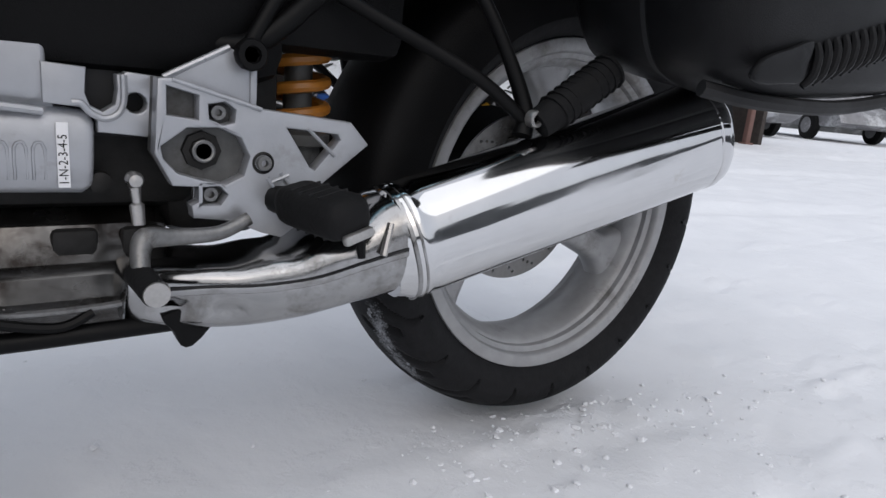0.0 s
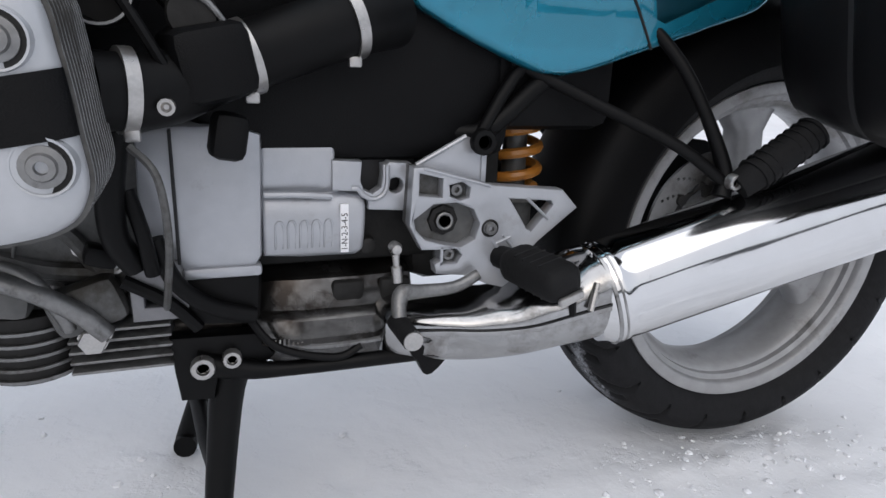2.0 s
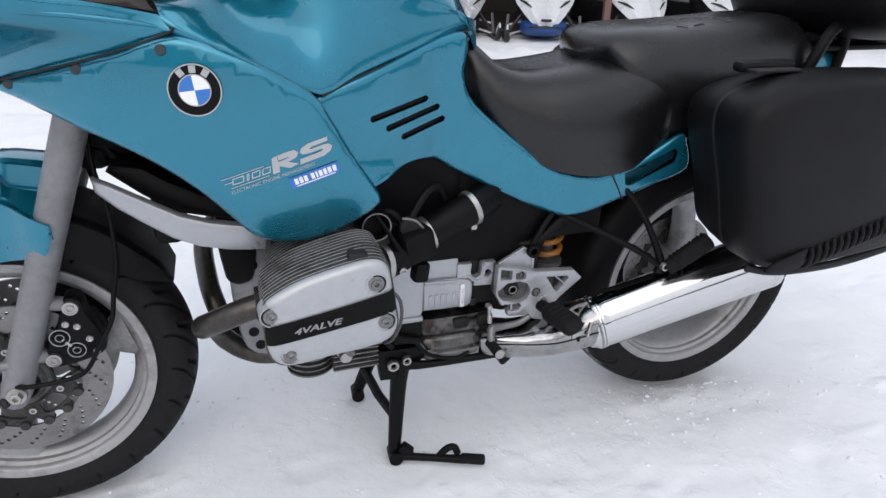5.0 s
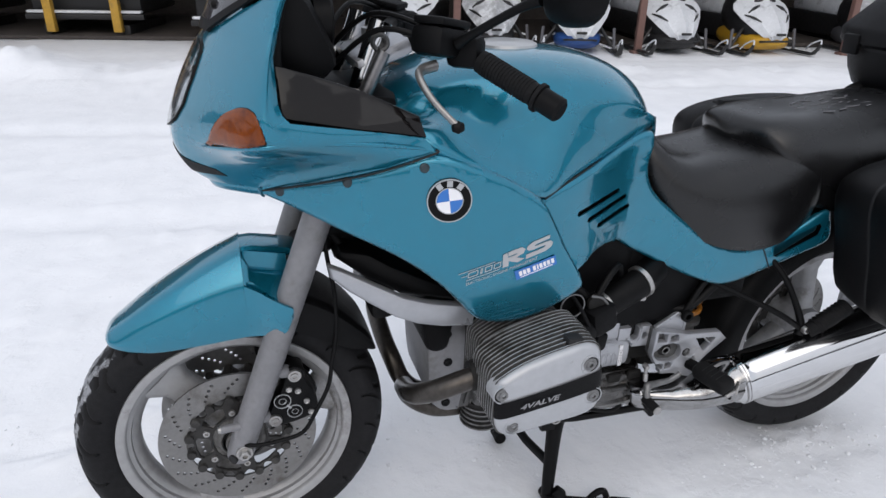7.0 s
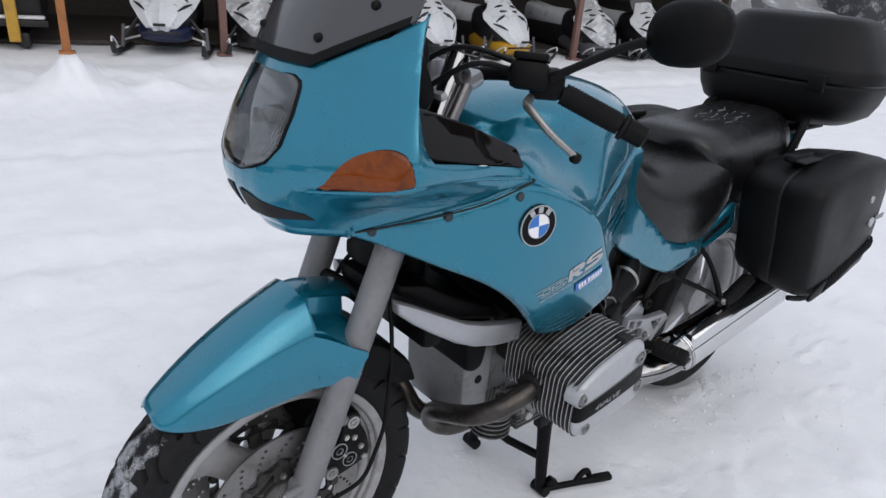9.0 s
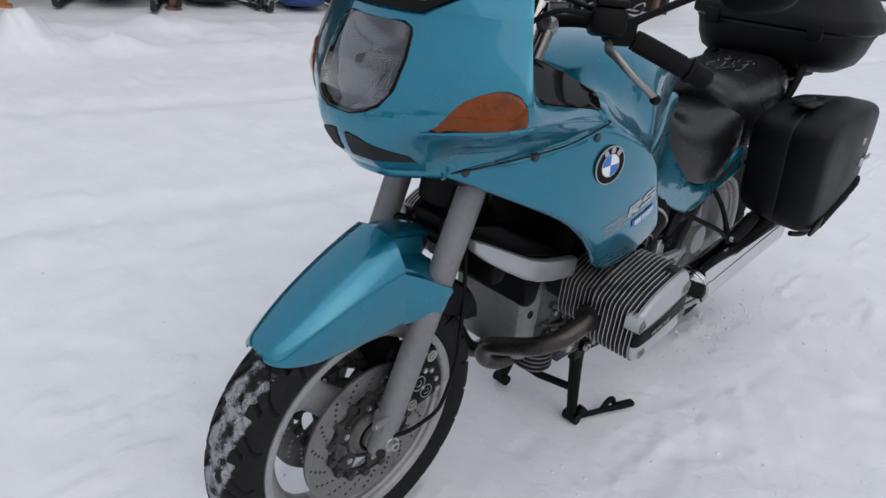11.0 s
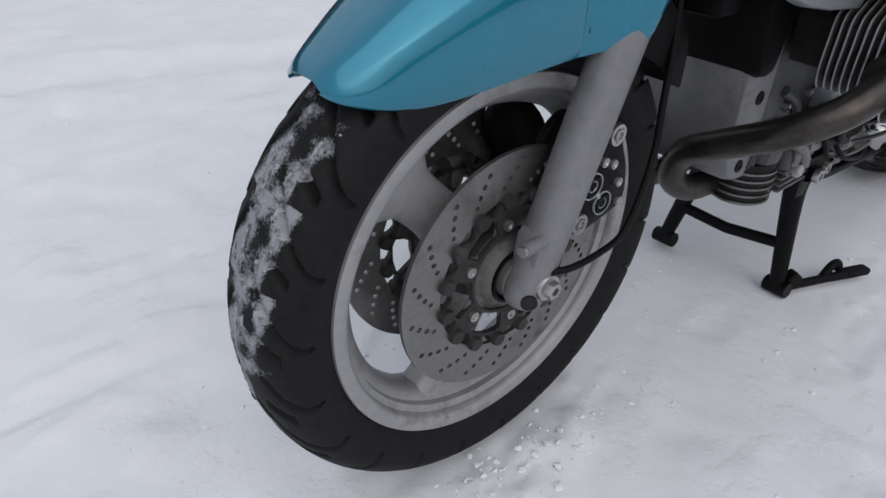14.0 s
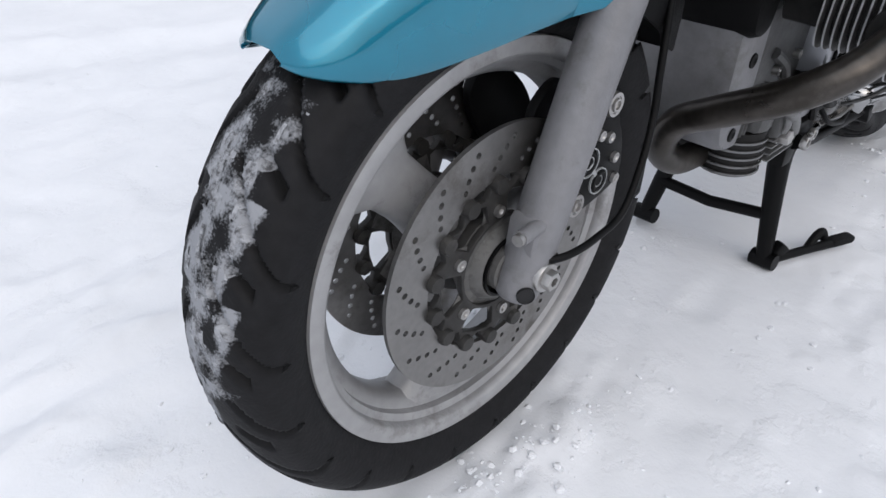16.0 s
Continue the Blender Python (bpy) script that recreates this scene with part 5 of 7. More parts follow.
for side in (-1, 1):
    P("tank_gap", tube([(x, side * (w - 0.001), z - 0.001) for x, top, sh, w, z in TANK[5:]], 0.0022, 8, 4), HOLE, "black joint below the tank", parent=tank)
P("filler_cap", lathe([(0.001, 0.004), (0.05, 0.004), (0.056, 0.001), (0.06, -0.01)], (-0.165, 0, 1.052), 36, axis="z"), SILVERINK, "round silver filler cap", parent=tank)

# rear side panels
REAR_W = smooth_width([(-0.2, 0.235), (-0.09, 0.206), (0.0, 0.168), (0.06, 0.147), (0.15, 0.142), (0.32, 0.150), (0.56, 0.161), (0.62, 0.163)])


def rear_width(x, z):
    flare = 0.4 * max(0.0, 0.71 - z) if x < 0.02 else 0
    lip = 0.05 * max(0.0, 0.66 - z) * (x > 0.1)
    return REAR_W(x) + flare - lip


REAR_OUT = [(-0.212, 0.812), (-0.069, 0.862), (0.066, 0.906), (0.092, 0.885), (0.086, 0.835), (0.110, 0.782), (0.198, 0.708), (0.270, 0.655), (0.334, 0.633), (0.400, 0.634), (0.470, 0.664), (0.545, 0.704), (0.562, 0.690), (0.574, 0.632), (0.505, 0.602), (0.435, 0.577), (0.333, 0.547), (0.255, 0.568), (0.165, 0.612), (0.075, 0.663), (0.022, 0.695), (-0.035, 0.694), (-0.076, 0.676), (-0.118, 0.672), (-0.150, 0.715), (-0.180, 0.765)]
slots = []
for x0, z0, x1, z1 in ((-0.094, 0.782, 0.010, 0.803), (-0.066, 0.763, 0.034, 0.786), (-0.037, 0.744, 0.045, 0.764)):
    dx, dz = x1 - x0, z1 - z0
    ln = math.hypot(dx, dz)
    nx, nz = -dz / ln * 0.0055, dx / ln * 0.0055
    slots.append([(x0 + nx, z0 + nz), (x0 - dx / ln * 0.004, z0 - dz / ln * 0.004), (x0 - nx, z0 - nz), (x1 - nx, z1 - nz), (x1 + dx / ln * 0.004, z1 + dz / ln * 0.004), (x1 + nx, z1 + nz)])
handle_hole = [(0.428, 0.632), (0.535, 0.678), (0.545, 0.668), (0.541, 0.648), (0.445, 0.604), (0.434, 0.608)]
for side in (-1, 1):
    rp = P("side_panel", shell(REAR_OUT, rear_width, side=side, sub=4, roll=0.009, holes=slots + [handle_hole]), TEAL, "teal painted side panel below the seat")
    for s in slots:
        b = plate([(x, z) for x, z in s], 0, 0.002)
        for v in b.verts:
            v.co.y = side * (rear_width(v.co.x, v.co.z) - 0.014 - v.co.y)
        P("slot_back", b, HOLE, parent=rp)
    b = shell([(x + (x - 0.487) * 0.10, z + (z - 0.641) * 0.45) for x, z in handle_hole], lambda x, z: rear_width(x, z) - 0.018, 0.003, side, 1, 0.002)
    # recess floor in a darkened teal, with its shade put into the paint
    P("handle_recess", b, material("shaded_teal_recess", (0.004, 0.06, 0.09), 0.35, 0.5, 0.1), parent=rp)
    P("panel_joint", tube([(0.399, side * (rear_width(0.399, 0.634) + 0.0004), 0.634), (0.416, side * (rear_width(0.416, 0.606) + 0.0004), 0.606), (0.432, side * (rear_width(0.432, 0.577) + 0.0004), 0.577)], 0.0016, 6, 3), HOLE, parent=rp)

# seats
def seat(rows_, name, label, n=25, slant=0.0):
    cols = [curve_points([(r[0], r[k], 0) for r in rows_], 4) for k in (1, 2, 3, 4)]
    rings = []
    for i in range(len(cols[0])):
        x, top, low, hw, dish = cols[0][i].x, cols[0][i].y, cols[1][i].y, cols[2][i].y, cols[3][i].y
        ring = []
        for k in range(n):
            a = math.pi * k / (n - 1)
            cu, su = math.copysign(abs(math.cos(a)) ** 0.55, math.cos(a)), abs(math.sin(a)) ** 0.6
            z = low + (top - dish * (1 - abs(cu)) - low) * su
            hw2 = hw * (0.90 + 0.10 * min(1.0, (z - low) / 0.07))
            ring.append((x + slant * max(0.0, top - 0.015 - z) + 0.25 * slant * abs(cu) ** 3 * 0.1, hw2 * cu, z))
        rings.append(ring)
    return P(name, loft(rings), LEATHER, label)


seat([(0.086, 0.860, 0.855, 0.02, 0), (0.094, 0.884, 0.82, 0.080, 0), (0.115, 0.892, 0.770, 0.108, 0.0), (0.14, 0.876, 0.735, 0.125, 0.004), (0.175, 0.852, 0.70, 0.142, 0.012), (0.23, 0.838, 0.668, 0.158, 0.018), (0.30, 0.840, 0.642, 0.172, 0.016), (0.38, 0.850, 0.632, 0.176, 0.012), (0.45, 0.864, 0.642, 0.172, 0.006), (0.51, 0.872, 0.668, 0.160, 0), (0.555, 0.86, 0.71, 0.13, 0)], "rider_seat", "black vinyl rider seat, domed and softly shining")
seat([(0.375, 0.850, 0.815, 0.05, 0), (0.385, 0.880, 0.775, 0.125, 0), (0.41, 0.897, 0.735, 0.150, 0.004), (0.47, 0.908, 0.700, 0.160, 0.008), (0.56, 0.912, 0.690, 0.158, 0.010), (0.68, 0.920, 0.71, 0.150, 0.010), (0.78, 0.925, 0.75, 0.140, 0.006), (0.84, 0.918, 0.80, 0.125, 0), (0.865, 0.89, 0.84, 0.09, 0)], "pillion_seat", "black vinyl pillion seat with a worn top", slant=0.42)
P("tail_panel", box((0.16, 0.22, 0.10), (0.90, 0, 0.80), 0.03, (0, -8, 0)), TEAL, "teal tail panel")
for side in (-1, 1):
    P("grab_rail", tube([(0.82, side * 0.135, 0.76), (0.845, side * 0.150, 0.84), (0.875, side * 0.150, 0.895), (0.93, side * 0.125, 0.905), (0.955, side * 0.115, 0.87), (0.95, side * 0.11, 0.80)], 0.012, 12, 6), BLACK, "black grab rail")
P("luggage_rack", box((0.26, 0.24, 0.012), (0.98, 0, 0.857), 0.005), BLACK)
for k in range(26):
    P("stitch", box((0.010 + 0.008 * (k % 3), 0.003, 0.0015), (0.54 + 0.014 * (k % 13), -0.055 + 0.05 * (k // 13) + 0.022 * math.sin(k * 2.3), 0.9035 + 0.067 * (0.014 * (k % 13) - 0.02)), 0.0, (0, -4, 25 * math.sin(k * 5.1))), material("worn_stitch", (0.12, 0.12, 0.13), 0.6) if k == 0 else bpy.data.materials["worn_stitch"])

# ---- engine and running gear ----
BRUSHED = material("worn_grey_alloy", (0.2, 0.2, 0.2), 0.42, 0.7, 0.25, 30, 0.1, 200, stain=(0.07, 0.065, 0.06), stain_scale=20, stain_at=0.6)
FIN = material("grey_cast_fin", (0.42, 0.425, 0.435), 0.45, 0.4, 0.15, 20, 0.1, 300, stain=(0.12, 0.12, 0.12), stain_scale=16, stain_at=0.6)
# fin sides darkened: shade and dirt of the gaps put into the colour
FIN_SHADE = material("shaded_fin_side", (0.085, 0.084, 0.082), 0.65, 0.1, 0.3, 20, 0.2, 200, stain=(0.04, 0.038, 0.035), stain_scale=16, stain_at=0.52)
SOOTSTEEL = material("sooty_polished_steel", (0.12, 0.117, 0.114), 0.24, 0.9, 0.3, 18, 0.12, 60, stain=(0.035, 0.03, 0.027), stain_scale=14, stain_at=0.5)
GREYPRINT = material("worn_grey_print", (0.26, 0.26, 0.27), 0.5, 0.2, 0.2, 80)
HEAD_OUT = [(-0.296, 0.520), (-0.294, 0.549), (-0.283, 0.563), (-0.239, 0.586), (-0.168, 0.605), (-0.128, 0.609), (-0.106, 0.595), (-0.099, 0.561), (-0.094, 0.519), (-0.092, 0.478), (-0.117, 0.453), (-0.200, 0.443), (-0.269, 0.438), (-0.294, 0.464)]
hx, hz = -0.195, 0.529


def head_ring(y, s, n=6, dome=0.0):
    """The head's outline at y, drawn in by dome along its top."""
    return [(hx + (p.x - hx) * s, y, hz + (p.z - hz) * (s - dome * min(1.0, max(0.0, (p.z - hz) / 0.03)))) for p in curve_points([(x, 0, z) for x, z in HEAD_OUT], n, True)]


COVER_RINGS = ((0.338, 0.92, 0.09), (0.3405, 0.985, 0.075), (0.3435, 0.99, 0.070), (0.347, 0.978, 0.068), (0.350, 0.95, 0.058), (0.3535, 0.90, 0.045), (0.3555, 0.80, 0.03), (0.357, 0.55, 0.0), (0.358, 0.2, 0.0), (0.358, 0.01, 0.0))
for side in (-1, 1):
    # near-black core, so that the gaps between the fins look shaded
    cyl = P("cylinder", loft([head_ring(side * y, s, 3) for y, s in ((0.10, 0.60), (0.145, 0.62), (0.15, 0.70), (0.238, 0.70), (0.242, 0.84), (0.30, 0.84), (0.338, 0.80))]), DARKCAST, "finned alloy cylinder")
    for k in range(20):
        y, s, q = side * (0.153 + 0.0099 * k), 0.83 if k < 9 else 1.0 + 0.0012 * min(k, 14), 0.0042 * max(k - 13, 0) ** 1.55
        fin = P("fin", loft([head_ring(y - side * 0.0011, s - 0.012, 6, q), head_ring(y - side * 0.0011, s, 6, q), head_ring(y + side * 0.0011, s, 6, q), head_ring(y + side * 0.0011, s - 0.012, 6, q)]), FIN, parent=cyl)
        # flat sides take the darker colour, rims stay bright
        fin.data.materials.append(FIN_SHADE)
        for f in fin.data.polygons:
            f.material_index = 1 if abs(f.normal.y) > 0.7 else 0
    cov = P("head_cover", loft([head_ring(side * y, s, 8, q) for y, s, q in COVER_RINGS]), COVER, "silver painted valve cover, scuffed along its lower edge")

    def face_y(x, z):
        """The height of the cover's outer face."""
        f = max(abs(x - hx) / 0.102, abs(z - hz) / (0.075 if z > hz else 0.079))
        return float(np.interp(f, [0, 0.55, 0.8, 0.9, 0.955, 0.985], [0.358, 0.357, 0.355, 0.352, 0.346, 0.338]))

    # black band across the cover
    b = loft([head_ring(side * (y + 0.0022), s * 1.004 + 0.006, 8, q) for y, s, q in COVER_RINGS[1:]])
    for (x0, z0), (x1, z1), way in (((-0.298, 0.515), (-0.097, 0.552), 1), ((-0.294, 0.482), (-0.093, 0.514), -1)):
        n = Vector((-(z1 - z0), 0, x1 - x0)).normalized() * way
        bmesh.ops.bisect_plane(b, geom=b.verts[:] + b.edges[:] + b.faces[:], plane_co=(x0, 0, z0), plane_no=n, clear_outer=True)
    band = P("cover_band", b, PLASTIC, "matt black plastic strip", parent=cov)
    if side < 0:
        c14, s14 = math.cos(radians(7)), math.sin(radians(7))
        words("4VALVE", 0.0142, lambda u, v: Vector((-0.2555 + (u * 1.5) * c14 - v * s14, -face_y(-0.2, 0.52) - 0.0048, 0.5005 + (u * 1.5) * s14 + v * c14)), GREYPRINT, cov, shear=0.3, bold=0.0004)
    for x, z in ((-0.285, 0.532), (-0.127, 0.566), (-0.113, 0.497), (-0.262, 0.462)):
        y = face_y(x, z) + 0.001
        P("bolt_rim", lathe([(0.0155, side * (y - 0.003)), (0.0158, side * (y + 0.0010)), (0.0172, side * (y + 0.0012)), (0.0185, side * (y - 0.004)), (0.0195, side * (y - 0.03))], (x, 0, z), 28), COVER, parent=cov)
        # dark ring in place of a sunk well: the recess's shade as colour
        P("bolt_shade_ring", lathe([(0.010, side * (y - 0.0012)), (0.0157, side * (y - 0.0012)), (0.0157, side * (y - 0.006))], (x, 0, z), 24), DARKCAST, "dark ring for the shade of the recess round the bolt", parent=cov)
        P("cover_bolt", lathe([(0.001, side * (y - 0.001)), (0.0036, side * (y - 0.001)), (0.004, side * (y + 0.004)), (0.0075, side * (y + 0.0038)), (0.0085, side * (y + 0.001)), (0.0125, side * (y + 0.0005)), (0.0130, side * (y - 0.02))], (x, 0, z), 22), BRUSHED, "dull steel cover bolt", parent=cov)
    P("plug_slot", box((0.030, 0.024, 0.022), (-0.150, side * 0.329, 0.600), 0.003, (0, 7, 0)), HOLE, parent=cov)
    # header pipe
    P("header_pipe", tube([(-0.268, side * 0.243, 0.500), (-0.318, side * 0.243, 0.490), (-0.366, side * 0.226, 0.466), (-0.392, side * 0.182, 0.434), (-0.390, side * 0.110, 0.393), (-0.380, side * 0.055, 0.358), (-0.362, side * 0.032, 0.312), (-0.325, side * 0.030, 0.278), (-0.27, side * 0.035, 0.264), (-0.10, side * 0.04, 0.262), (0.03, side * 0.05, 0.265)], 0.0205, 20, 8), BURNT, "heat-stained steel header pipe")
    P("pipe_collar", lathe([(0.02, -0.012), (0.028, -0.012), (0.030, 0.0), (0.026, 0.01)], (-0.292, side * 0.240, 0.497), 20, axis="x"), DARKCAST)

case = P("crankcase", plate([(-0.335, 0.50), (-0.32, 0.38), (-0.28, 0.30), (-0.05, 0.30), (-0.02, 0.36), (-0.02, 0.52), (-0.10, 0.56), (-0.29, 0.56)], -0.088, 0.088, sub=2, bevel=0.008), CASTING, "cast alloy crankcase")
P("front_cover", plate([(-0.342, 0.53), (-0.340, 0.40), (-0.325, 0.32), (-0.28, 0.30), (-0.26, 0.33), (-0.26, 0.56), (-0.30, 0.585), (-0.335, 0.57)], -0.098, 0.098, sub=3, bevel=0.014), FORK, "smooth silver timing cover", parent=case)
for x, z in ((-0.297, 0.432), (-0.300, 0.50), (-0.31, 0.36), (-0.297, 0.55), (-0.30, 0.33)):
    P("case_bolt", lathe([(0.003, -0.099), (0.006, -0.101), (0.0095, -0.100), (0.0105, -0.096), (0.0105, -0.08)], (x, 0, z), 14), BLACK, parent=case)
P("alternator_cover", plate([(-0.352, 0.60), (-0.350, 0.50), (-0.340, 0.472), (-0.315, 0.468), (-0.296, 0.49), (-0.290, 0.60)], -0.112, 0.112, sub=3, bevel=0.012), PLASTIC, "black plastic belt cover")
P("oil_cooler", box((0.05, 0.20, 0.09), (-0.43, 0, 0.60), 0.015), BLACK)
# finned sump
sump = P("sump", box((0.13, 0.15, 0.05), (-0.160, 0, 0.278), 0.012), DARKCAST, "finned alloy sump")
for k in range(6):
    g = 1.0 if k else 0.8
    P("sump_fin", box((0.094 * g, 0.226 * g, 0.0034), (-0.1185, 0, 0.238 + 0.0110 * k), 0.0014), BRUSHED, parent=sump)
for k in range(8):
    P("case_fin", box((0.003, 0.19, 0.07), (-0.30 + 0.013 * k, 0, 0.345), 0.001, (0, 12, 0)), CASTING, parent=case)

# gearbox and starter housing
gear = P("gearbox", box((0.30, 0.19, 0.15), (0.12, 0.01, 0.405), 0.03), DARKCAST, "dark alloy gearbox housing")
P("bell_housing", plate([(-0.092, 0.37), (-0.060, 0.362), (-0.056, 0.352), (0.014, 0.352), (0.020, 0.362), (0.024, 0.485), (0.0, 0.493), (-0.06, 0.493), (-0.088, 0.486)], -0.122, 0.06, sub=1, bevel=0.006), ALLOY, "smooth silver starter cover", parent=gear)
P("cover_foot", box((0.075, 0.02, 0.012), (-0.018, -0.115, 0.348), 0.004), ALLOY, parent=gear)
P("cover_seam", box((0.003, 0.02, 0.13), (-0.058, -0.1175, 0.425), 0.001), HOLE, parent=gear)
barrel = lambda x, z: 0.098 + 0.019 * math.sqrt(max(0.0, 1 - ((z - 0.388) / 0.040) ** 2)) if z < 0.4245 else 0.094 + 0.021 * math.sqrt(max(0.0, 1 - ((z - 0.450) / 0.052) ** 2))
P("starter_cover", shell([(0.022, 0.358), (0.060, 0.354), (0.118, 0.353), (0.126, 0.360), (0.128, 0.412), (0.124, 0.421), (0.101, 0.424), (0.096, 0.436), (0.096, 0.486), (0.088, 0.500), (0.022, 0.500)], barrel, 0.05, -1, 1, 0.004, 0.007), ALLOY, "rounded silver starter cover", parent=gear)
P("cover_ridge", tube([(0.024, -0.116, 0.424), (0.06, -0.117, 0.423), (0.092, -0.116, 0.420)], 0.0035, 8, 3), ALLOY, parent=gear)
for k in range(5):
    x = 0.034 + 0.0125 * k
    P("cover_rib", tube([(x, -0.1138, 0.366), (x, -0.1160, 0.372), (x, -0.1172, 0.391), (x + 0.004, -0.1170, 0.396), (x + 0.008, -0.1172, 0.391), (x + 0.008, -0.1138, 0.366)], 0.0012, 6, 2), ALLOY, parent=gear)
lab = P("gear_label", box((0.0085, 0.0030, 0.052), (0.1045, -0.1172, 0.386), 0.0), WHITE, "white gear position label", parent=gear)
words("1-N-2-3-4-5", 0.0095, lambda u, v: Vector((0.1075 - v, -0.1192, 0.362 + u * 0.88)), BLACK, gear)
P("hook_bracket", plate([(0.092, 0.458), (0.123, 0.456), (0.1215, 0.436), (0.125, 0.426), (0.134, 0.422), (0.143, 0.428), (0.145, 0.440), (0.1445, 0.452), (0.150, 0.453), (0.152, 0.455), (0.176, 0.453), (0.173, 0.402), (0.130, 0.405), (0.1295, 0.418), (0.120, 0.4245), (0.092, 0.4265)], -0.119, -0.10, [circle2(0.159, 0.430, 0.0085)], bevel=0.002), ALLOY, parent=gear)
P("hook_back", box((0.10, 0.004, 0.06), (0.135, -0.096, 0.43), 0.001), HOLE, parent=gear)
P("hook_ridge", tube([(0.112, -0.119, 0.428), (0.118, -0.1195, 0.428), (0.125, -0.1195, 0.4205), (0.135, -0.1195, 0.4165), (0.145, -0.1195, 0.421), (0.1495, -0.1195, 0.432), (0.1495, -0.1195, 0.452)], 0.0028, 8, 4), ALLOY, parent=gear)
P("clutch_cylinder", lathe([(0.006, -0.112), (0.009, -0.11), (0.010, -0.10)], (0.132, 0, 0.362), 14), DARKCAST, parent=gear)

# footrest bracket
BR = [(0.170, 0.453), (0.181, 0.454), (0.255, 0.433), (0.344, 0.425), (0.364, 0.404), (0.318, 0.367), (0.303, 0.352), (0.300, 0.315), (0.278, 0.315), (0.258, 0.321), (0.231, 0.333), (0.198, 0.337), (0.196, 0.348), (0.203, 0.352), (0.203, 0.364), (0.181, 0.365), (0.167, 0.392)]
tri_hole = [(0.280, 0.417), (0.330, 0.413), (0.333, 0.408), (0.308, 0.379), (0.303, 0.382)]
pocket = [(0.172, 0.398), (0.193, 0.414), (0.219, 0.415), (0.238, 0.407), (0.246, 0.391), (0.241, 0.374), (0.225, 0.366), (0.205, 0.370), (0.185, 0.376), (0.174, 0.388)]
pocket_up = [(0.177, 0.447), (0.202, 0.441), (0.202, 0.421), (0.177, 0.424)]
bolt_up = [(0.210, 0.434), (0.224, 0.437), (0.233, 0.431), (0.232, 0.420), (0.222, 0.4175), (0.211, 0.422)]
bolt_low = [(0.2045, 0.3635), (0.220, 0.3645), (0.227, 0.357), (0.221, 0.348), (0.2045, 0.348)]
for side in (-1, 1):
    br = P("footrest_bracket", plate(BR, side * 0.127, side * 0.146, [tri_hole, pocket, pocket_up, bolt_up, bolt_low], bevel=0.0022), ALLOY, "cast silver footrest bracket")
    # pocket floors in a darker casting: their shade is put into the colour
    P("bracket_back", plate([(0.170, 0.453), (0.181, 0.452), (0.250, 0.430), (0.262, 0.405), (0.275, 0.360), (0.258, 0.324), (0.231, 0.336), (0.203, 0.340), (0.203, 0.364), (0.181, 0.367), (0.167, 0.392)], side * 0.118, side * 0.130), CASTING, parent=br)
    P("gusset", plate([(0.178, 0.452), (0.232, 0.482), (0.240, 0.480), (0.246, 0.466), (0.254, 0.464), (0.253, 0.448), (0.257, 0.431), (0.206, 0.440)], side * 0.117, side * 0.128, bevel=0.002), ALLOY, parent=br)
    P("gusset_lip", tube([(0.178, side * 0.128, 0.453), (0.232, side * 0.128, 0.4825)], 0.0028, 8, 1), ALLOY, parent=br)
    P("gusset_edge", box((0.006, 0.012, 0.034), (0.2535, side * 0.124, 0.450), 0.001), ALLOY, parent=br)
    P("pivot_nut", lathe([(0.0065, side * 0.128), (0.0075, side * 0.139), (0.0105, side * 0.139), (0.0115, side * 0.135), (0.0165, side * 0.134), (0.0175, side * 0.129)], (0.208, 0, 0.394), 8), DARKCAST, parent=br)
    P("pivot_ring", lathe([(0.0068, side * 0.1395), (0.0085, side * 0.1405), (0.0098, side * 0.1395)], (0.208, 0, 0.394), 24), BRUSHED, parent=br)
    for x, z, y in ((0.2205, 0.4272, 0.134), (0.258, 0.3855, 0.147), (0.2145, 0.3560, 0.134)):
        P("bracket_bolt", lathe([(0.0028, side * (y - 0.002)), (0.0032, side * (y + 0.004)), (0.0062, side * (y + 0.004)), (0.0068, side * (y + 0.003)), (0.0068, side * (y - 0.006))], (x, 0, z), 14), BRUSHED, parent=br)
    P("bolt_well", lathe([(0.0068, side * 0.1455), (0.0085, side * 0.1475), (0.0100, side * 0.1465), (0.0105, side * 0.144)], (0.258, 0, 0.3855), 24), DARKCAST, parent=br)
    for (x0, z0), (x1, z1) in (((0.181, 0.4525), (0.255, 0.4325)), ((0.262, 0.372), (0.276, 0.352)), ((0.274, 0.377), (0.286, 0.362)), ((0.266, 0.368), (0.282, 0.375)), ((0.300, 0.417), (0.327, 0.393))):
        P("bracket_web", tube([(x0, side * 0.1465, z0), (x1, side * 0.1475, z1)], 0.0018, 8, 1), ALLOY, parent=br)
    peg = P("footrest", box((0.044, 0.092, 0.036), (0.285, side * 0.214, 0.356), 0.013, (0, -12, -12 * side), seg=3), RUBBER, "black rubber rider footrest")
    for k in range(4):
        f = 0.30 + 0.14 * k
        P("peg_groove", box((0.030, 0.0016, 0.0372), (0.2757 + 0.0185 * f, side * (0.170 + 0.088 * f), 0.356), 0.0, (0, -12, -12 * side)), HOLE, parent=peg)
    P("peg_tip", box((0.030, 0.008, 0.009), (0.298, side * 0.259, 0.343), 0.003, (0, -14, -12 * side)), BOLT, parent=peg)
    P("peg_feeler", tube([(0.304, side * 0.250, 0.342), (0.306, side * 0.252, 0.322)], [0.005, 0.0035], 8, 1), BLACK, parent=peg)
    P("peg_hinge", tube([(0.272, side * 0.145, 0.352), (0.278, side * 0.175, 0.355)], 0.013, 12, 1), BLACK, parent=peg)
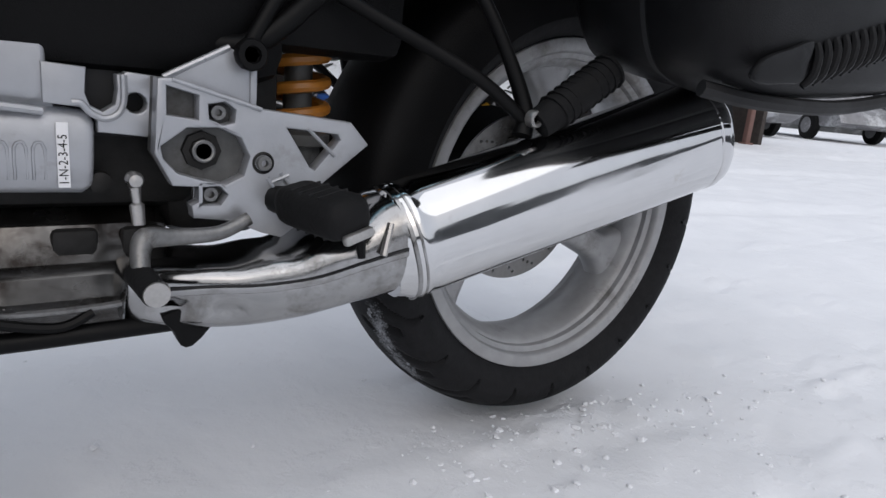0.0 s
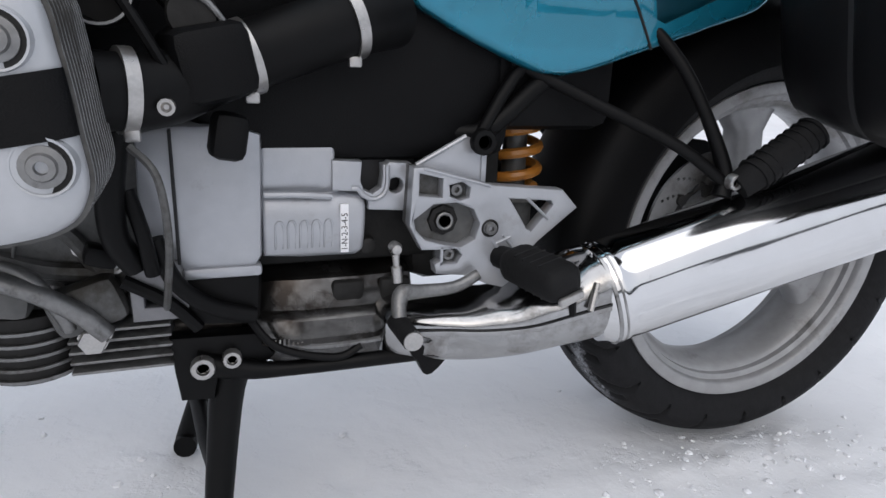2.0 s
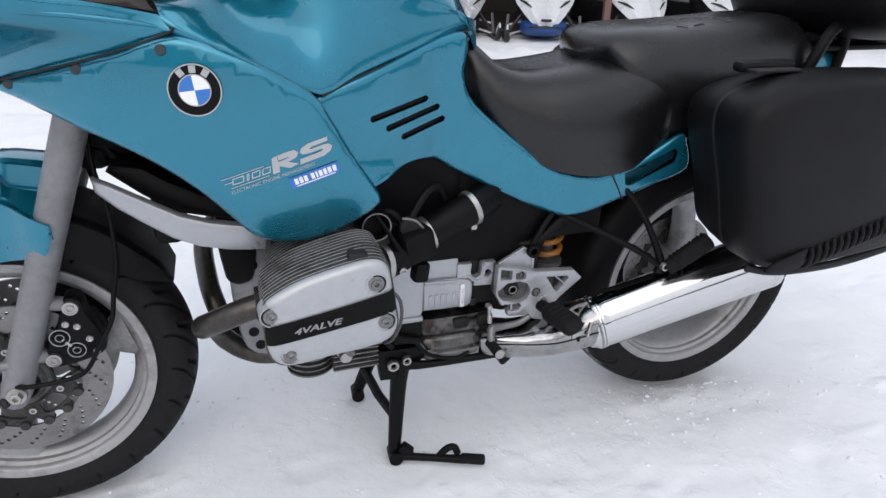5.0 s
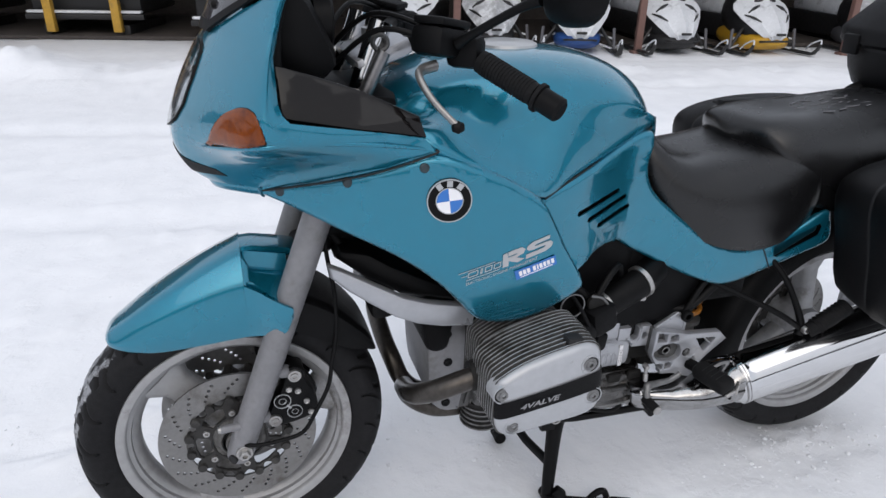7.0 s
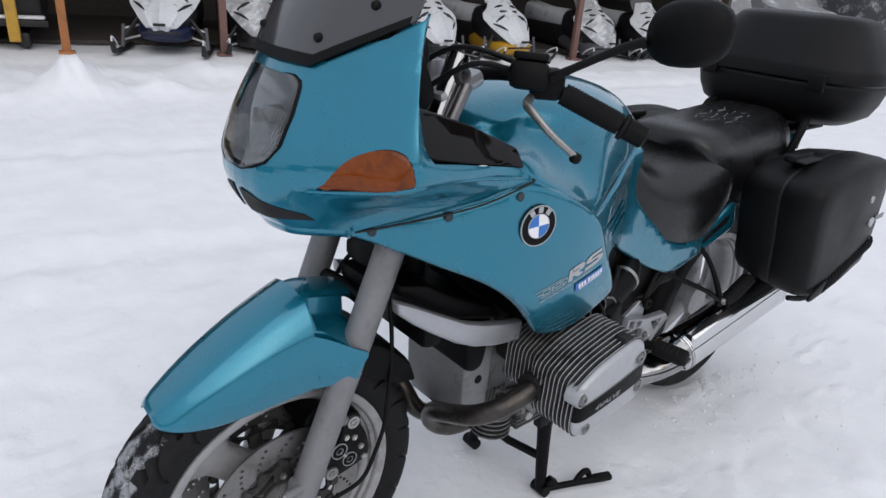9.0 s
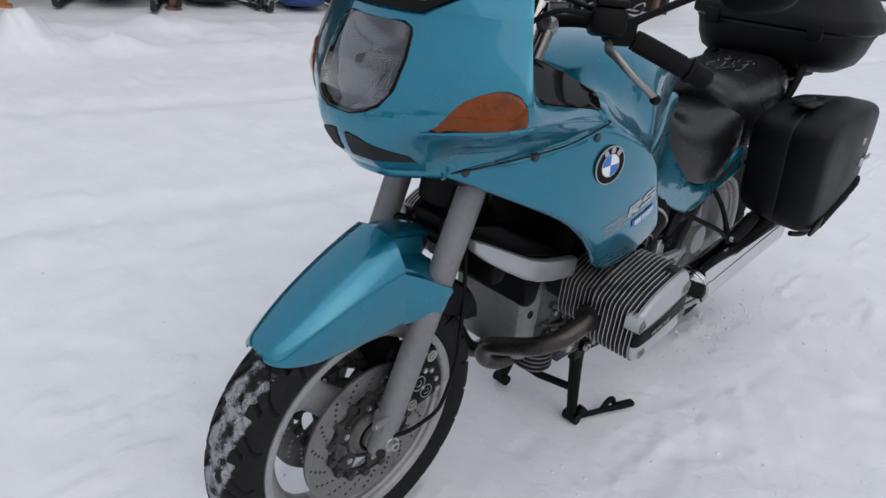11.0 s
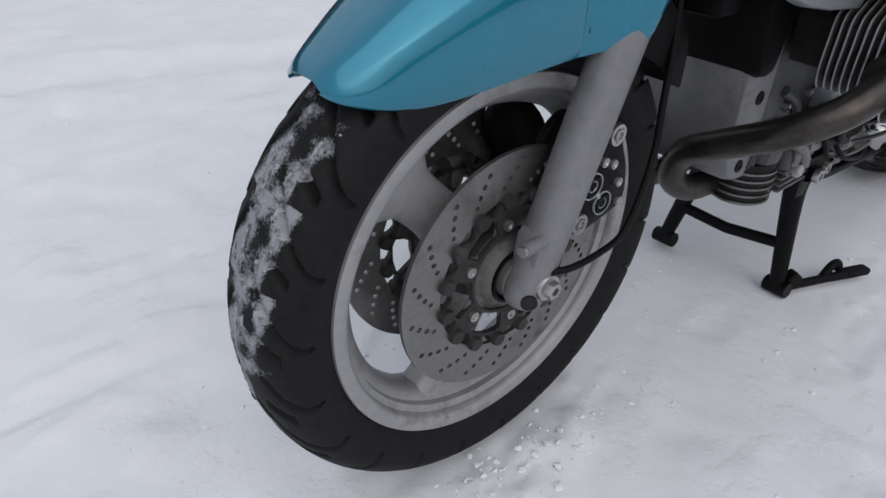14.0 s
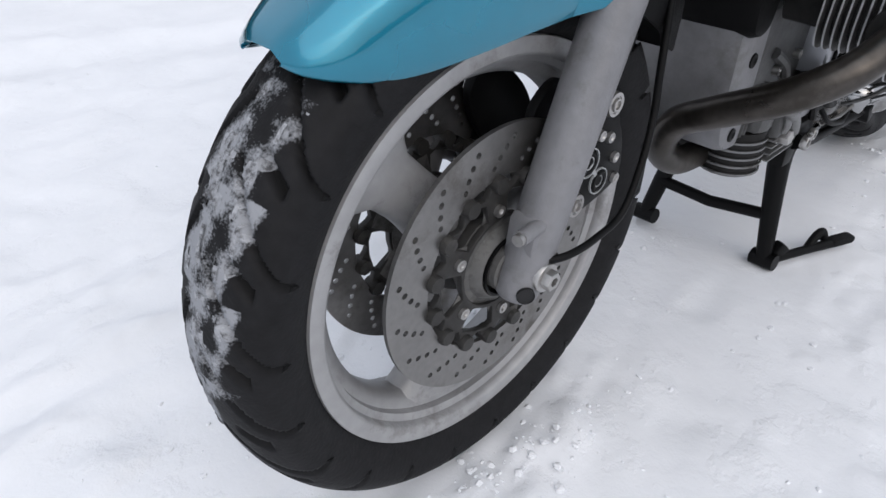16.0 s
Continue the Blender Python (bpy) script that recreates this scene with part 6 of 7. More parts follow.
    # pillion footrest, folded up
    hang = P("pillion_hanger", tube([(0.425, side * 0.135, 0.615), (0.462, side * 0.165, 0.565), (0.490, side * 0.185, 0.510), (0.512, side * 0.200, 0.452), (0.508, side * 0.205, 0.425)], [0.0068, 0.0068, 0.007, 0.009, 0.011], 12, 5), BLACK, "black pillion footrest hanger")
    P("pillion_stay", tube([(0.285, side * 0.12, 0.560), (0.37, side * 0.15, 0.520), (0.455, side * 0.19, 0.478), (0.51, side * 0.205, 0.440)], 0.0068, 12, 4), BLACK, parent=hang)
    pp = P("pillion_footrest", tube([(0.520, side * 0.215, 0.438), (0.560, side * 0.225, 0.470), (0.600, side * 0.230, 0.500)], [0.016, 0.019, 0.017], 14, 2), RUBBER, "folded black rubber pillion footrest")
    for k in range(9):
        f = k / 8
        q = Vector((0.535 + 0.06 * f, side * (0.219 + 0.010 * f), 0.450 + 0.046 * f))
        P("peg_rib", tube([q, q + Vector((0.0024, 0, 0.0018))], 0.0205, 12, 1), RUBBER, parent=pp)
    bolt((0.512, side * 0.216, 0.443), 0.009, hang, side)

# shift lever
lev = P("shift_lever", tube([(0.242, -0.158, 0.338), (0.215, -0.160, 0.3265), (0.178, -0.162, 0.3255), (0.156, -0.165, 0.326), (0.150, -0.172, 0.316), (0.149, -0.180, 0.302)], [0.006, 0.0065, 0.0075, 0.0095, 0.008, 0.007], 12, 5), BRUSHED, "grey gear shift lever")
P("shift_rubber", tube([(0.148, -0.172, 0.299), (0.153, -0.212, 0.294)], 0.0108, 16, 1), RUBBER, parent=lev)
P("shift_tip", lathe([(0.001, -0.2155), (0.0098, -0.215), (0.0108, -0.211)], (0.1535, 0, 0.294), 18), BOLT, parent=lev)
P("shift_rod", tube([(0.152, -0.158, 0.336), (0.151, -0.156, 0.352), (0.151, -0.156, 0.354), (0.150, -0.155, 0.366)], [0.0052, 0.0058, 0.0035, 0.0045], 10, 1), BOLT, parent=lev)
P("rod_ball", lathe([(0.002, -0.162), (0.005, -0.161), (0.0072, -0.155), (0.0065, -0.148)], (0.150, 0, 0.372), 14), BOLT, parent=lev)

# exhaust: collector, link pipe and silencer
SECTION = [(0.00, 0.335), (0.05, 0.333), (0.078, 0.322), (0.086, 0.305), (0.089, 0.291), (0.098, 0.287), (0.102, 0.283), (0.106, 0.264), (0.113, 0.260), (0.114, 0.256), (0.107, 0.252), (0.095, 0.232), (0.06, 0.222), (0.00, 0.220)]
rings = []
for x, s in ((-0.005, 0.30), (0.0, 0.62), (0.012, 0.82), (0.035, 0.95), (0.06, 1.0), (0.09, 1.0), (0.12, 1.0), (0.15, 0.98), (0.175, 0.93), (0.19, 0.80), (0.195, 0.5)):
    half = [(x, -0.012 - 1.0 * y * s, 0.278 + (z - 0.278) * min(1, s + 0.08)) for y, z in SECTION]
    rings.append(half + [(x, 0.012 + y * s, 0.278 + (z - 0.278) * min(1, s + 0.08)) for y, z in SECTION[::-1]])
cat = P("collector", loft(rings), SOOTSTEEL, "heat-stained steel exhaust collector box", smooth=30)
for x in (0.112, 0.166):
    # dark blocks drawn in place of pressed recesses
    P("collector_dimple", box((0.036, 0.012, 0.030), (x, -0.0945, 0.306), 0.006, (8, 0, 0)), DARKCAST, "dark block for a pressed recess", parent=cat)
P("collector_flange", tube([(0.03, -0.118, 0.258), (0.08, -0.126, 0.2575), (0.13, -0.127, 0.259), (0.165, -0.127, 0.263)], 0.003, 6, 3), BRUSHED, parent=cat)
m1 = Vector((0.766, -0.228, 0.436))
m0 = Vector((0.400, -0.190, 0.322)) - (m1 - Vector((0.400, -0.190, 0.322))).normalized() * 0.030
axis = (m1 - m0).normalized()
side_v = axis.cross(Vector((0, 0, 1))).normalized()
up_v = side_v.cross(axis)
LINK = [(0.138, -0.088, 0.026, 0.268, 0.012, 0.016), (0.143, -0.090, 0.043, 0.269, 0.022, 0.032), (0.153, -0.095, 0.050, 0.271, 0.026, 0.041), (0.165, -0.100, 0.053, 0.274, 0.026, 0.044), (0.205, -0.120, 0.052, 0.279, 0.023, 0.048), (0.245, -0.138, 0.052, 0.282, 0.026, 0.047), (0.285, -0.157, 0.053, 0.291, 0.033, 0.046), (0.320, -0.172, 0.053, 0.305, 0.040, 0.048), (0.345, -0.180, 0.052, 0.3135, 0.047, 0.050), (0.362, -0.185, 0.050, 0.318, 0.050, 0.050)]
rings, lip = [], []
for x, cy, hw, zs, up, dn in columns(LINK, 5):
    ring = []
    for k in range(36):
        a = 2 * math.pi * k / 36
        c2, s2 = math.cos(a), math.sin(a)
        dent = 1 - 0.10 * math.exp(-(((x - 0.225) / 0.016) ** 2)) - 0.14 * math.exp(-(((x - 0.272) / 0.014) ** 2)) - 0.10 * math.exp(-(((x - 0.318) / 0.012) ** 2))
        y, z = cy + hw * math.copysign(abs(c2) ** 0.85, c2), zs + (up * dent if s2 > 0 else dn) * math.copysign(abs(s2) ** (0.6 if s2 > 0 else 0.9), s2)
        if c2 < 0:
            y += 0.014 * math.exp(-(((x - 0.178) / 0.018) ** 2 + ((z - 0.258) / 0.010) ** 2)) + 0.008 * math.exp(-(((x - 0.222) / 0.014) ** 2 + ((z - 0.258) / 0.008) ** 2)) - 0.008 * math.exp(-(((x - 0.20) / 0.008) ** 2 + ((z - 0.250) / 0.012) ** 2))
        ring.append((x, y, z))
    rings.append(ring)
    lip.append((x, cy - hw - 0.0006, zs))
link = P("link_pipe", loft(rings), POLISHED, "dulled polished link pipe")
P("link_flange", tube(lip[12:], 0.0036, 8, 1, flat=0.6), POLISHED, parent=link)
P("link_gap", tube([(x, y - 0.0008, z + 0.0034) for x, y, z in lip[12:]], 0.0013, 6, 1), HOLE, parent=link)
P("pipe_clamp", tube([(0.335, -0.238, 0.318), (0.345, -0.230, 0.345)], 0.0035, 8, 1), BOLT)


def silencer_ring(f, s, n=64):
    c = m0 + (m1 - m0) * f
    ring = []
    for k in range(n):
        a = 2 * math.pi * k / n
        ca2, sa2 = math.cos(a), math.sin(a)
        crease = 0.0016 * math.exp(-(((sa2 - 0.24 * (1 - f)) / 0.035) ** 2)) * (0.06 < f < 0.95)
        grow = 0.925 + 0.105 * min(max(f, 0), 1)
        ring.append(c + (s - crease / 0.056) * grow * (0.056 * math.copysign(abs(ca2) ** 0.9, ca2) * side_v + 0.062 * math.copysign(abs(sa2) ** 0.9, sa2) * up_v))
    return ring


sil = P("silencer", loft([silencer_ring(f, s) for f, s in ((-0.03, 0.86), (-0.012, 0.90), (0.0, 0.965), (0.012, 1.0), (0.03, 1.0), (0.034, 1.012), (0.044, 1.012), (0.048, 1.0), (0.08, 1.0), (0.2, 1.0), (0.35, 1.0), (0.5, 1.0), (0.65, 1.0), (0.8, 1.0), (0.94, 1.0), (0.953, 1.0), (0.956, 0.985), (0.960, 0.985), (0.963, 1.006), (0.982, 1.008), (1.0, 0.98), (1.012, 0.93), (1.022, 0.84), (1.030, 0.6), (1.024, 0.5), (1.0, 0.45))]), CHROME, "polished chrome silencer reflecting snow and dark luggage", smooth=30)
P("silencer_band", loft([silencer_ring(f, s) for f, s in ((0.006, 0.985), (0.008, 1.012), (0.016, 1.014), (0.019, 0.985))], caps=False), POLISHED, "crimped steel band", parent=sil)
P("silencer_band", loft([silencer_ring(f, s) for f, s in ((0.026, 0.99), (0.028, 1.014), (0.033, 1.014), (0.035, 0.99))], caps=False), POLISHED, parent=sil)

# side stand, folded back
ss = P("side_stand", tube([(-0.052, -0.108, 0.246), (-0.01, -0.112, 0.236), (0.04, -0.118, 0.232), (0.19, -0.134, 0.240)], [0.014, 0.012, 0.0085, 0.0085], 12, 4), BLACK, "folded black side stand")
P("stand_foot", plate([(0.170, 0.252), (0.200, 0.258), (0.214, 0.250), (0.212, 0.236), (0.196, 0.220), (0.186, 0.222), (0.180, 0.236)], -0.150, -0.125, sub=2, bevel=0.002), BLACK, parent=ss)
P("stand_spring", tube([(0.03 + 0.0012 * k, -0.116 + 0.006 * math.sin(k * 1.6), 0.258 + 0.006 * math.cos(k * 1.6)) for k in range(28)], 0.0012, 6, 1), BOLT, parent=ss)
bolt((-0.044, -0.122, 0.246), 0.0125, ss)
bolt((-0.015, -0.120, 0.252), 0.010, ss)
P("stand_mount", plate([(-0.075, 0.275), (0.01, 0.272), (0.03, 0.245), (0.01, 0.228), (-0.03, 0.224), (-0.035, 0.200), (-0.068, 0.202), (-0.072, 0.235)], -0.108, -0.085, sub=1, bevel=0.003), BLACK, "black stand mounting plate")
P("stand_mount", plate([(-0.075, 0.275), (0.01, 0.272), (0.03, 0.245), (0.01, 0.228), (-0.03, 0.224), (-0.035, 0.200), (-0.068, 0.202), (-0.072, 0.235)], 0.085, 0.108, sub=1, bevel=0.003), BLACK)

# centre stand, down
cs = thing("centre_stand", "", "")
for k in [k for k in cs.keys()]:
    del cs[k]
cs.parent = bike
cs["label"] = "black steel centre stand standing in the snow"
for side, fx, fy, fz in ((-1, -0.045, -0.122, 0.014), (1, -0.082, 0.105, 0.026)):
    part("leg", tube([(-0.015, side * 0.085, 0.225), (-0.025, side * 0.090, 0.18), (fx, fy, fz)], [0.022, 0.0185, 0.0135], 14, 4), BLACK, cs)
    part("foot", tube([(fx, fy - 0.022, fz), (fx + 0.004, fy + 0.022, fz - 0.004)], 0.0155, 12, 1), BLACK, cs)
part("crossbar", tube([(-0.034, -0.108, 0.095), (-0.05, 0.0, 0.085), (-0.062, 0.098, 0.095)], 0.011, 12, 1), BLACK, cs)
part("pedal", tube([(-0.043, -0.130, 0.014), (0.0, -0.150, 0.016), (0.05, -0.172, 0.018), (0.095, -0.192, 0.020)], [0.010, 0.0085, 0.0085, 0.010], 10, 4), BLACK, cs)
part("pedal_bend", tube([(0.045, -0.165, 0.018), (0.062, -0.168, 0.038), (0.078, -0.172, 0.042), (0.085, -0.176, 0.026)], 0.008, 10, 4), BLACK, cs)
part("pedal_pad", box((0.055, 0.024, 0.016), (0.112, -0.198, 0.022), 0.006, (0, 0, -22)), RUBBER, cs)
part("pedal_tab", box((0.030, 0.020, 0.026), (-0.022, -0.136, 0.030), 0.005, (0, 40, -20)), BLACK, cs)

# shock absorber and frame behind
shk = thing("shock_absorber", "", "")
for k in [k for k in shk.keys()]:
    del shk[k]
shk.parent = bike
shk["label"] = "rear shock absorber with orange coil spring"
coil = [(0.335 + 0.030 * math.cos(a) + 0.010 * (0.48 - z) * 2, -0.03 + 0.030 * math.sin(a), z) for a, z in zip(np.linspace(0, 2 * math.pi * 4.5, 90), np.linspace(0.405, 0.53, 90))]
part("coil_spring", tube(coil, 0.0065, 8, 1), SPRING, shk)
part("damper", lathe([(0.018, 0.30), (0.026, 0.31), (0.026, 0.39), (0.036, 0.392), (0.036, 0.403), (0.016, 0.405), (0.014, 0.56)], (0.336, -0.03, 0), 24, axis="z"), CASTING, shk)
part("spring_seat", lathe([(0.016, 0.53), (0.036, 0.532), (0.036, 0.542), (0.02, 0.56)], (0.336, -0.03, 0), 24, axis="z"), BLACK, shk)
abx = P("airbox", box((0.335, 0.235, 0.245), (0.1275, 0, 0.5725), 0.03), PLASTIC, "black plastic air box")
P("airbox_snout", box((0.19, 0.228, 0.204), (0.325, 0, 0.587), 0.02), PLASTIC, parent=abx)
P("battery_cover", box((0.32, 0.26, 0.24), (-0.06, 0, 0.665), 0.03), PLASTIC)
P("frame_rail", tube([(0.15, -0.06, 0.50), (0.247, -0.118, 0.485), (0.33, -0.125, 0.55), (0.50, -0.12, 0.66), (0.85, -0.10, 0.76)], 0.010, 12, 4), BLACK, "black tubular subframe")
P("frame_rail", tube([(0.15, 0.06, 0.50), (0.247, 0.118, 0.485), (0.33, 0.125, 0.55), (0.50, 0.12, 0.66), (0.85, 0.10, 0.76)], 0.010, 12, 4), BLACK)
P("frame_brace", tube([(0.245, -0.128, 0.478), (0.285, -0.125, 0.545), (0.34, -0.12, 0.60)], 0.007, 12, 3), BLACK)
bolt((0.247, -0.140, 0.478), 0.014, bike, mat=BLACK)
P("swingarm", tube([(0.26, 0.06, 0.40), (0.45, 0.11, 0.36), (0.60, 0.125, 0.325), (0.722, 0.125, 0.309)], [0.045, 0.045, 0.05, 0.06], 18, 4), BLACK, "black single-sided swinging arm")
P("final_drive", lathe([(0.01, 0.19), (0.08, 0.185), (0.12, 0.16), (0.135, 0.12), (0.05, 0.105)], REAR, 28), BLACK)
rings = []
for a in np.linspace(20, 192, 40):
    r = 0.345 if a > 60 else 0.36
    low = float(np.interp(a, [60, 92, 180, 192], [0.335, 0.262, 0.262, 0.30]))
    half = [(0.0, r), (0.03, r - 0.002), (0.06, r - 0.008), (0.080, r - 0.016), (0.089, r - 0.028), (0.092, low + 0.03), (0.092, low)]
    rings.append([(REAR.x + q * math.cos(radians(a)), -y, REAR.z + q * math.sin(radians(a))) for y, q in half[::-1]] + [(REAR.x + q * math.cos(radians(a)), y, REAR.z + q * math.sin(radians(a))) for y, q in half[1:]])
b = loft(rings, closed=False, caps=False)
thicken(b, 0.004)
P("rear_mudguard", b, PLASTIC, "black plastic inner rear mudguard")
P("swingarm_pivot", box((0.12, 0.16, 0.20), (0.245, 0, 0.40), 0.03), DARKCAST)

# intake: throttle body, air tube, clamps and hoses
P("intake_tube", tube([(-0.105, -0.225, 0.530), (-0.06, -0.205, 0.530), (-0.02, -0.185, 0.545), (0.02, -0.165, 0.560), (0.10, -0.150, 0.588), (0.15, -0.12, 0.60)], [0.030, 0.029, 0.029, 0.030, 0.031, 0.033], 24, 5), BLACK, "black rubber air tube")
P("throttle_body", box((0.064, 0.07, 0.060), (-0.021, -0.188, 0.552), 0.012, (0, -12, 15)), PLASTIC, "black throttle body cover")
P("injector_plug", box((0.030, 0.03, 0.040), (-0.008, -0.190, 0.492), 0.008, (0, 10, 10)), PLASTIC)
for c2, d2, r in (((-0.082, -0.214, 0.530), (0.99, 0.35, -0.05), 0.033), ((0.010, -0.168, 0.556), (0.95, 0.2, 0.33), 0.033), ((0.103, -0.148, 0.589), (0.92, 0.22, 0.28), 0.0345)):
    dv = Vector(d2).normalized()
    P("hose_clamp", tube([Vector(c2) - dv * 0.0052, Vector(c2) + dv * 0.0052], r, 28, 1), BOLT, "bright steel hose clamp")
    P("clamp_screw", box((0.012, 0.008, 0.010), Vector(c2) + Vector((0.004, -0.012, -r * 0.98)), 0.002), BOLT)
P("breather_hose", tube([(-0.03, -0.20, 0.60), (0.0, -0.19, 0.64), (0.03, -0.17, 0.645), (0.05, -0.15, 0.615)], 0.007, 10, 6), BLACK)
P("fuel_hose", tube([(-0.10, -0.16, 0.60), (-0.06, -0.18, 0.61), (-0.03, -0.19, 0.575)], 0.008, 10, 6), BLACK)
P("throttle_cable", tube([(-0.05, -0.22, 0.545), (-0.08, -0.22, 0.60), (-0.12, -0.19, 0.66)], 0.0045, 8, 6), BLACK)
P("intake_elbow", lathe([(0.001, 0.02), (0.022, 0.018), (0.0235, -0.006), (0.026, -0.006), (0.027, 0.0), (0.027, 0.03)], (-0.094, -0.215, 0.602), 24), BLACK)
P("elbow_rim", lathe([(0.0235, -0.0085), (0.0255, -0.0085), (0.0255, -0.006), (0.0235, -0.006)], (-0.094, -0.215, 0.602), 28, closed=True), BRUSHED)
P("throttle_lever", tube([(-0.045, -0.205, 0.606), (-0.022, -0.207, 0.600), (-0.006, -0.206, 0.582), (0.0, -0.204, 0.566)], 0.0026, 8, 4), BRUSHED)
P("throttle_wheel", lathe([(0.004, -0.205), (0.018, -0.205), (0.020, -0.200), (0.018, -0.195)], (-0.030, 0, 0.588), 20), DARKCAST)
P("clamp_bolt", lathe([(0.002, -0.236), (0.004, -0.239), (0.0065, -0.239), (0.007, -0.20)], (-0.052, 0, 0.520), 12), BOLT)
P("plug_lead", tube([(-0.08, -0.235, 0.49), (-0.062, -0.25, 0.47), (-0.058, -0.24, 0.42), (-0.065, -0.20, 0.36), (-0.07, -0.16, 0.33)], 0.0032, 8, 6), CASTING, "thin grey lead")
P("wiring", tube([(0.0, -0.11, 0.30), (0.03, -0.125, 0.262), (0.09, -0.13, 0.245), (0.12, -0.128, 0.255)], 0.0045, 8, 6), BLACK)
P("lower_bracket", plate([(-0.105, 0.300), (-0.106, 0.358), (-0.096, 0.368), (-0.060, 0.366), (-0.052, 0.345), (-0.045, 0.316), (-0.050, 0.300)], -0.118, -0.098, [[(-0.093, 0.331), (-0.077, 0.331), (-0.077, 0.315), (-0.093, 0.315)]], bevel=0.003), FORK, "grey cast bracket with a square window")
P("black_hose", tube([(-0.096, -0.155, 0.505), (-0.107, -0.158, 0.445), (-0.108, -0.152, 0.398), (-0.094, -0.140, 0.366)], 0.0125, 12, 6), BLACK, "thick black hose behind the cylinder")
P("casting_rib", tube([(-0.235, -0.088, 0.372), (-0.180, -0.092, 0.352), (-0.120, -0.092, 0.345)], 0.009, 8, 4), CASTING)
P("casting_rib", tube([(-0.205, -0.090, 0.420), (-0.160, -0.093, 0.392), (-0.135, -0.093, 0.350)], 0.008, 8, 4), CASTING)
P("cover_pipe", tube([(-0.215, -0.105, 0.362), (-0.185, -0.120, 0.352), (-0.165, -0.122, 0.318), (-0.160, -0.118, 0.300)], 0.007, 10, 5), BRUSHED, "thin oil return pipe")
for x, z in ((-0.118, 0.352), (-0.148, 0.372), (-0.186, 0.392), (-0.122, 0.402), (-0.118, 0.325), (-0.172, 0.331)):
    P("case_screw", lathe([(0.002, -0.094), (0.004, -0.097), (0.0068, -0.097), (0.0075, -0.08)], (x, 0, z), 10), BOLT)
P("plug_cap", box((0.030, 0.026, 0.020), (-0.126, -0.120, 0.372), 0.006, (0, 20, 10)), BLACK)
P("frame_link", tube([(-0.11, -0.12, 0.345), (-0.07, -0.122, 0.320), (-0.045, -0.12, 0.29)], 0.007, 8, 3), BLACK)

# clutter below the cylinder
# plain black block added to fill the dark gap under the starter
P("black_filler", box((0.075, 0.05, 0.06), (-0.020, -0.095, 0.318), 0.01, (0, 4, 0)), BLACK, "black block filling the dark gap below the starter")
P("drain_plug", lathe([(0.001, -0.128), (0.0125, -0.128), (0.0135, -0.126), (0.0135, -0.112), (0.016, -0.112), (0.016, -0.105)], (-0.141, 0, 0.287), 6), BOLT, "hexagon drain plug")
P("casting_lug", box((0.07, 0.03, 0.05), (-0.145, -0.105, 0.318), 0.012, (0, -18, 0)), CASTING)
P("casting_lug", box((0.05, 0.03, 0.04), (-0.215, -0.10, 0.330), 0.012, (0, 10, 0)), CASTING)
P("water_hose", tube([(-0.235, -0.115, 0.36), (-0.19, -0.125, 0.345), (-0.15, -0.125, 0.318), (-0.128, -0.122, 0.292)], 0.0095, 12, 5), BRUSHED, "thin alloy oil line")
P("black_hose", tube([(-0.078, -0.135, 0.39), (-0.062, -0.135, 0.345), (-0.03, -0.130, 0.315), (0.01, -0.125, 0.30)], 0.0085, 10, 6), BLACK)
P("black_hose", tube([(-0.095, -0.15, 0.44), (-0.085, -0.155, 0.40), (-0.08, -0.150, 0.36)], 0.007, 10, 5), BLACK)
for k in range(5):
    P("sump_lobe", lathe([(0.0455, -0.0016), (0.048, -0.0016), (0.048, 0.0016), (0.0455, 0.0016)], (-0.205, -0.066, 0.246 + 0.0125 * k), 28, closed=True, axis="z"), BRUSHED, parent=sump)
P("sump_barrel", lathe([(0.01, 0.24), (0.0445, 0.242), (0.0445, 0.31), (0.01, 0.312)], (-0.205, -0.066, 0), 24, axis="z"), DARKCAST, parent=sump)

# wishbone: two broad arms that run together behind the fork
for side in (-1, 1):
    b = plate([(-0.532, 0.688), (-0.530, 0.664), (-0.500, 0.636), (-0.463, 0.610), (-0.420, 0.582), (-0.380, 0.564), (-0.335, 0.554), (-0.275, 0.548), (-0.270, 0.590), (-0.319, 0.599), (-0.360, 0.607), (-0.404, 0.622), (-0.462, 0.653), (-0.505, 0.676)], side * 0.088, side * 0.114, bevel=0.007)
    for v in b.verts:
        v.co.y += side * float(np.interp(v.co.x, [-0.535, -0.417, -0.30], [-0.005, 0.041, 0.063]))
    for v in b.verts:
        v.co.z += float(np.interp(v.co.x, [-0.535, -0.417, -0.30], [0.0, 0.007, 0.013]))
    P("wishbone", b, ALLOY, "broad silver-grey wishbone arm")
b = plate([(-0.515, 0.686), (-0.505, 0.702), (-0.455, 0.698), (-0.420, 0.678), (-0.300, 0.620), (-0.300, 0.598), (-0.404, 0.618), (-0.462, 0.648)], -0.074, 0.074, sub=1, bevel=0.010)
for v in b.verts:
    v.co.y *= float(np.interp(v.co.x, [-0.52, -0.417, -0.30], [1.0, 1.6, 1.9]))
P("wishbone_cover", b, PLASTIC, "black plastic cover over the wishbone")
P("hose", tube([(-0.50, -0.04, 0.70), (-0.53, -0.02, 0.76), (-0.52, 0.03, 0.82)], 0.009, 10, 5), BLACK)
P("hose", tube([(-0.47, 0.05, 0.66), (-0.50, 0.07, 0.74), (-0.50, 0.05, 0.82)], 0.008, 10, 5), BLACK)
P("front_strut", tube([(-0.42, 0.0, 0.60), (-0.43, 0.0, 0.84)], 0.03, 16, 1), BLACK)
